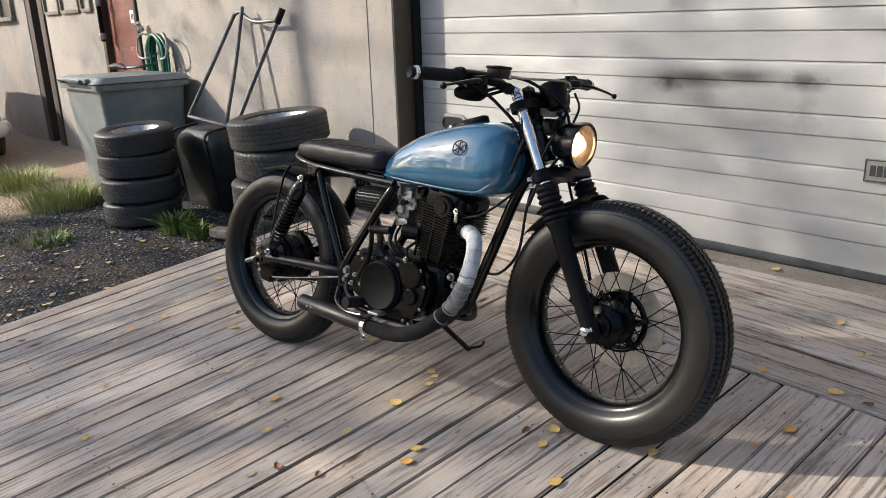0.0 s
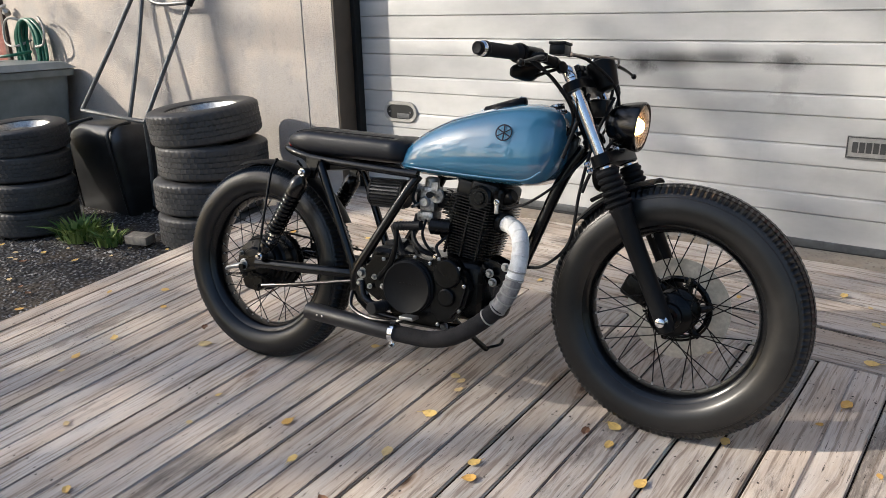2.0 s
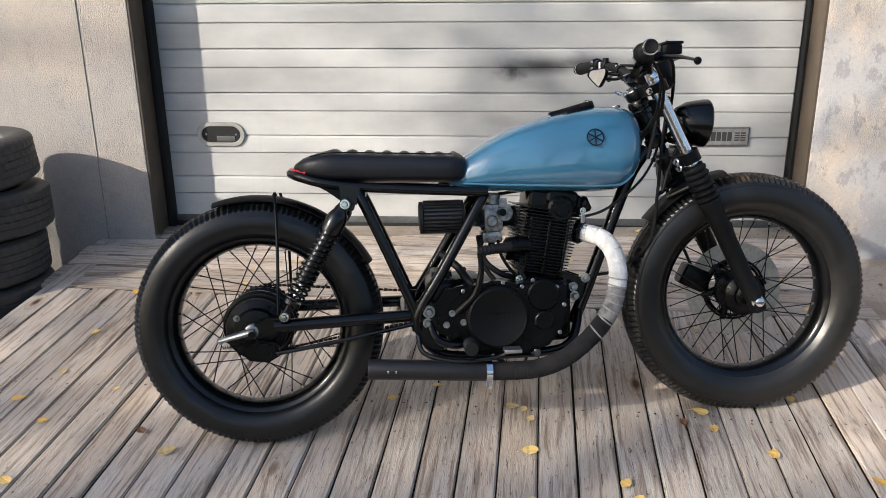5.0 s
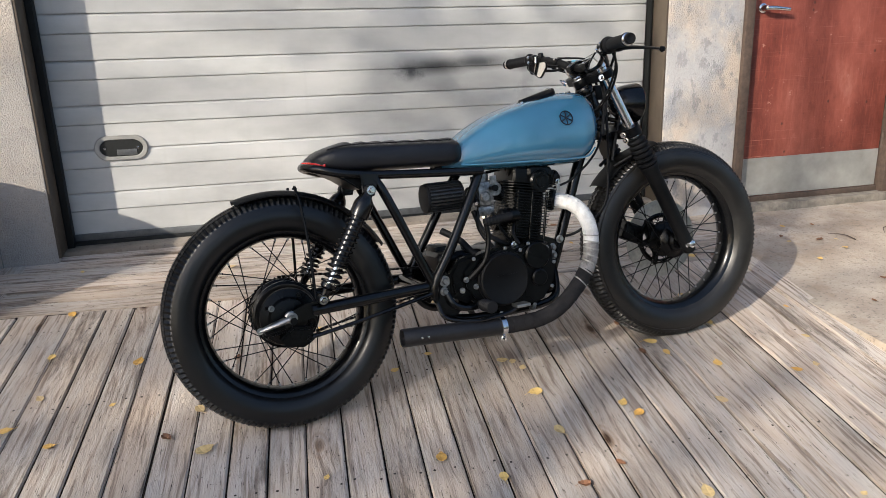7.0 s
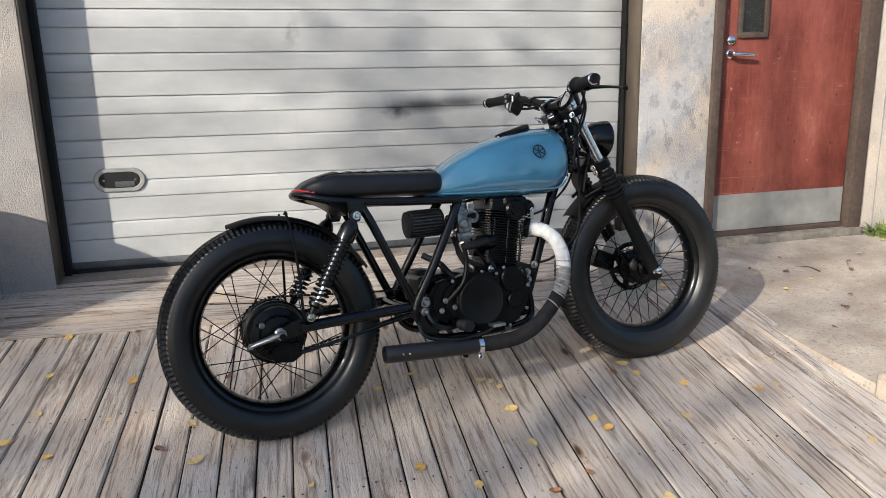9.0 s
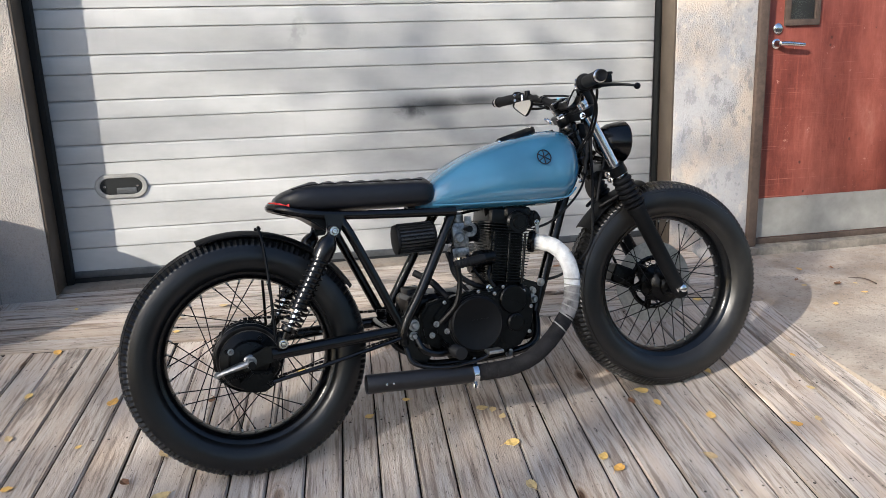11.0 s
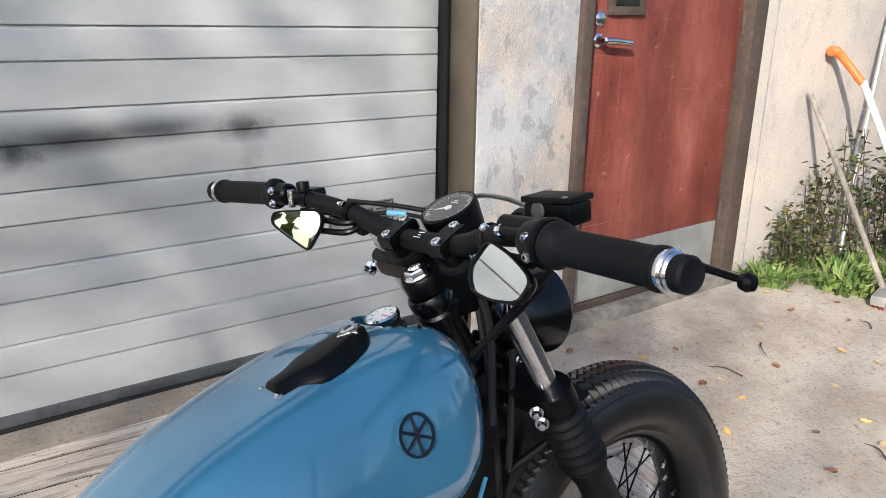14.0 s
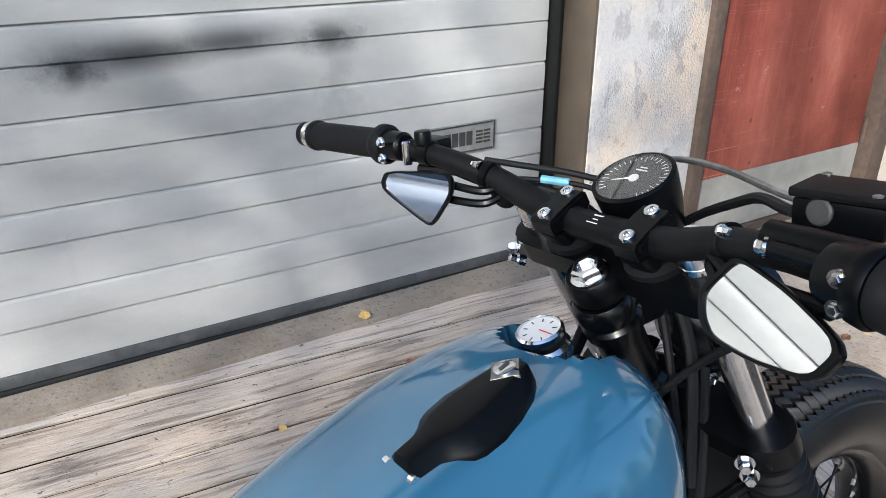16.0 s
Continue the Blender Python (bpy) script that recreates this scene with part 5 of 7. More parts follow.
for s in (-1, 1):
    part("rear_tube", tube([(0.275, s * 0.108, 0.690), (0.31, s * 0.116, 0.62), (0.405, s * 0.112, 0.40), (0.440, s * 0.108, 0.315)], 0.0135, 12, 4), BLACK, fm)
    part("side_tube", tube([(0.615, s * 0.082, 0.670), (0.585, s * 0.098, 0.62), (0.49, s * 0.116, 0.46), (0.432, s * 0.115, 0.365), (0.425, s * 0.112, 0.31)], 0.0145, 12, 4), BLACK, fm)
    part("cradle_tube", tube([(0.885, s * 0.012, 0.325), (0.868, s * 0.05, 0.285), (0.84, s * 0.085, 0.252), (0.78, s * 0.098, 0.236), (0.60, s * 0.10, 0.232), (0.50, s * 0.102, 0.240), (0.452, s * 0.105, 0.27), (0.425, s * 0.108, 0.33)], 0.0125, 12, 4), BLACK, fm)
    part("shock_lug", prism([(0.235, 0.70), (0.29, 0.695), (0.27, 0.635), (0.24, 0.635)], s * 0.108, s * 0.128, 0.004), BLACK, fm)
    pl = part("pivot_plate", prism([(0.405, 0.385), (0.455, 0.40), (0.485, 0.36), (0.478, 0.30), (0.50, 0.265), (0.48, 0.245), (0.44, 0.27), (0.41, 0.32)], s * 0.112, s * 0.122, 0.003), BLACK, fm)
    for x, z, r in ((0.456, 0.362, 0.0115), (0.452, 0.332, 0.009), (0.470, 0.302, 0.007)):
        part("bolt", bolt((x, s * 0.123, z), (0, s, 0), r, 0.014), ALLOY, pl)

# seat
rings = []
prof = [(0.108, 0.732, 0.742, 0.030), (0.118, 0.726, 0.757, 0.062), (0.140, 0.720, 0.772, 0.088), (0.175, 0.712, 0.784, 0.102), (0.22, 0.704, 0.790, 0.108)]
prof += [(0.22 + 0.0083 * i, 0.704 - 0.0002 * i, 0.790 - 0.0004 * i, 0.108) for i in range(1, 38)]
prof += [(0.540, 0.697, 0.777, 0.104), (0.556, 0.699, 0.773, 0.094), (0.566, 0.706, 0.765, 0.080)]
for x, zb, zt, w in prof:
    ring = []
    for k in range(40):
        a = 2 * math.pi * k / 40
        c, s = math.cos(a), math.sin(a)
        y = w * math.copysign(abs(c) ** 0.55, c)
        zc, hz = (zb + zt) / 2, (zt - zb) / 2
        z = zc + hz * math.copysign(abs(s) ** 0.62, s)
        if s > 0 and 0.2 < x < 0.55:
            roll = abs(math.sin(math.pi * (x - 0.2) / 0.046)) ** 0.7
            inner = max(0.0, min(1.0, (0.78 - abs(y) / w) / 0.12))
            z += (0.017 * roll - 0.012) * inner
        ring.append((x, y, z))
    rings.append(ring)
seat = part("seat", loft(rings), LEATHER, moto, "black leather seat with rolled pleats", 60)
for s in (-1, 1):
    part("piping", tube([(0.16, s * 0.076, 0.776), (0.22, s * 0.092, 0.784), (0.35, s * 0.094, 0.780), (0.53, s * 0.090, 0.773)], 0.0018, 6), RUBBER, seat, "fine stitched edge piping")
tl = part("tail_lamp", tube([(0.150, -0.088, 0.733), (0.125, -0.064, 0.739), (0.108, -0.034, 0.742), (0.103, 0, 0.743), (0.108, 0.034, 0.742), (0.125, 0.064, 0.739), (0.150, 0.088, 0.733)], 0.0055, 8), REDLENS, moto, "slim red tail lamp strip under the seat")

# tank
key = [(0.522, 0.690, 0.712, 0.030), (0.530, 0.682, 0.733, 0.056), (0.560, 0.675, 0.762, 0.082), (0.62, 0.671, 0.803, 0.104), (0.70, 0.668, 0.842, 0.121), (0.78, 0.665, 0.866, 0.132), (0.86, 0.662, 0.884, 0.139), (0.92, 0.661, 0.891, 0.141), (0.97, 0.664, 0.892, 0.137), (1.005, 0.680, 0.886, 0.126), (1.028, 0.706, 0.873, 0.108), (1.042, 0.742, 0.855, 0.080), (1.050, 0.785, 0.832, 0.040)]
dense = []
for a, b in zip(key, key[1:]):
    for i in range(12):
        t = i / 12
        dense.append(tuple(p + (q - p) * t for p, q in zip(a, b)))
dense.append(key[-1])
for _ in range(14):
    dense = [dense[0]] + [tuple(0.25 * p + 0.5 * q + 0.25 * r for p, q, r in zip(a, b, c)) for a, b, c in zip(dense, dense[1:], dense[2:])] + [dense[-1]]
rings = []
for x, zb, zt, w in dense:
    ring = []
    for k in range(112):
        a = 2 * math.pi * k / 112
        c, s = math.cos(a), math.sin(a)
        zc = zb + 0.40 * (zt - zb)
        if s >= 0:
            y = w * math.copysign(abs(c) ** 0.66, c)
            z = zc + (zt - zc) * s ** 0.92
        else:
            y = w * math.copysign(abs(c) ** 0.42, c) * (1 - 0.10 * s * s)
            z = zc + (zc - zb) * -(abs(s) ** 0.85)
        # round bay in the nose for the oil gauge, open towards the steering head
        away = math.hypot(min(0.0, x - 1.004), y - 0.002)
        dip = max(0.0, min(1.0, (0.054 - away) / 0.007))
        dip = dip * dip * (3 - 2 * dip)
        if s > 0:
            z -= 0.045 * dip
        ring.append((x, y, z))
    rings.append(ring)
tank = part("fuel_tank", loft(rings), BLUE, moto, "glossy blue-grey teardrop fuel tank", 40)
for s in (-1, 1):
    seam = [(x, s * (0.985 * w), zb + 0.020 + 0.03 * max(0, (x - 0.99)) / 0.06) for x, zb, zt, w in key[2:10]]
    part("seam", tube(seam, 0.0028, 6), BLUE, tank)
# filler cap
cap_o = ((0.797, 0.0175), (0.799, 0.0190), (0.818, 0.0205), (0.828, 0.0260), (0.837, 0.0345), (0.846, 0.0370), (0.864, 0.0370), (0.886, 0.0320), (0.906, 0.0240), (0.918, 0.0150), (0.921, 0.0100))
rings = []
for px, pw in cap_o:
    base = 0.8625 + (px - 0.80) * 0.27 - 0.5 * max(0.0, px - 0.91)
    low = 0.55 if px in (0.797, 0.921) else 1.0
    rings.append([(px, -0.038 + y * pw, base + dz * (low if dz > 0 else 1.0)) for y, dz in ((-1, -0.022), (-1, 0.000), (-0.95, 0.0035), (-0.50, 0.0135), (-0.42, 0.0145), (0.42, 0.0145), (0.50, 0.0135), (0.95, 0.0035), (1, 0.000), (1, -0.022))])
capob = part("filler_cap", loft(rings), SATIN, tank, "black leaf-shaped filler cap", 32)
lock = Vector((0.902, -0.037, 0.9015))
part("lock", lathe([(0.0165, -0.004), (0.0170, 0.0010), (0.0155, 0.0030), (0, 0.0030)], lock, (-0.24, 0, 0.97), 4), ALLOY, capob, "bright square key lock")
part("lock_barrel", lathe([(0.0092, 0.002), (0.0092, 0.0045), (0.0080, 0.0052), (0, 0.0052)], lock, (-0.24, 0, 0.97), 24), CHROME, capob)
part("keyhole", box((0.010, 0.002, 0.002), (0, 0, 0), 0, 1, None, Matrix.Translation(lock + Vector((-0.0012, 0, 0.0055))) @ Matrix.Rotation(radians(-14), 4, "Y")), BARGREY, capob)
for s in (-1, 1):
    part("hinge_pin", lathe([(0.004, -0.003), (0.004, 0.003)], (0.796, -0.038 + s * 0.016, 0.866), (0, 1, 0), 10), CHROME, capob)
# round tank emblem on each side
for s in (-1, 1):
    ec = Vector((0.899, s * 0.1385, 0.806))
    en = Vector((0.06, s, 0.32)).normalized()
    ex = Vector((0, 0, 1)).cross(en).normalized()
    ey = en.cross(ex)
    bm = bmesh.new()
    ring = []
    for i in range(41):
        a = 2 * math.pi * (i % 40) / 40
        d = ex * math.cos(a) + ey * math.sin(a)
        ring.append([ec + d * r + en * h for r, h in ((0.0235, 0.0), (0.0235, 0.002), (0.0205, 0.002), (0.0205, 0.0))])
    bm = loft([[tuple(p) for p in q] for q in ring], caps=False)
    bmesh.ops.remove_doubles(bm, verts=bm.verts, dist=1e-6)
    for k in range(3):
        a = radians(30 + 60 * k)
        d = ex * math.cos(a) + ey * math.sin(a)
        tube([ec - d * 0.0205 + en * 0.0008, ec + d * 0.0205 + en * 0.0008], 0.0017, 6, 0, bm)
    part("emblem", bm, EMBLEM, tank, "round dark navy emblem")

# oil thermometer on the frame spine
gc = Vector((0.995, 0.016, 0.872))
ga = Vector((-0.25, 0, 0.97)).normalized()
og = part("oil_gauge", lathe([(0.016, -0.05), (0.016, -0.012), (0.0240, -0.010), (0.0245, -0.006), (0.0245, 0.002), (0.0225, 0.004), (0.0205, 0.006), (0.0205, 0.012), (0.0225, 0.014), (0.0225, 0.019), (0.020, 0.021), (0.0195, 0.019), (0.0195, 0.010)], gc, ga, 28), CHROME, moto, "small chrome oil temperature gauge")
part("face", lathe([(0.0195, 0.017), (0.0195, 0.0185), (0, 0.0185)], gc, ga, 24), DIALWHITE, og, "white gauge face")
part("seal_band", lathe([(0.0208, 0.005), (0.0214, 0.006), (0.0214, 0.012), (0.0208, 0.013)], gc, ga, 28), RUBBER, og, "black sealing ring")
for i in range(40):
    a = 2 * math.pi * i / 40
    kx, ky, _ = basis(ga)
    d = kx * math.cos(a) + ky * math.sin(a)
    part("knurl", tube([gc + d * 0.0245 - ga * 0.008, gc + d * 0.0245 + ga * 0.001], 0.0011, 4, 0), CHROME, og)
gx, gy, _ = basis(ga)
tk = bmesh.new()
for i in range(9):
    a = radians(40 * i)
    d = gx * math.cos(a) + gy * math.sin(a)
    tube([gc + d * 0.012 + ga * 0.0187, gc + d * 0.016 + ga * 0.0187], 0.0006, 4, 0, tk)
part("marks", tk, BARGREY, og)
part("pointer", tube([gc + ga * 0.0188, gc + gx * 0.012 + ga * 0.0188], 0.0008, 4, 0), REDLENS, og)

# engine
eng = part("engine", box((0.34, 0.20, 0.17), (0.675, 0.0, 0.345), 0.03, 3), ENGINE, moto, "black air-cooled single-cylinder engine")
part("gearbox", box((0.16, 0.17, 0.15), (0.535, 0.0, 0.365), 0.03, 3), ENGINE, eng)
cover = [(0.535, 0.292), (0.508, 0.33), (0.502, 0.385), (0.535, 0.418), (0.585, 0.432), (0.640, 0.440), (0.690, 0.428), (0.735, 0.446), (0.780, 0.436), (0.806, 0.405), (0.824, 0.360), (0.812, 0.310), (0.775, 0.262), (0.715, 0.240), (0.640, 0.236), (0.580, 0.250)]
cv = part("clutch_cover", prism(cover, -0.143, -0.095, 0.010), ENGINE, eng, "black right-hand engine cover")
part("round_cover", lathe([(0.083, -0.005), (0.083, 0.006), (0.079, 0.010), (0.079, 0.018), (0.074, 0.022), (0.071, 0.0205), (0, 0.0195)], (0.634, -0.143, 0.346), (0, -1, 0), 48), MATT, cv, "matt black round clutch cover")
for i in range(6):
    part("bar", box((0.008, 0.001, 0.0025), (0.615 + 0.011 * i, -0.1635, 0.358)), SATIN, cv)
part("filter_cover", lathe([(0.042, -0.004), (0.042, 0.008), (0.038, 0.012), (0, 0.012)], (0.756, -0.142, 0.400), (0, -1, 0), 32), ENGINE, cv)
part("oil_cap", lathe([(0.026, -0.004), (0.026, 0.010), (0.022, 0.013), (0, 0.013)], (0.758, -0.142, 0.332), (0, -1, 0), 28), ENGINE, cv)
for x, z in ((0.545, 0.418), (0.586, 0.428), (0.650, 0.436), (0.700, 0.424), (0.728, 0.440), (0.792, 0.420), (0.812, 0.372), (0.800, 0.298), (0.735, 0.250), (0.620, 0.242), (0.555, 0.275)):
    part("case_screw", lathe([(0.0055, 0), (0.0055, 0.005), (0.0035, 0.006), (0.003, 0.003), (0, 0.003)], (x, -0.144, z), (0, -1, 0), 10), ALLOY, cv)
part("left_cover", lathe([(0.085, 0.0), (0.085, 0.03), (0.07, 0.045), (0, 0.048)], (0.70, 0.098, 0.345), (0, 1, 0), 36), ENGINE, eng)
part("kick_boss", lathe([(0.035, 0), (0.035, 0.02), (0.022, 0.03), (0.016, 0.045), (0, 0.045)], (0.530, -0.095, 0.360), (0, -1, 0), 24), ENGINE, eng)
TILT_C = Matrix.Translation((0.808, 0, 0.63)) @ Matrix.Rotation(radians(10), 4, "Y") @ Matrix.Translation((-0.800, 0, -0.63))
part("barrel", apply(box((0.125, 0.125, 0.20), (0.790, 0, 0.510), 0.03, 3), TILT_C), ENGINE, eng)
finm = box((0.180, 0.190, 0.0028), (0, 0, 0), 0.0, 1)
bmesh.ops.bevel(finm, geom=[e for e in finm.edges if abs(e.verts[0].co.z - e.verts[1].co.z) > 0.001], offset=0.03, segments=3, affect="EDGES")
fin_mesh = bpy.data.meshes.new("cooling_fin")
finm.to_mesh(fin_mesh)
finm.free()
fin_mesh.materials.append(ENGINE)
for i in range(21):
    sx_, sy_ = (0.80 + 0.012 * i, 0.86 + 0.008 * i) if i < 12 else (1.06, 1.02)
    shared("cooling_fin", fin_mesh, eng, TILT_C @ Matrix.Translation((0.790, 0, 0.444 + 0.0086 * i)) @ Matrix.Diagonal((sx_, sy_, 1, 1)))
for sx_ in (-0.05, 0.0, 0.05):
    part("fin_rib", apply(box((0.006, 0.008, 0.15), (0.790 + sx_, -0.088, 0.515), 0.001, 1), TILT_C), ENGINE, eng)
head = part("cylinder_head", apply(box((0.150, 0.150, 0.060), (0.800, 0, 0.635), 0.018, 3), TILT_C), ENGINE, eng)
part("rocker_box", apply(box((0.09, 0.17, 0.05), (0.815, 0, 0.648), 0.020, 3), TILT_C), ENGINE, head)
part("rocker_cap", apply(lathe([(0.036, -0.02), (0.036, 0.006), (0.030, 0.012), (0.020, 0.012), (0.018, 0.018), (0, 0.018)], (0.812, -0.085, 0.622), (0, -1, 0), 28), TILT_C), ENGINE, head)
part("valve_cap", apply(lathe([(0.022, 0.0), (0.022, 0.03), (0.016, 0.036), (0, 0.036)], (0.745, -0.04, 0.640), (-0.4, -0.3, 0.86), 16), TILT_C), ENGINE, head)
part("valve_cap", apply(lathe([(0.022, 0.0), (0.022, 0.03), (0.016, 0.036), (0, 0.036)], (0.868, -0.04, 0.630), (0.8, -0.2, 0.55), 16), TILT_C), ENGINE, head)
part("decompression_lever", apply(box((0.012, 0.006, 0.038), (0, 0, 0), 0.003, 2, None, Matrix.Translation((0.872, -0.098, 0.612)) @ Matrix.Rotation(radians(-8), 4, "Y")), TILT_C), ALLOY, head, "small bright decompression lever")
part("lever_bolt", apply(bolt((0.869, -0.100, 0.626), (0, -1, 0), 0.006), TILT_C), CHROME, head)
for s in (-1, 1):
    part("engine_mount", prism([(0.82, 0.45), (0.90, 0.42), (0.885, 0.36), (0.83, 0.38)], s * 0.035, s * 0.045, 0.003), BLACK, eng)
for x, z, y in ((0.855, 0.405, -0.07), (0.862, 0.378, -0.06), (0.742, 0.238, -0.115), (0.895, 0.425, -0.05)):
    part("mount_bolt", bolt((x, y, z), (0, -1, 0), 0.009, 0.014), ALLOY, eng)
# breather hose and cables round the crankcase
for pts, r in (([(0.60, -0.05, 0.55), (0.61, -0.09, 0.49), (0.65, -0.11, 0.455), (0.69, -0.09, 0.44)], 0.008), ([(0.615, -0.06, 0.56), (0.60, -0.075, 0.51), (0.615, -0.09, 0.465), (0.64, -0.10, 0.43)], 0.0065), ([(0.50, -0.02, 0.50), (0.54, -0.06, 0.47), (0.57, -0.08, 0.43), (0.60, -0.09, 0.41)], 0.011), ([(0.56, -0.03, 0.46), (0.545, -0.08, 0.42), (0.52, -0.11, 0.40)], 0.007), ([(0.72, -0.08, 0.50), (0.70, -0.11, 0.47), (0.715, -0.115, 0.44)], 0.005)):
    part("hose", tube(pts, r, 8), RUBBER, eng)
part("battery_box", box((0.06, 0.09, 0.06), (0.500, 0.02, 0.425), 0.012, 2), ENGINE, moto, "small black electrics box")
part("oil_pipe", tube([(0.70, -0.100, 0.44), (0.672, -0.118, 0.47), (0.652, -0.112, 0.505), (0.648, -0.085, 0.54)], 0.0045, 8), SATIN, eng)
part("banjo_bolt", bolt((0.70, -0.108, 0.438), (0, -1, 0), 0.007, 0.012), CHROME, eng)
part("intake_plug", lathe([(0.022, -0.03), (0.024, 0.0), (0.024, 0.03), (0.016, 0.036), (0, 0.036)], (0.700, -0.085, 0.525), (-1, -0.15, 0), 18), ENGINE, eng)
for x, z in ((0.515, 0.36), (0.500, 0.33), (0.545, 0.335), (0.560, 0.385)):
    part("case_bolt", bolt((x, -0.146, z), (0, -1, 0), 0.006, 0.010), ALLOY, eng)
part("sprocket_cover", prism([(0.475, 0.31), (0.47, 0.38), (0.50, 0.42), (0.55, 0.43), (0.57, 0.38), (0.56, 0.31), (0.52, 0.285)], -0.135, -0.10, 0.008), ENGINE, eng)
part("starter", lathe([(0.026, -0.06), (0.028, -0.05), (0.028, 0.05), (0.02, 0.06)], (0.735, -0.02, 0.505), (1, 0, 0), 20), ENGINE, eng)

# carburettor and filter
cb = part("carburettor", box((0.052, 0.060, 0.075), (0.640, -0.040, 0.600), 0.010, 2), CARB, moto, "dull grey alloy carburettor")
part("throat", lathe([(0.024, -0.05), (0.026, -0.04), (0.026, 0.045), (0.030, 0.06)], (0.645, -0.03, 0.600), (1, 0, 0.0), 20), RUBBER, cb)
part("float_bowl", box((0.055, 0.062, 0.030), (0.636, -0.042, 0.548), 0.008, 2), CARB, cb)
part("top_cap", lathe([(0.022, 0), (0.022, 0.026), (0.014, 0.032), (0, 0.032)], (0.640, -0.040, 0.634), (0, 0, 1), 18), CARB, cb)
part("choke_knob", lathe([(0.006, 0), (0.006, 0.02), (0.010, 0.022), (0.010, 0.030), (0, 0.03)], (0.655, -0.068, 0.616), (0.2, -1, 0), 12), SATIN, cb)
for x, z in ((0.622, 0.56), (0.655, 0.56), (0.62, 0.63), (0.66, 0.63)):
    part("screw", bolt((x, -0.071, z), (0, -1, 0), 0.0035, 0.004), CARB, cb)
part("throttle_wheel", lathe([(0.020, -0.004), (0.022, -0.002), (0.016, 0.0), (0.022, 0.002), (0.020, 0.004)], (0.672, -0.066, 0.612), (0, 1, 0), 20), CARB, cb)
part("idle_screw", tube([(0.610, -0.060, 0.585), (0.598, -0.085, 0.575)], 0.005, 8, 0), CHROME, cb)
part("drain_nut", lathe([(0.010, 0), (0.010, 0.010), (0.007, 0.012), (0, 0.012)], (0.636, -0.042, 0.534), (0, 0, -1), 6), CHROME, cb)
part("fuel_pipe", tube([(0.612, -0.060, 0.57), (0.595, -0.075, 0.60), (0.60, -0.06, 0.655)], 0.005, 8), RUBBER, cb)
part("bracket", box((0.022, 0.004, 0.026), (0.665, -0.073, 0.640), 0.001, 1), CARB, cb)
part("side_cover", lathe([(0.017, 0), (0.017, 0.006), (0.012, 0.010), (0, 0.010)], (0.634, -0.070, 0.592), (0, -1, 0), 18), CARB, cb)
af = part("air_filter", lathe([(0.034, -0.062), (0.043, -0.060), (0.0435, -0.052), (0.0395, -0.050), (0.0395, 0.050), (0.043, 0.052), (0.043, 0.058), (0.030, 0.062)], (0.502, -0.050, 0.606), (1, 0, 0.02), 28), RUBBER, moto, "black pleated pod air filter")
for i in range(26):
    a = 2 * math.pi * i / 26
    part("pleat", box((0.100, 0.0040, 0.008), (0, 0, 0), 0.0, 1, None, Matrix.Translation((0.502, -0.050 + 0.041 * math.cos(a), 0.606 + 0.041 * math.sin(a))) @ Matrix.Rotation(a - math.pi / 2, 4, "X")), BLACKPLASTIC, af)

# exhaust
path = [(0.872, -0.040, 0.552), (0.902, -0.055, 0.549), (0.934, -0.076, 0.536), (0.955, -0.101, 0.506), (0.963, -0.122, 0.464), (0.958, -0.136, 0.415), (0.940, -0.147, 0.360), (0.905, -0.155, 0.310), (0.856, -0.164, 0.266), (0.80, -0.170, 0.230), (0.74, -0.172, 0.211), (0.68, -0.172, 0.207), (0.61, -0.170, 0.208)]
ln = spline(path, 8)


def along(i0, i1, r, wob=0.0, ridge=10):
    pts = ln[i0:i1 + 1]
    return tube([tuple(p) for p in pts], [r + (wob if i % 2 else 0) for i in range(len(pts))], 18, 0)


ex = part("exhaust", along(0, len(ln) - 1, 0.0205), SATIN, moto, "heat-wrapped exhaust pipe, white near the engine and charred below")
part("flange", lathe([(0.033, 0), (0.035, 0.004), (0.035, 0.014), (0.030, 0.020)], (0.872, -0.04, 0.556), (0.8, -0.55, -0.2), 20), ENGINE, ex)
i = 1
while i < len(ln) - 1:
    j = min(i + (6 if i < 36 else 4), len(ln) - 1)
    mat = WRAPW if i < 38 else (WRAPM if i < 52 else WRAPD)
    pts = [tuple(p) for p in ln[i:j + 1]]
    if j > i:
        part("wrap_turn", tube(pts, [0.0236 + 0.0011 * q / (len(pts) - 1) for q in range(len(pts))], 24, 0), mat, ex)
    i = j
for i in (37, 40, 43, 46, 49, 53, 58):
    d = (ln[i + 1] - ln[i - 1]).normalized()
    part("steel_tie", lathe([(0.0245, -0.0022), (0.0262, -0.0018), (0.0262, 0.0018), (0.0245, 0.0022)], ln[i], (d + Vector((0.0, 0.25, 0.1))).normalized(), 24), ZINC, ex, "thin bright steel tie")
part("muffler", lathe([(0.0225, 0.0), (0.0255, 0.004), (0.0265, 0.05), (0.0265, 0.318), (0.0255, 0.320), (0.0225, 0.318), (0.0225, 0.20), (0, 0.20)], (0.612, -0.170, 0.208), (-0.998, 0.005, 0.062), 32), PIPEGREY, ex, "plain matt black muffler tube")
cl = part("clamp", lathe([(0.027, -0.009), (0.0305, -0.008), (0.0305, 0.008), (0.027, 0.009)], (0.605, -0.170, 0.208), (1, 0, -0.03), 28), CHROME, ex, "bright pipe clamp")
part("clamp_bolt", bolt((0.605, -0.178, 0.174), (0, -1, -0.2), 0.007, 0.016), CHROME, cl)
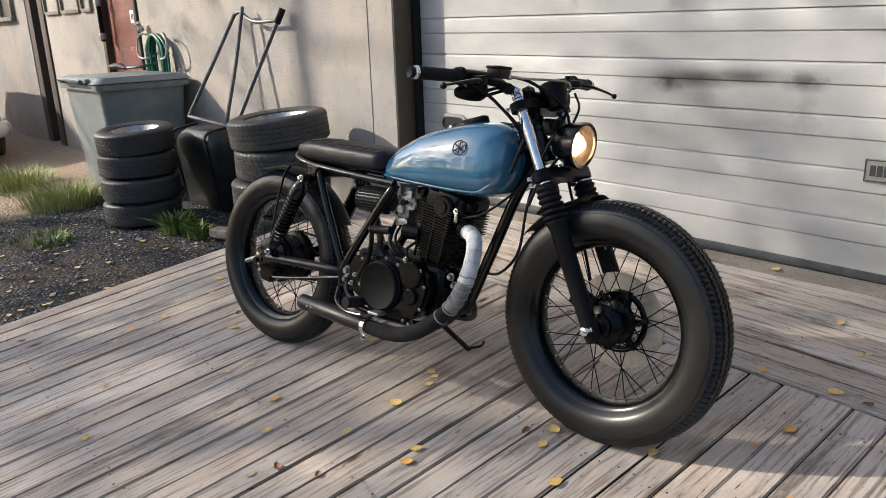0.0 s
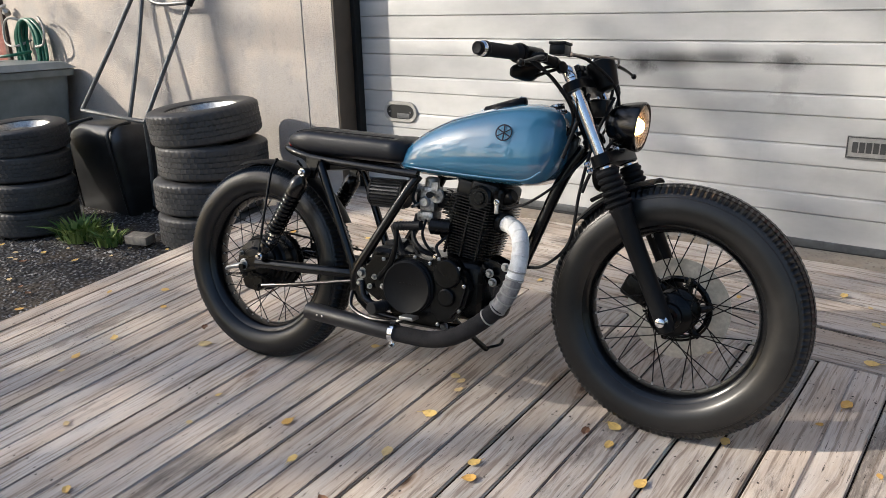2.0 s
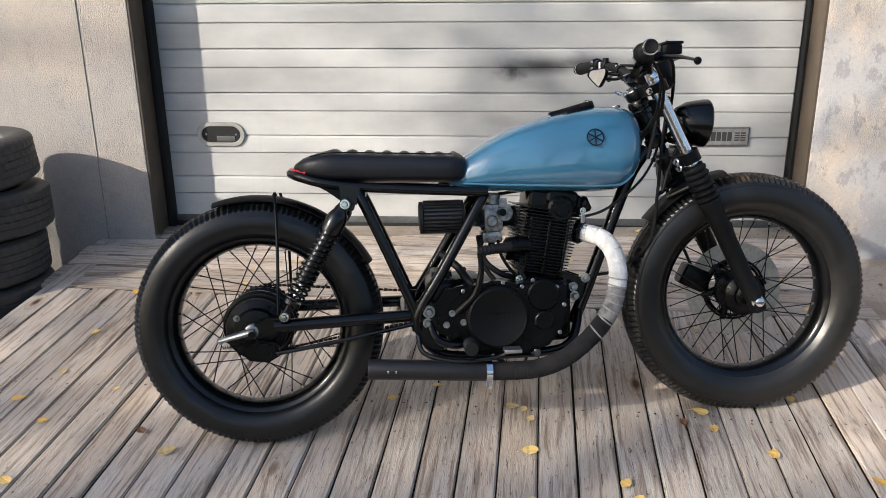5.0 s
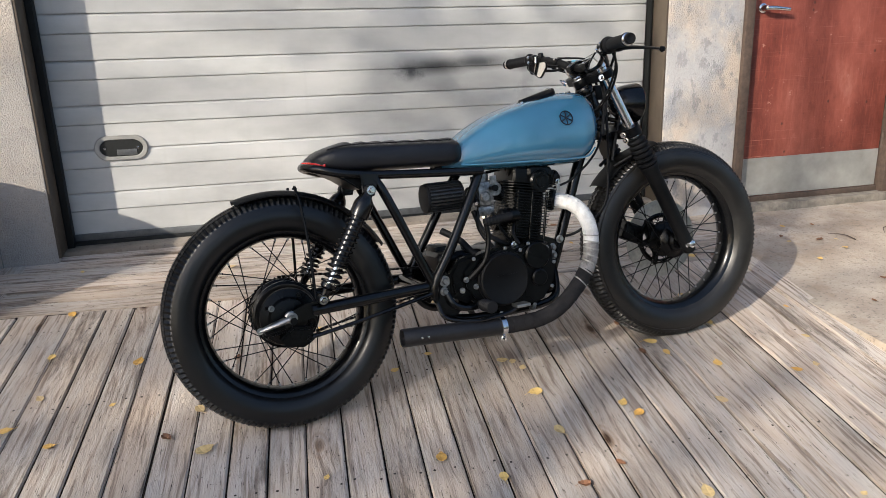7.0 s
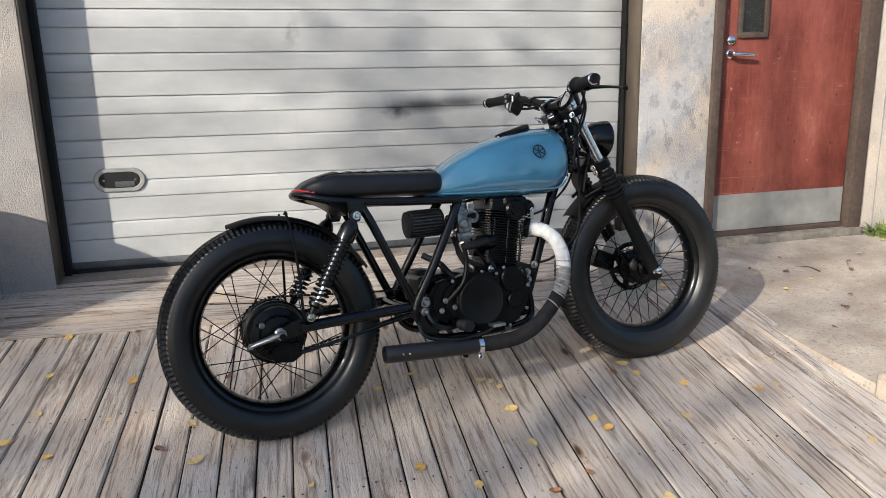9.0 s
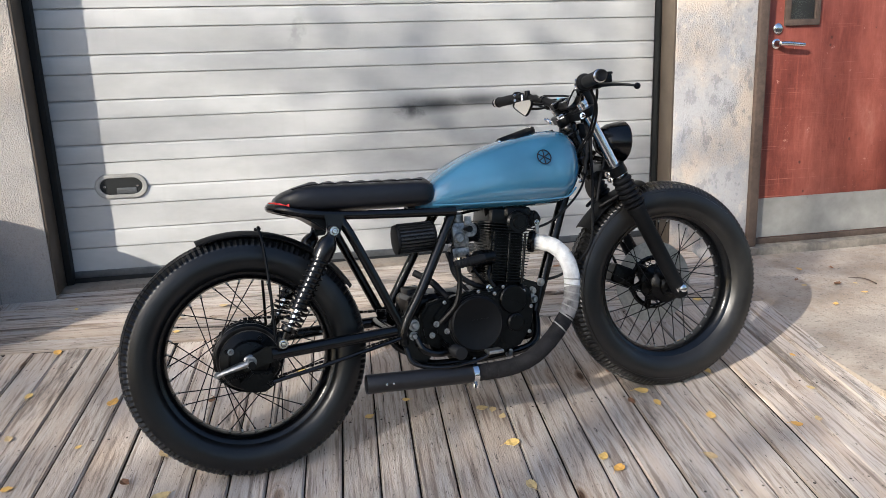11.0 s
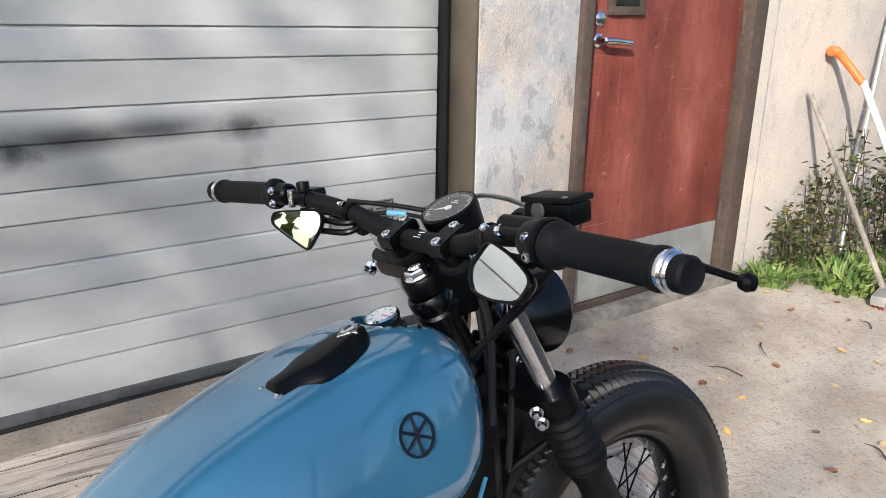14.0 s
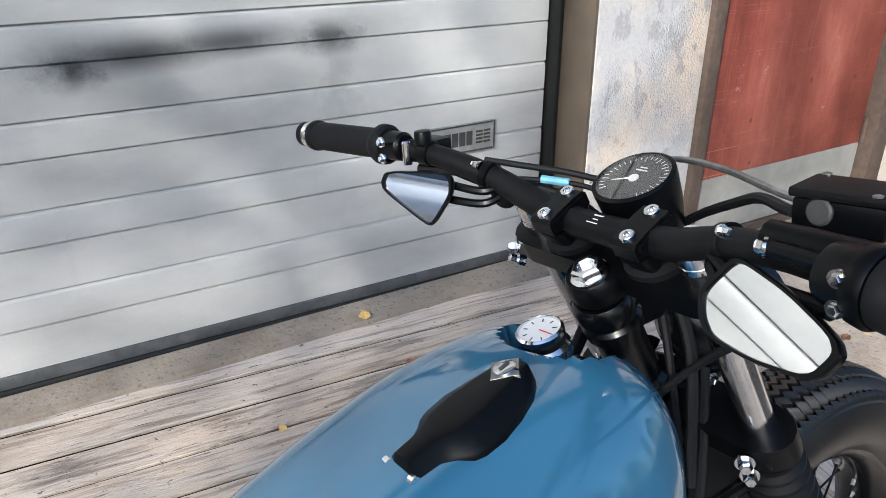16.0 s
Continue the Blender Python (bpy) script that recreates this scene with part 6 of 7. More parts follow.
for dx in (0.0, 0.020):
    part("rivet", lathe([(0.004, 0), (0.003, 0.002), (0, 0.0025)], (0.344 + dx, -0.1945, 0.225 - dx * 0.06), (0, -1, 0), 10), CHROME, ex)

# pedals and pegs
pg = part("foot_peg", tube([(0.565, -0.115, 0.276), (0.560, -0.150, 0.279), (0.556, -0.225, 0.283)], [0.012, 0.016, 0.0165], 12, 3), RUBBER, moto, "ribbed rubber foot peg")
for i in range(6):
    part("rib", lathe([(0.0165, -0.003), (0.0190, 0), (0.0165, 0.003)], (0.5595 - 0.0007 * i, -0.160 - 0.012 * i, 0.2795 + 0.0006 * i), (0, -1, 0), 14), RUBBER, pg)
part("peg_hanger", tube([(0.455, -0.120, 0.335), (0.475, -0.135, 0.290), (0.52, -0.135, 0.272), (0.565, -0.125, 0.276)], 0.010, 10), BLACK, moto)
bk = part("brake_pedal", tube([(0.425, -0.125, 0.300), (0.440, -0.150, 0.258), (0.52, -0.178, 0.240), (0.62, -0.185, 0.248), (0.655, -0.19, 0.262)], 0.0065, 10), BLACK, moto, "black rear brake pedal")
part("pad", box((0.045, 0.04, 0.010), (0.665, -0.192, 0.268), 0.003, 2), ALLOY, bk)
ks = part("kick_start", tube([(0.530, -0.140, 0.360), (0.575, -0.158, 0.410), (0.592, -0.160, 0.470), (0.590, -0.158, 0.520)], [0.011, 0.009, 0.008, 0.008], 10), SATIN, moto, "black kick start lever")
kp = part("kick_pedal", tube([(0.585, -0.158, 0.522), (0.672, -0.160, 0.532)], 0.0125, 14, 0), RUBBER, ks, "ribbed rubber kick pedal")
for i in range(8):
    part("rib", lathe([(0.0125, -0.003), (0.0142, 0), (0.0125, 0.003)], (0.594 + 0.010 * i, -0.158, 0.523 + 0.0011 * i), (1, 0, 0.11), 14), RUBBER, kp)
ss = part("side_stand", tube([(0.60, 0.105, 0.250), (0.66, 0.16, 0.175), (0.735, 0.238, 0.082)], [0.011, 0.010, 0.009], 10), BLACK, moto, "black side stand, folded out")
part("foot", box((0.045, 0.03, 0.008), (0.742, 0.246, 0.074), 0.002, 2, None, None), BLACK, ss)
part("prong", tube([(0.735, 0.235, 0.090), (0.775, 0.250, 0.105), (0.785, 0.252, 0.125)], 0.005, 8), BLACK, ss)

# cables and hoses
cables = (
    ("clutch_cable", [(1.055, 0.215, 0.990), (1.13, 0.12, 0.93), (1.12, 0.01, 0.80), (1.06, -0.06, 0.70), (0.96, -0.08, 0.62), (0.885, -0.085, 0.595)], 0.0038),
    ("throttle_cable", [(1.02, -0.26, 0.995), (1.06, -0.20, 0.95), (1.08, -0.10, 0.87), (1.04, -0.05, 0.80), (0.92, -0.04, 0.70), (0.66, -0.04, 0.66)], 0.0038),
    ("throttle_cable", [(1.02, -0.25, 1.000), (1.07, -0.19, 0.94), (1.09, -0.09, 0.86), (1.04, -0.04, 0.79), (0.92, -0.03, 0.70), (0.66, -0.03, 0.66)], 0.0038),
    ("brake_hose", [(1.06, -0.18, 1.02), (1.12, -0.10, 1.00), (1.16, 0.02, 0.92), (1.15, 0.06, 0.75), (1.20, 0.10, 0.55), (1.25, 0.09, 0.42)], 0.0045),
    ("speedometer_cable", [(1.15, 0.02, 0.915), (1.12, -0.03, 0.80), (1.10, -0.06, 0.66), (1.08, -0.06, 0.52), (1.00, -0.03, 0.44), (0.93, -0.01, 0.42)], 0.0045),
    ("wiring_loom", [(1.16, 0.03, 0.87), (1.10, 0.05, 0.86), (1.06, 0.05, 0.82), (1.00, 0.04, 0.80)], 0.007),
    ("wiring_loom", [(1.02, 0.24, 1.00), (1.07, 0.15, 0.99), (1.12, 0.08, 0.96), (1.13, 0.04, 0.90), (1.08, 0.03, 0.80)], 0.0045),
    ("braided_hose", [(1.12, 0.075, 0.985), (1.145, 0.045, 1.004), (1.158, 0.0, 1.014), (1.150, -0.06, 1.014), (1.12, -0.13, 1.012), (1.095, -0.185, 1.014)], 0.0032),
    ("wiring_loom", [(1.046, 0.150, 1.016), (1.062, 0.115, 1.012), (1.085, 0.075, 1.006), (1.105, 0.045, 0.998)], 0.0034),
    ("wiring_loom", [(1.050, 0.135, 0.998), (1.070, 0.095, 0.998), (1.090, 0.060, 0.994), (1.108, 0.035, 0.984)], 0.0028),
    ("wiring_loom", [(1.06, -0.10, 0.75), (1.09, -0.075, 0.86), (1.10, -0.04, 0.92)], 0.0055),
    ("wiring_loom", [(1.17, -0.03, 0.80), (1.13, -0.06, 0.72), (1.11, -0.07, 0.66)], 0.005),
)
for nm, pts, r in cables:
    steered(nm, tube(pts, r, 8, 7), ALLOY if nm == "braided_hose" else RUBBER, moto, "braided steel hose" if nm == "braided_hose" else "black control cable")
steered("crimp_sleeve", tube([(1.071, 0.093, 0.999), (1.085, 0.068, 0.996)], 0.0042, 8, 0), WIRE, moto, "pale blue crimp sleeve")
steered("steering_lock", lathe([(0.018, -0.02), (0.02, 0.02), (0.014, 0.03), (0, 0.03)], (1.105, 0.06, 0.875), (0.7, 0.2, 0.6), 16), SATIN, moto)
steered("indicator_box", box((0.05, 0.06, 0.05), (1.115, 0.02, 0.885), 0.01, 2), SATIN, moto)
steered("horn", lathe([(0.035, -0.012), (0.040, -0.004), (0.040, 0.006), (0.025, 0.012), (0, 0.012)], (1.135, 0.0, 0.70), (1, 0, 0.2), 24), SATIN, moto)


# ---- things along the wall ----
def car_tyre(m, alloy, group):
    """A used car tyre lying flat, with tread blocks and, on some, a steel rim."""
    n = 150
    R, ri, h = 0.295, 0.19, 0.185
    half = []
    for r, z in ((ri, 0.35), (ri + 0.004, 0.43), (ri + 0.03, 0.485), (ri + 0.065, 0.50), (R - 0.018, 0.455), (R - 0.004, 0.40)):
        half.append((r, z * h))
    tread = []
    for zc in (0.30, 0.15, 0.0, -0.15, -0.30):
        tread += [(R, (zc + 0.055) * h, 1), (R, (zc - 0.055) * h, 1), (R - 0.007, (zc - 0.062) * h, 0), (R - 0.007, (zc - 0.088) * h, 0)]
    prof = [(r, z, 0) for r, z in half] + tread[:-2] + [(r, -z, 0) for r, z in half[::-1]]
    rings = []
    for i in range(n + 1):
        a = 2 * math.pi * (i % n) / n
        row = []
        for r, z, t in prof:
            rr = r - (0.0070 if t and (i + int(40 * (z + 1))) % 3 == 0 else 0.0)
            row.append((rr * math.cos(a), rr * math.sin(a), z))
        rings.append(row)
    bm = loft(rings, caps=False)
    bmesh.ops.remove_doubles(bm, verts=bm.verts, dist=1e-6)
    t = thing("car_tyre", "used black car tyre with alloy wheel, stacked flat" if alloy else "used black car tyre lying flat in a stack", "tyre", m, group)
    part("rubber", bm, OLD_TYRE, t)
    rim = part("rim", lathe([(0.192, -0.07), (0.186, -0.06), (0.178, 0.0), (0.186, 0.062), (0.195, 0.072), (0.188, 0.070), (0.174, 0.045), (0.165, 0.03), (0.070, 0.046), (0.055, 0.055), (0.03, 0.052), (0, 0.050)], (0, 0, 0), (0, 0, 1), 40, caps=False), ALLOY if alloy else SATIN, t, "dull silver wheel" if alloy else "dark steel rim")
    if alloy:
        for i in range(6):
            a = 2 * math.pi * i / 6
            # black discs on the solid rim stand for the shade inside its openings
            part("vent", lathe([(0.024, 0.0), (0.024, 0.003), (0, 0.003)], (0.118 * math.cos(a), 0.118 * math.sin(a), 0.0385), (0.05 * math.cos(a), 0.05 * math.sin(a), 1), 14), DARKBAND, rim)
    return t


def stack(x, y, z, tilt, group, seed, top_alloy, k=1.0):
    rnd = random.Random(seed)
    for i in range(4):
        car_tyre(pose(x + rnd.uniform(-0.02, 0.02), y + rnd.uniform(-0.015, 0.015), z + (0.093 + i * 0.188) * k, tilt[0] * (i == 3), tilt[1] * (i == 3), rnd.uniform(0, 180)) @ Matrix.Diagonal((k, k, k, 1)), i == 3 and top_alloy, group)


stack(-5.25, 2.01, -0.11, (2, -4), "tyres stacked by the bin", 3, True, 0.88)
stack(-3.93, 2.37, -0.06, (1, -5), "tyres stacked by the garage", 4, True)

# wheeled bin
wb = thing("waste_bin", "large grey-green plastic waste bin with closed lid", "bin", pose(-6.30, 2.40, -0.10))


def taper(w0, d0, w1, d1, z0, z1, r, n=6, steps=5):
    rings = []
    for k in range(steps + 1):
        t = k / steps
        w, d, z = w0 + (w1 - w0) * t, d0 + (d1 - d0) * t, z0 + (z1 - z0) * t
        ring = []
        for cx, cy, a0 in ((1, 1, 0), (-1, 1, 90), (-1, -1, 180), (1, -1, 270)):
            for i in range(n + 1):
                a = radians(a0 + 90 * i / n)
                ring.append((cx * (w / 2 - r) + r * math.cos(a), cy * (d / 2 - r) + r * math.sin(a), z))
        rings.append(ring)
    return loft(rings)


part("body", taper(0.66, 0.56, 0.80, 0.68, 0.03, 0.90, 0.05), BINGREY, wb)
part("rim", taper(0.86, 0.74, 0.87, 0.75, 0.86, 0.905, 0.05), BINGREY, wb)
lid = part("lid", taper(0.90, 0.78, 0.80, 0.66, 0.912, 0.955, 0.05), BINGREY, wb, "flat grey lid")
part("handle", tube([(-0.2, -0.40, 0.92), (-0.2, -0.43, 0.94), (0.2, -0.43, 0.94), (0.2, -0.40, 0.92)], 0.014, 8, 3), BINGREY, lid)
for sx in (-0.26, 0.26):
    part("wheel", lathe([(0.09, -0.02), (0.10, 0), (0.09, 0.02)], (sx, 0.26, 0.095), (1, 0, 0), 20), RUBBER, wb)
    part("lid_hinge", box((0.08, 0.04, 0.03), (sx, -0.385, 0.935), 0.008, 2), BINGREY, wb)

# upended wheelbarrow
brw = thing("wheelbarrow", "black plastic wheelbarrow stood upright against the wall", "wheelbarrow", pose(-4.98, 2.45, -0.11))
rings = []
for t in (0.0, 0.12, 0.3, 0.5, 0.7, 0.82, 0.90, 0.955, 0.985, 1.0):
    shrink = 0.075 * max(0.0, (t - 0.80) / 0.20) ** 2.2
    xa, xb = -0.54 + 0.20 * t + shrink, 0.09 + 0.13 * t - shrink
    ya, yb = 0.0 - 0.14 * t + shrink, 0.20
    ring = []
    for cx, cy, a0 in ((xb, yb, 0), (xa, yb, 90), (xa, ya, 180), (xb, ya, 270)):
        r = 0.055
        ox, oy = cx + (-r if cx == xb else r), cy + (-r if cy == yb else r)
        for i in range(6):
            a = radians(a0 + 90 * i / 5)
            ring.append((ox + r * math.cos(a), oy + r * math.sin(a), 0.012 + 0.605 * t))
    rings.append(ring)
tub = part("tub", loft(rings), BLACKPLASTIC, brw, "scuffed black plastic tub", 50)
part("moulded_rib", tube([(0.045, 0.0, 0.02), (0.10, -0.07, 0.30), (0.14, -0.125, 0.52), (0.13, -0.10, 0.60), (0.12, 0.05, 0.63)], 0.010, 8), BLACKPLASTIC, tub)
part("moulded_rib", tube([(-0.50, 0.0, 0.02), (-0.43, -0.07, 0.30), (-0.37, -0.125, 0.52), (-0.34, -0.10, 0.60), (-0.30, 0.05, 0.63)], 0.010, 8), BLACKPLASTIC, tub)
frame_w = part("tube_frame", tube([(-0.32, 0.0, 0.685), (0.0, 0.0, 0.668), (0.36, 0.0, 0.65)], 0.013, 10, 3), GREYTUBE, brw, "grey steel tube frame")
part("handle_tube", tube([(-0.32, 0.0, 0.685), (-0.17, 0.14, 1.02), (-0.03, 0.28, 1.36), (0.0, 0.285, 1.385)], 0.0135, 10, 3), GREYTUBE, frame_w)
part("handle_tube", tube([(0.36, 0.0, 0.65), (0.45, 0.15, 1.0), (0.545, 0.30, 1.35)], 0.0135, 10, 3), GREYTUBE, frame_w)
part("handle_tube", tube([(0.07, 0.08, 0.63), (0.085, 0.20, 1.05), (0.095, 0.29, 1.43)], 0.0135, 10, 3), GREYTUBE, frame_w)
part("grip", tube([(0.53, 0.285, 1.31), (0.56, 0.32, 1.40)], 0.022, 12, 0), RUBBER, frame_w, "black rubber grip")
part("cross_tube", tube([(0.0, 0.285, 1.385), (0.07, 0.29, 1.395), (0.16, 0.295, 1.345), (0.28, 0.30, 1.325), (0.53, 0.30, 1.33)], 0.0125, 10, 4), GREYTUBE, frame_w)
part("leg", tube([(0.36, 0.0, 0.65), (0.31, 0.03, 0.40), (0.25, 0.06, 0.10)], 0.012, 10, 3), GREYTUBE, frame_w)
part("tray_edge", box((0.72, 0.14, 0.010), (-0.20, -0.05, 0.010), 0.004, 2), GREYTUBE, brw, "flat grey sheet lip on the ground")
tagged(link("wood_block", box((0.14, 0.09, 0.05), (0, 0, 0), 0.006, 2), GREYWOOD), "small grey offcut of timber on the gravel", "timber").matrix_basis = pose(-4.32, 2.12, -0.06, 3, 2, 20)

# garden hose on a wall rack
hs = thing("garden_hose", "green garden hose coiled on a wall rack", "hose", pose(-6.37, 2.81, 1.02))
rnd = random.Random(8)
for i in range(12):
    w, h = rnd.uniform(0.09, 0.20), rnd.uniform(0.16, 0.26)
    y = -0.045 - 0.016 * (i % 4)
    lean = rnd.uniform(-0.03, 0.03)
    part("coil", tube([(-w + lean, y, -h), (-w * 1.02, y, 0), (-w * 0.6, y, 0.10), (0, y, 0.13), (w * 0.6, y, 0.10), (w * 1.02, y, 0), (w + lean, y - 0.01, -h), (lean, y - 0.01, -h - 0.06), (-w + lean, y, -h)], 0.011, 8, 5), HOSE, hs)
for s in (-1, 1):
    part("rack", tube([(s * 0.10, -0.01, -0.02), (s * 0.14, -0.11, -0.06), (s * 0.27, -0.12, -0.04), (s * 0.29, -0.11, 0.07), (s * 0.22, -0.10, 0.14), (s * 0.13, -0.04, 0.12)], 0.0085, 8, 4), ZINC, hs)
part("tap", lathe([(0.02, 0.0), (0.03, 0.03), (0.018, 0.06), (0.03, 0.08), (0, 0.09)], (-0.34, -0.03, 0.16), (0, -0.5, 1), 12), ALLOY, hs)
part("nozzle", tube([(-0.40, -0.32, -0.125), (-0.28, -0.30, -0.115), (-0.16, -0.29, -0.13)], [0.026, 0.03, 0.014], 10), DARKBAND, hs, "dark spray nozzle")
part("nozzle_hose", tube([(-0.17, -0.29, -0.13), (-0.02, -0.22, -0.12), (0.0, -0.08, -0.10)], 0.011, 8), HOSE, hs)

# broom, snow shovel and pole against the east wall
br = thing("broom", "wooden-handled broom leaning on the wall", "broom")
part("handle", tube([(1.385, 2.785, 0.90), (1.345, 2.30, 0.115)], 0.0125, 10, 0), GREYWOOD, br)
part("head", box((0.26, 0.06, 0.045), (0, 0, 0), 0.008, 2, None, pose(1.345, 2.29, 0.105, 0, 0, 12)), ZINC, br)
bm = None
rnd = random.Random(2)
for i in range(60):
    x, y = rnd.uniform(-0.12, 0.12), rnd.uniform(-0.022, 0.022)
    bm = tube([(x, y, -0.01), (x * 1.06, y * 1.4, -0.075)], 0.003, 4, 0, bm)
tagged(part("bristles", apply(bm, pose(1.345, 2.29, 0.10, 0, 0, 12)), REDPLASTIC, br, "worn red bristles"), kind="stuff")
sv = thing("snow_shovel", "white snow shovel with orange grip leaning on the wall", "shovel")
part("shaft", tube([(1.585, 2.66, 0.95), (1.675, 2.48, 0.55), (1.80, 2.36, 0.25)], 0.0155, 12, 3), WHITE, sv)
part("grip", tube([(1.480, 2.775, 1.075), (1.515, 2.765, 1.075), (1.548, 2.735, 1.035), (1.585, 2.66, 0.94)], [0.019, 0.021, 0.018, 0.0175], 14, 5), ORANGE, sv, "ribbed orange plastic grip")
for i in range(5):
    part("grip_rib", lathe([(0.0205, -0.002), (0.0225, 0), (0.0205, 0.002)], (1.484 + 0.008 * i, 2.774 - 0.002 * i, 1.0755), (1, -0.2, 0.02), 14), ORANGE, sv)
rings = []
for k, (t, w) in enumerate(((0, 0.04), (0.04, 0.10), (0.09, 0.15), (0.18, 0.17), (0.27, 0.175))):
    x, y, z = 1.81 + t * 0.40, 2.355 - t * 0.42, 0.25 - t * 0.85
    row = [(x + u * w, y + 0.05 * u * u * w / 0.2, z) for u in (-1, -0.5, 0, 0.5, 1)]
    row += [(p[0], p[1] - 0.006, p[2]) for p in row[::-1]]
    rings.append(row)
part("blade", loft(rings), WHITE, sv, "scuffed white plastic blade")
tagged(link("pole", tube([(1.99, 2.785, 1.25), (1.80, 2.72, 0.55), (1.66, 2.66, 0.02)], 0.012, 10, 0), ZINC), "thin grey metal pole leaning on the wall", "pole")


# parked car at the far end of the yard
def parked_car(m):
    e = thing("parked_car", "pale cream hatchback car parked along the wall", "car", m)

    def hull(stations, n=28, power=0.42):
        rings = []
        for x, zb, zt, w in stations:
            ring = []
            for k in range(n):
                a = 2 * math.pi * k / n
                c, q = math.cos(a), math.sin(a)
                ring.append((x, w * math.copysign(abs(c) ** power, c), (zb + zt) / 2 + (zt - zb) / 2 * math.copysign(abs(q) ** power, q)))
            rings.append(ring)
        return loft(rings)

    part("body", hull([(-2.05, 0.40, 0.72, 0.60), (-2.00, 0.30, 0.86, 0.74), (-1.8, 0.24, 0.92, 0.82), (-0.6, 0.20, 0.95, 0.85), (0.7, 0.20, 0.93, 0.85), (1.5, 0.22, 0.84, 0.83), (1.85, 0.24, 0.74, 0.78), (2.02, 0.28, 0.66, 0.68), (2.08, 0.36, 0.58, 0.54)]), CARWHITE, e)
    part("cabin", hull([(-1.95, 0.86, 0.90, 0.60), (-1.7, 0.86, 1.28, 0.64), (-1.1, 0.86, 1.42, 0.66), (0.0, 0.86, 1.42, 0.66), (0.5, 0.86, 1.24, 0.66), (1.05, 0.86, 0.92, 0.66)]), CARWHITE, e)
    glass_bits = (("windscreen", (0.02, 1.10, 0.55), (0.78, 0, 1.10), 55), ("rear_window", (0.02, 1.0, 0.34), (-1.86, 0, 1.12), -28))
    for nm, size, c, tilt in glass_bits:
        part(nm, box(size, (0, 0, 0), 0.004, 1, None, Matrix.Translation(c) @ Matrix.Rotation(radians(-tilt), 4, "Y")), BLACKPLASTIC, e, "dark car glass")
    for sgn_ in (-1, 1):
        for x, w in ((-1.15, 0.80), (-0.1, 0.95)):
            part("side_window", box((w, 0.02, 0.30), (x, sgn_ * 0.662, 1.14), 0.006, 1), BLACKPLASTIC, e, "dark car glass")
        part("headlight", lathe([(0.0, 0.03), (0.08, 0.02), (0.10, 0.0), (0.10, -0.03)], (1.98, sgn_ * 0.50, 0.60), (0.9, sgn_ * 0.3, 0.2), 18), GLASS, e)
        for x in (-1.25, 1.28):
            wh = part("wheel", lathe([(0.19, -0.08), (0.27, -0.09), (0.30, -0.05), (0.30, 0.05), (0.27, 0.09), (0.19, 0.08)], (x, sgn_ * 0.76, 0.30), (0, 1, 0), 28), OLD_TYRE, e)
            part("rim", lathe([(0.19, -0.07), (0.17, 0.0), (0.06, 0.03), (0.0, 0.03)], (x, sgn_ * 0.80, 0.30), (0, sgn_, 0), 24), ALLOY, wh)
    part("bumper", tube([(1.80, -0.80, 0.40), (2.06, -0.62, 0.40), (2.13, 0.0, 0.40), (2.06, 0.62, 0.40), (1.80, 0.80, 0.40)], 0.085, 12), CARWHITE, e, "pale plastic bumper")


parked_car(pose(-11.05, 1.36, -0.17))


# ---- plants ----
def weed(x, y, z, r, h, n, seed, material, name, label, broad=0.3):
    """A clump of curved blades and small leaves."""
    rnd = random.Random(seed)
    verts, faces = [], []
    for _ in range(n):
        a, d = rnd.uniform(0, 6.28), r * math.sqrt(rnd.random())
        px, py = x + d * math.cos(a) * 0.6, y + d * math.sin(a) * 0.6
        hh = h * rnd.uniform(0.35, 1.0)
        lean = Vector((math.cos(a) + rnd.gauss(0, 0.5), math.sin(a) + rnd.gauss(0, 0.5), 0)) * rnd.uniform(0.1, 1.0) * hh
        side = Vector((-math.sin(a + rnd.uniform(-1, 1)), math.cos(a), 0)).normalized() * rnd.uniform(0.0012, 0.003) * (1 + 7 * broad * rnd.random())
        b = Vector((px, py, z))
        m1 = b + lean * 0.35 + Vector((0, 0, hh * 0.6))
        tip = b + lean + Vector((0, 0, hh * rnd.uniform(0.75, 1.0)))
        k = len(verts)
        verts += [b - side, b + side, m1 + side * 1.3, m1 - side * 1.3, tip]
        faces += [(k, k + 1, k + 2, k + 3), (k + 3, k + 2, k + 4)]
    me = bpy.data.meshes.new(name)
    me.from_pydata([tuple(v) for v in verts], [], faces)
    me.materials.append(material)
    return tagged(new(name, me), label, "weed", kind="stuff")


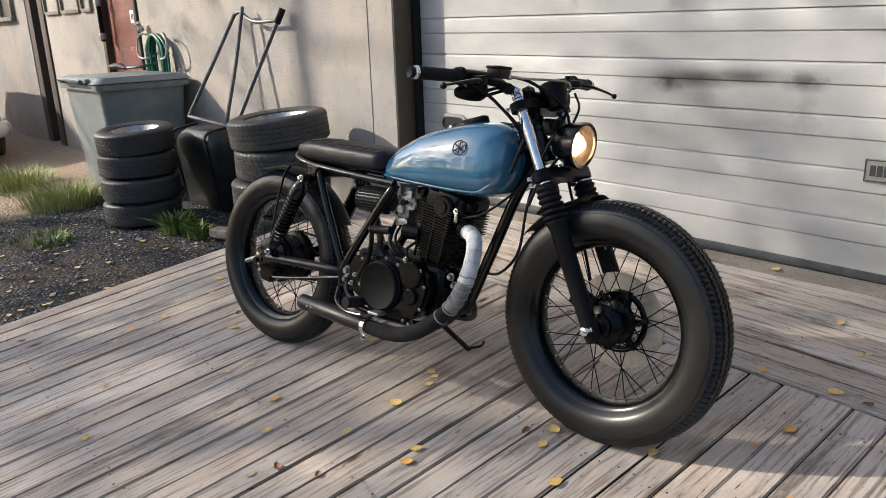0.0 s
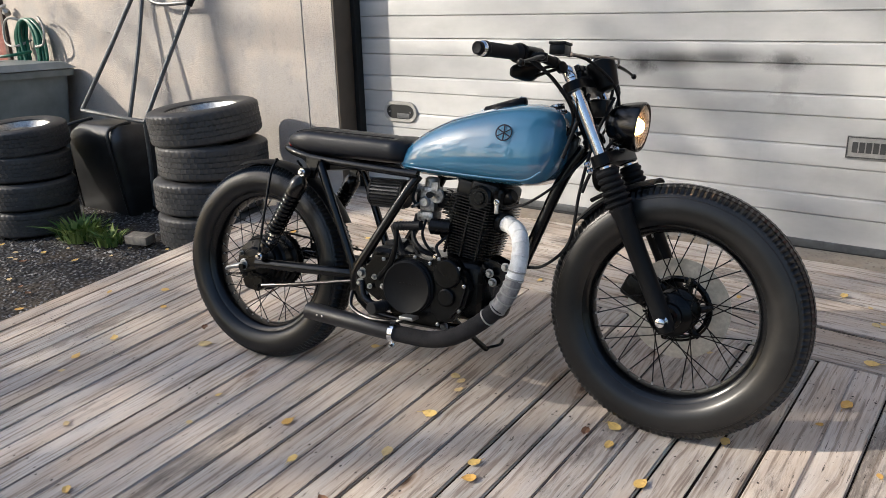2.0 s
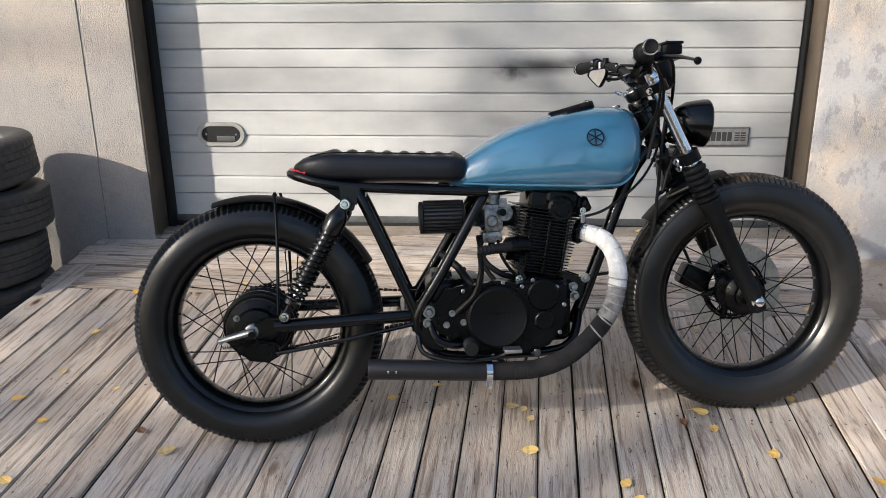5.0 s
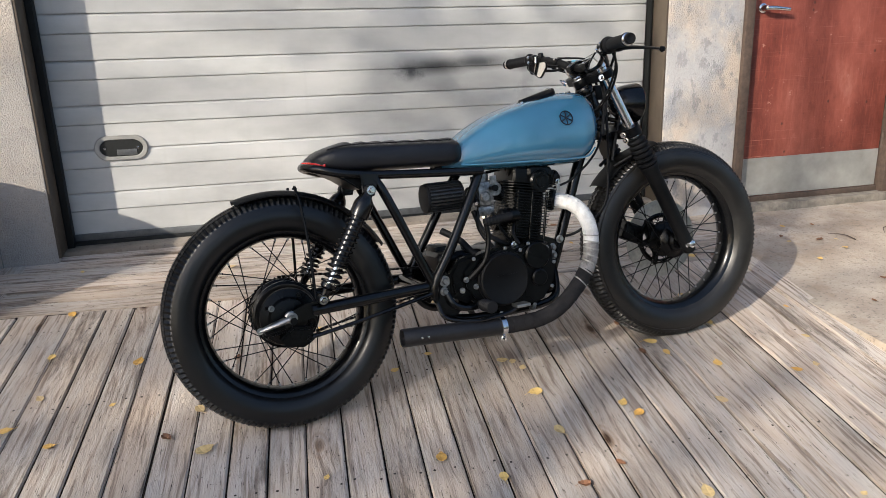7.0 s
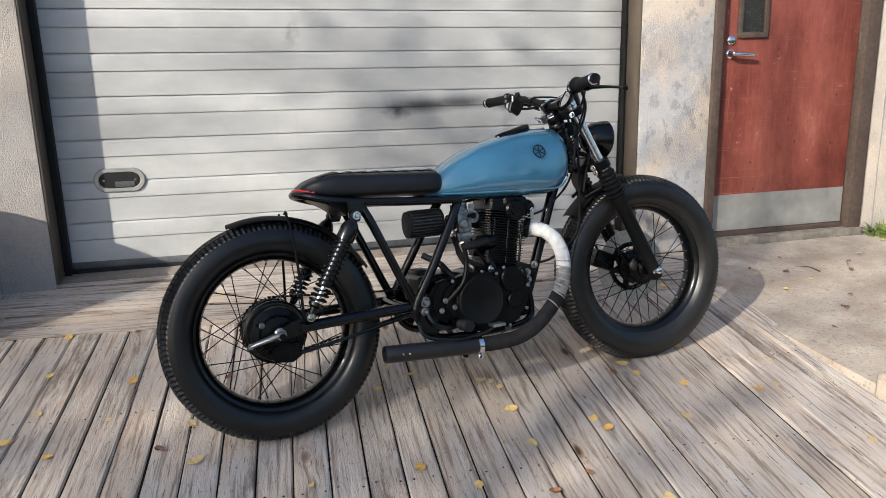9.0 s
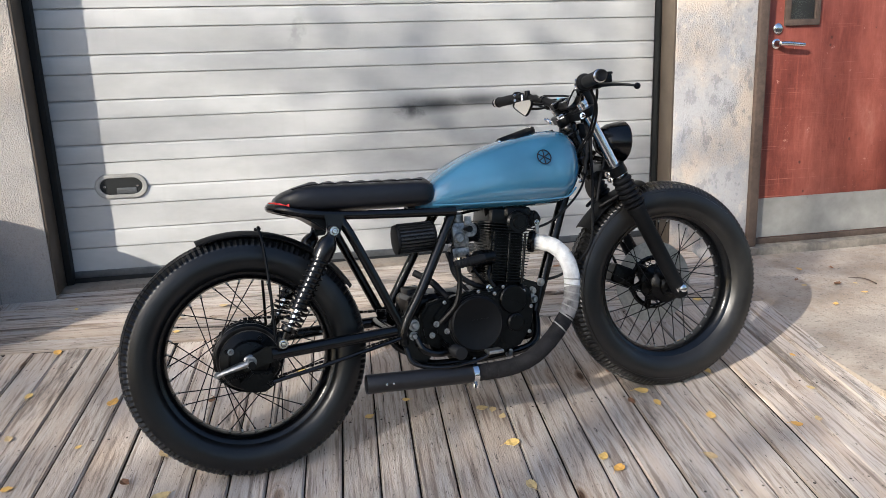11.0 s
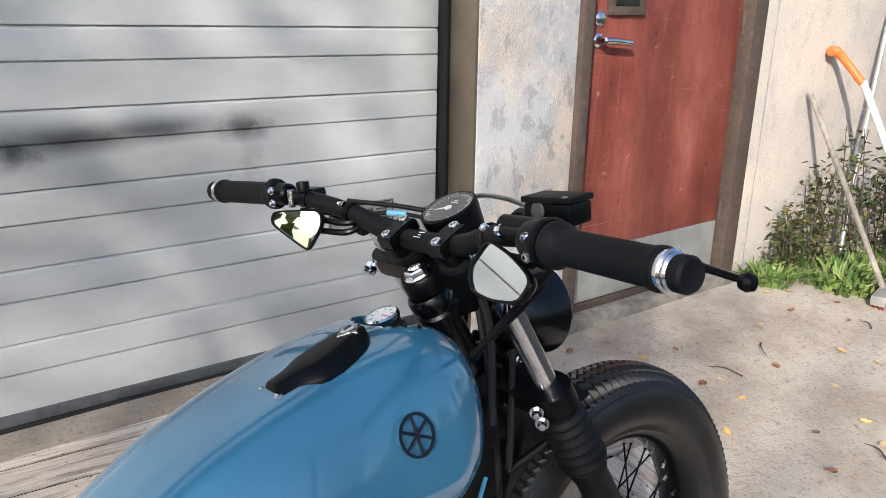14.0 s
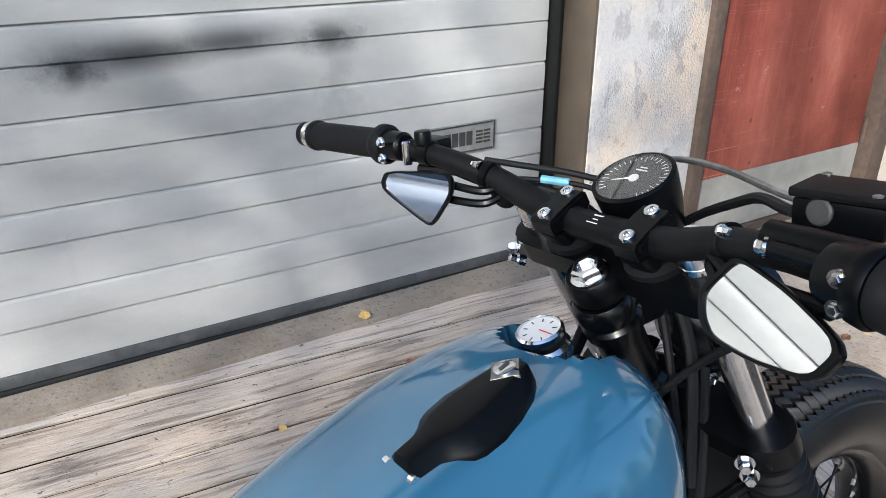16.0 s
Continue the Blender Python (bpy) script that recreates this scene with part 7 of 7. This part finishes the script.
def herb(name, x, y, z, h, n, seed, material, label):
    """A scrubby plant: branching stems that carry small leaves."""
    rnd = random.Random(seed)
    e = thing(name, label, "plant", pose(x, y, z))
    stems = bmesh.new()
    verts, faces = [], []
    for _ in range(n):
        a = rnd.uniform(0, 6.28)
        top = Vector((0.32 * h * math.cos(a) * rnd.random(), 0.18 * h * math.sin(a) * rnd.random(), h * rnd.uniform(0.5, 1.0)))
        b = Vector((rnd.uniform(-0.1, 0.1), rnd.uniform(-0.05, 0.05), 0))
        mid = b.lerp(top, 0.5) + Vector((rnd.uniform(-0.04, 0.04), rnd.uniform(-0.03, 0.03), 0))
        tube([b, mid, top], [0.004, 0.003, 0.0015], 5, 3, stems)
        for _ in range(46):
            t = rnd.uniform(0.2, 1.0)
            p = b.lerp(mid, t * 2) if t < 0.5 else mid.lerp(top, t * 2 - 1)
            p = p + Vector((rnd.gauss(0, 0.035), rnd.gauss(0, 0.03), rnd.gauss(0, 0.025)))
            d = Vector((rnd.gauss(0, 1), rnd.gauss(0, 1), rnd.gauss(0, 0.6))).normalized()
            s = d.cross(Vector((rnd.random(), rnd.random(), 1))).normalized()
            L, W = rnd.uniform(0.022, 0.05), rnd.uniform(0.006, 0.014)
            k = len(verts)
            verts += [p, p + d * L * 0.5 + s * W, p + d * L, p + d * L * 0.5 - s * W]
            faces.append((k, k + 1, k + 2, k + 3))
    tagged(part("stem", stems, DARKWOOD, e), kind="stuff")
    me = bpy.data.meshes.new("leaves")
    me.from_pydata([tuple(v) for v in verts], [], faces)
    me.materials.append(material)
    lv = new("leaves", me)
    lv.parent = e
    tagged(lv, kind="stuff")
    return e


weed(-4.78, 2.03, -0.11, 0.20, 0.15, 200, 1, GREEN, "weed_clump", "bright green weeds growing in gravel by the tyres", 0.6)
weed(-4.52, 2.05, -0.11, 0.13, 0.11, 90, 2, GREEN, "weed_clump", "bright green weeds growing in gravel by the deck", 0.6)
weed(-6.35, 1.80, -0.13, 0.50, 0.22, 800, 3, GRASS, "grass_tuft", "tall dry green grass beside the bin", 0.1)
weed(-7.5, 1.75, -0.13, 0.55, 0.20, 900, 4, GRASS, "grass_tuft", "low green grass on the gravel", 0.1)
weed(-5.3, 1.35, -0.14, 0.35, 0.07, 120, 5, GREEN, "weed_clump", "sparse low green weeds in the gravel", 0.4)
weed(1.12, 2.70, 0.06, 0.18, 0.12, 300, 6, GREEN, "weed_clump", "fresh green weeds at the foot of the wall", 0.45)
weed(1.45, 2.55, 0.04, 0.40, 0.13, 900, 7, GREEN, "weed_clump", "fresh green weeds beside the concrete", 0.45)
weed(1.85, 2.35, 0.02, 0.45, 0.16, 900, 8, GREEN, "weed_clump", "dense low weeds under the broom", 0.45)
for i, (x, y, h) in enumerate(((1.30, 2.72, 0.42), (1.48, 2.70, 0.58), (1.72, 2.66, 0.72), (1.95, 2.60, 0.80), (2.2, 2.55, 0.95), (1.85, 2.45, 0.5), (2.35, 2.40, 0.8))):
    herb("scrub_plant", x, y, 0.03, h, 9, 30 + i, SCRUB, "leggy autumn scrub plant with small yellowing leaves")

# loose stones on the gravel
rnd = random.Random(12)
verts, faces = [], []
for _ in range(2600):
    x, y = rnd.uniform(-6.2, -3.62), rnd.uniform(0.3, 2.7)
    s = rnd.uniform(0.004, 0.011) * (2.0 if rnd.random() < 0.04 else 1)
    z = -0.12 + 0.05 * (y - 1.9) + 0.03 * noise.noise((x * 1.3, y * 1.3, 0)) + s * 0.3
    k = len(verts)
    a = rnd.uniform(0, 3)
    for dx, dy, dz in ((1, 0, 0), (0, 1, 0), (-1, 0, 0), (0, -1, 0), (0.1, 0.1, 0.7), (0, 0, -0.6)):
        verts.append((x + s * (dx * math.cos(a) - dy * math.sin(a)) * rnd.uniform(0.7, 1.4), y + s * (dx * math.sin(a) + dy * math.cos(a)), z + s * dz))
    for i in range(4):
        faces += [(k + i, k + (i + 1) % 4, k + 4), (k + (i + 1) % 4, k + i, k + 5)]
me = bpy.data.meshes.new("loose_stones")
me.from_pydata(verts, [], faces)
me.materials.append(STONES)
tagged(new("loose_stones", me), "loose grey gravel stones", "gravel", kind="stuff")


# ---- trees added out of view, for dappled shade and for reflections ----
def tree(x, y, h, crown_r, crown_z, n, seed, lit_spots=()):
    """Birch; leaves left out so sun reaches each spot (x, y, z, radius)."""
    rnd = random.Random(seed)
    e = thing("birch_tree", "tall autumn birch tree with thinning yellow-green crown, added out of view", "tree", pose(x, y, -0.3))
    part("trunk", tube([(0, 0, 0), (0.1, 0.05, h * 0.4), (0.0, 0.1, h)], [0.16, 0.11, 0.03], 10), BARK, e)
    verts, faces = [], []
    for i in range(22):
        a = rnd.uniform(0, 6.28)
        z0 = crown_z + rnd.uniform(-0.75, 0.75) * crown_r
        rr = crown_r * math.sqrt(max(0.05, 1 - ((z0 - crown_z) / (crown_r * 1.25)) ** 2)) * rnd.uniform(0.55, 1.0)
        tip = Vector((rr * math.cos(a), rr * math.sin(a), z0 + 0.3))
        part("limb", tube([(0, 0.05, z0 - 0.7), tip * 0.5 + Vector((0, 0, (z0 - 0.2) * 0.5)), tip], [0.030, 0.018, 0.006], 6, 4), BARK, e)
        for _ in range(n // 22):
            t = rnd.uniform(0.25, 1.1)
            p = Vector((tip.x * t, tip.y * t, z0 - 0.7 + (tip.z - z0 + 0.7) * t)) + Vector((rnd.gauss(0, 0.30), rnd.gauss(0, 0.30), rnd.gauss(0, 0.28)))
            d = Vector((rnd.gauss(0, 1), rnd.gauss(0, 1), rnd.gauss(0, 1))).normalized()
            s = d.cross(Vector((rnd.random(), rnd.random(), rnd.random() + 0.1))).normalized()
            if any((p + Vector((x, y, -0.3)) - Vector(g[:3])).cross(SUN_TRAVEL).length < g[3] * rnd.uniform(0.7, 1.2) for g in lit_spots):
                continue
            L, W = rnd.uniform(0.06, 0.11), rnd.uniform(0.03, 0.05)
            k = len(verts)
            verts += [p, p + d * L * 0.5 + s * W, p + d * L, p + d * L * 0.5 - s * W]
            faces.append((k, k + 1, k + 2, k + 3))
    me = bpy.data.meshes.new("crown")
    me.from_pydata([tuple(v) for v in verts], [], faces)
    me.materials.append(CROWN)
    c = new("crown", me)
    c.parent = e
    tagged(c, kind="stuff")


# chosen spots on door, wall, concrete and deck, kept sunlit by leafless gaps
LIT_SPOTS = ((-2.70, 2.99, 1.05, 0.40), (-2.95, 2.99, 0.50, 0.35), (-3.65, 2.80, 0.95, 0.40), (-3.65, 2.80, 0.40, 0.30), (0.25, 1.75, 0.0, 0.55), (-0.62, 1.95, 0.05, 0.35))
tree(-10.2, -4.6, 8.5, 2.5, 5.6, 2700, 1, LIT_SPOTS)
# extra tree, thinly leaved, added only to shade the bike and deck
tree(-12.5, -7.2, 10.0, 2.4, 6.9, 380, 12, LIT_SPOTS)
tree(-11.6, -11.4, 11.0, 3.0, 7.4, 4200, 2)
tree(-15.0, -5.5, 11.0, 3.0, 7.6, 2400, 3, LIT_SPOTS)
# off the sun's path, added for reflections in the tank and paint
tree(4.5, -11.0, 9.0, 2.8, 5.2, 3000, 4)
tree(-4.0, -7.5, 14.0, 3.4, 9.6, 3600, 8)
tree(1.6, -8.6, 15.0, 3.8, 10.2, 3800, 9)
tree(-4.5, -15.5, 10.0, 3.0, 6.2, 2600, 5)
tree(0.5, -17.0, 12.0, 3.2, 7.5, 2600, 6)
tree(10.0, -12.5, 11.0, 3.2, 6.5, 2600, 7)


# unseen wood added to the south, mirrored in the tank, darkening glossy blacks
def far_wood(seed):
    rnd = random.Random(seed)
    verts, faces = [], []
    for k in range(25):
        a = radians(172 + 196 * k / 24 + rnd.uniform(-2, 2))
        dist = rnd.uniform(20, 27)
        cx, cy = -1.5 + dist * math.cos(a), 0.5 + dist * math.sin(a)
        top, wide = rnd.uniform(4.5, 8.5), rnd.uniform(1.0, 2.1)
        for _ in range(260):
            t = rnd.random() ** 0.8
            r = wide * math.sqrt(max(0.02, 1 - abs(2 * t - 0.8) ** 2 / 1.5)) * math.sqrt(rnd.random())
            b = rnd.uniform(0, 6.28)
            p = Vector((cx + r * math.cos(b), cy + r * math.sin(b), 0.2 + top * t))
            d = Vector((rnd.gauss(0, 1), rnd.gauss(0, 1), rnd.gauss(0, 0.7))).normalized()
            e = d.cross(Vector((rnd.random(), rnd.random(), rnd.random() + 0.1))).normalized()
            L, W = rnd.uniform(0.35, 0.8), rnd.uniform(0.18, 0.4)
            q = len(verts)
            verts += [p, p + d * L * 0.5 + e * W, p + d * L, p + d * L * 0.5 - e * W]
            faces.append((q, q + 1, q + 2, q + 3))
    me = bpy.data.meshes.new("far_wood")
    me.from_pydata([tuple(v) for v in verts], [], faces)
    me.materials.append(CROWN)
    tagged(new("far_wood", me), "distant autumn wood added beyond the yard, out of view", "wood", kind="stuff")


far_wood(4)


# ---- fallen leaves ----
def leaf_mesh(seed, material, curl):
    rnd = random.Random(seed)
    bm = bmesh.new()
    L, W = 0.046, 0.018
    rows_ = []
    for i in range(7):
        t = i / 6
        w = W * math.sin(math.pi * min(1, t * 0.92 + 0.06)) ** 0.8 * (1.15 - 0.5 * t)
        zc = curl * (t - 0.5) ** 2 + rnd.uniform(-0.0008, 0.0008)
        rows_.append([bm.verts.new(((t - 0.5) * L, s * w * rnd.uniform(0.9, 1.1), zc + abs(s) * curl * 0.25 + 0.0015)) for s in (-1, 0, 1)])
    for a, b in zip(rows_, rows_[1:]):
        for j in range(2):
            bm.faces.new((a[j], a[j + 1], b[j + 1], b[j]))
    ret = bmesh.ops.extrude_face_region(bm, geom=bm.faces[:])
    bmesh.ops.translate(bm, vec=(0, 0, -0.0006), verts=[v for v in ret["geom"] if isinstance(v, bmesh.types.BMVert)])
    tube([(L * 0.5, 0, curl * 0.25), (L * 0.62, 0.004, 0.002), (L * 0.78, 0.006, 0.001)], 0.0006, 4, 2, bm)
    me = bpy.data.meshes.new("fallen_leaf")
    bm.to_mesh(me)
    bm.free()
    me.materials.append(material)
    return me


leaf_meshes = [(leaf_mesh(1, LEAFY, 0.010), "yellow"), (leaf_mesh(2, LEAFY, 0.005), "yellow"), (leaf_mesh(3, LEAFP, 0.008), "pale tan"), (leaf_mesh(4, LEAFB, 0.022), "curled brown")]


def drop_leaf(x, y, z, k, rnd, where, size=1.0, slope=SLOPE):
    me, tone = leaf_meshes[k]
    ob = new("fallen_leaf", me)
    s = size * rnd.uniform(0.65, 1.1)
    ob.matrix_basis = Matrix.Translation((x, y, z)) @ Matrix.Rotation(math.atan(slope), 4, "X") @ Matrix.Rotation(rnd.uniform(0, 6.28), 4, "Z") @ Matrix.Diagonal((s, s, s, 1))
    tagged(ob, "fallen %s birch leaf lying on the %s" % (tone, where), "leaf", "fallen leaves")


rnd = random.Random(21)
SPOTS = [(-3.09, 1.2), (-2.08, 1.14), (-1.72, 1.37), (-1.72, 1.17), (-1.46, 1.19), (-1.2, 1.48), (-1.22, 1.56), (-0.67, 2.19), (-0.7, 1.94), (-0.89, 2.19), (-2.41, 0.62), (-1.94, 1.02), (-1.07, 1.38), (-3.22, 2.27), (-2.94, 1.86), (-2.71, 1.33), (-2.73, 1.53), (-1.48, 1.25), (-1.18, 1.19), (-3.1, 1.05), (-3.27, 1.56), (-3.23, 1.96), (-2.12, 1.6), (-1.45, 0.84), (-1.76, 1.57)]
for x, y in SPOTS:
    drop_leaf(x, y, deck_z(y) + 0.004, rnd.choice((0, 0, 1, 1, 2)), rnd, "deck", 1.05)
for _ in range(70):
    x, y = rnd.uniform(-3.55, -0.55), rnd.uniform(-0.4, 2.75)
    drop_leaf(x, y, deck_z(y) + 0.004, rnd.choice((0, 1, 2, 2, 3)), rnd, "deck", 0.7)
drop_leaf(-1.16, 2.885, 0.192, 0, rnd, "sill", 1.0, 0)
for _ in range(40):
    x, y = rnd.uniform(-0.3, 1.3), rnd.uniform(1.3, 2.7)
    drop_leaf(x, y, 0.022 + 0.055 * (y - 1.3), rnd.choice((0, 2, 3, 3)), rnd, "concrete", 0.75, 0.055)
for _ in range(45):
    x, y = rnd.uniform(-0.35, 0.5), rnd.uniform(0.7, 1.16)
    drop_leaf(x, y, -0.02 + 0.05 * (y - 1.9) - 0.04 + 0.06 * min(1, max(0, x + 0.2) / 0.5), rnd.choice((0, 3, 3, 2)), rnd, "soil", 0.9, 0.05)
for _ in range(90):
    x, y = rnd.uniform(-5.6, -3.68), rnd.uniform(0.4, 2.3)
    z = -0.12 + 0.05 * (y - 1.9) + 0.03 * noise.noise((x * 1.3, y * 1.3, 0)) + 0.008
    drop_leaf(x, y, z, rnd.choice((0, 2, 2, 3)), rnd, "gravel", 0.85, 0.05)
# twigs on the concrete
for i in range(7):
    x, y = rnd.uniform(0.0, 1.1), rnd.uniform(1.5, 2.4)
    a = rnd.uniform(0, 6.28)
    z = 0.022 + 0.055 * (y - 1.3)
    L = rnd.uniform(0.06, 0.14)
    tagged(link("twig", tube([(x, y, z), (x + L * 0.5 * math.cos(a), y + L * 0.5 * math.sin(a), z + 0.008), (x + L * math.cos(a + 0.2), y + L * math.sin(a + 0.2), z)], [0.003, 0.0025, 0.001], 5, 3), DARKWOOD), "thin dark twig on the concrete", "twig", "twigs")

# ---- wooden deck, a ramp of planks up to the garage ----
SKEW = radians(3.5)
du = Vector((math.cos(SKEW), -math.sin(SKEW), -SLOPE * math.sin(SKEW))).normalized()
dv = Vector((math.sin(SKEW), math.cos(SKEW), SLOPE * math.cos(SKEW))).normalized()
dn = du.cross(dv)
DECK0 = Vector((-0.45, 2.265, 0.0))
DECK0.z = deck_z(DECK0.y)
DECK = Matrix.Translation(DECK0) @ Matrix((du, dv, dn)).transposed().to_4x4()
PITCH, BW = 0.1045, 0.1000
# near-black base close under the plank tops: seam debris and painted gap shade
deck = link("floor", box((3.1, 4.9, 0.08), (-1.60, -1.90, -0.0475)), DEBRIS_SHADE)
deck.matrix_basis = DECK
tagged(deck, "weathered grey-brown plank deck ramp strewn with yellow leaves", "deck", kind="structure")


def plank_mesh(length, width, seed):
    rnd = random.Random(seed)
    bm = box((width, length, 0.028), (0, 0, -0.014))
    bmesh.ops.bevel(bm, geom=[e for e in bm.edges if abs(e.verts[0].co.y - e.verts[1].co.y) > 0.1 and e.verts[0].co.z > -0.01], offset=0.004, segments=2, affect="EDGES")
    for v in bm.verts:
        v.co.x += rnd.uniform(-0.0015, 0.0015)
        v.co.z += rnd.uniform(-0.001, 0.001)
    me = bpy.data.meshes.new("plank")
    bm.to_mesh(me)
    bm.free()
    me.materials.append(WOOD)
    return me


long_planks = [plank_mesh(4.3, BW, i) for i in range(3)]
rnd = random.Random(5)
for i in range(30):
    shared("plank", long_planks[i % 3], deck, Matrix.Translation((-(i + 0.5) * PITCH + 0.0645, -2.285 - rnd.uniform(0, 0.006), rnd.uniform(-0.003, 0.002))) @ Matrix.Rotation(rnd.uniform(-0.0012, 0.0012), 4, "Z"))
cross_planks = [plank_mesh(3.22, 0.0965, 20 + i) for i in range(2)]
for j in range(7):
    shared("plank", cross_planks[j % 2], deck, Matrix.Translation((-1.60 + rnd.uniform(-0.01, 0.01), -0.078 + j * 0.1035, rnd.uniform(-0.002, 0.002))) @ Matrix.Rotation(radians(90) + rnd.uniform(-0.001, 0.001), 4, "Z"))
edge_plank = plank_mesh(4.9, 0.10, 31)
shared("plank", edge_plank, deck, Matrix.Translation((-30 * PITCH + 0.012, -1.82, 0.0)))

# nail heads in rows across the boards, sunk a little
rnd = random.Random(77)
verts, faces = [], []
for i in range(30):
    for row in range(9):
        for side in (-0.030, 0.030):
            x = -(i + 0.5) * PITCH + 0.0645 + side + rnd.uniform(-0.006, 0.006)
            y = -0.28 - 0.50 * row + rnd.uniform(-0.012, 0.012)
            r = rnd.uniform(0.0030, 0.0042)
            k = len(verts)
            verts += [(x + r * math.cos(a), y + r * math.sin(a), 0.0022) for a in [math.pi * q / 4 for q in range(8)]] + [(x, y, 0.0036)]
            faces += [(k + q, k + (q + 1) % 8, k + 8) for q in range(8)]
me = bpy.data.meshes.new("nail_heads")
me.from_pydata(verts, [], faces)
me.materials.append(NAIL)
nails = new("nail_heads", me)
nails.parent = deck
tagged(nails, kind="stuff")
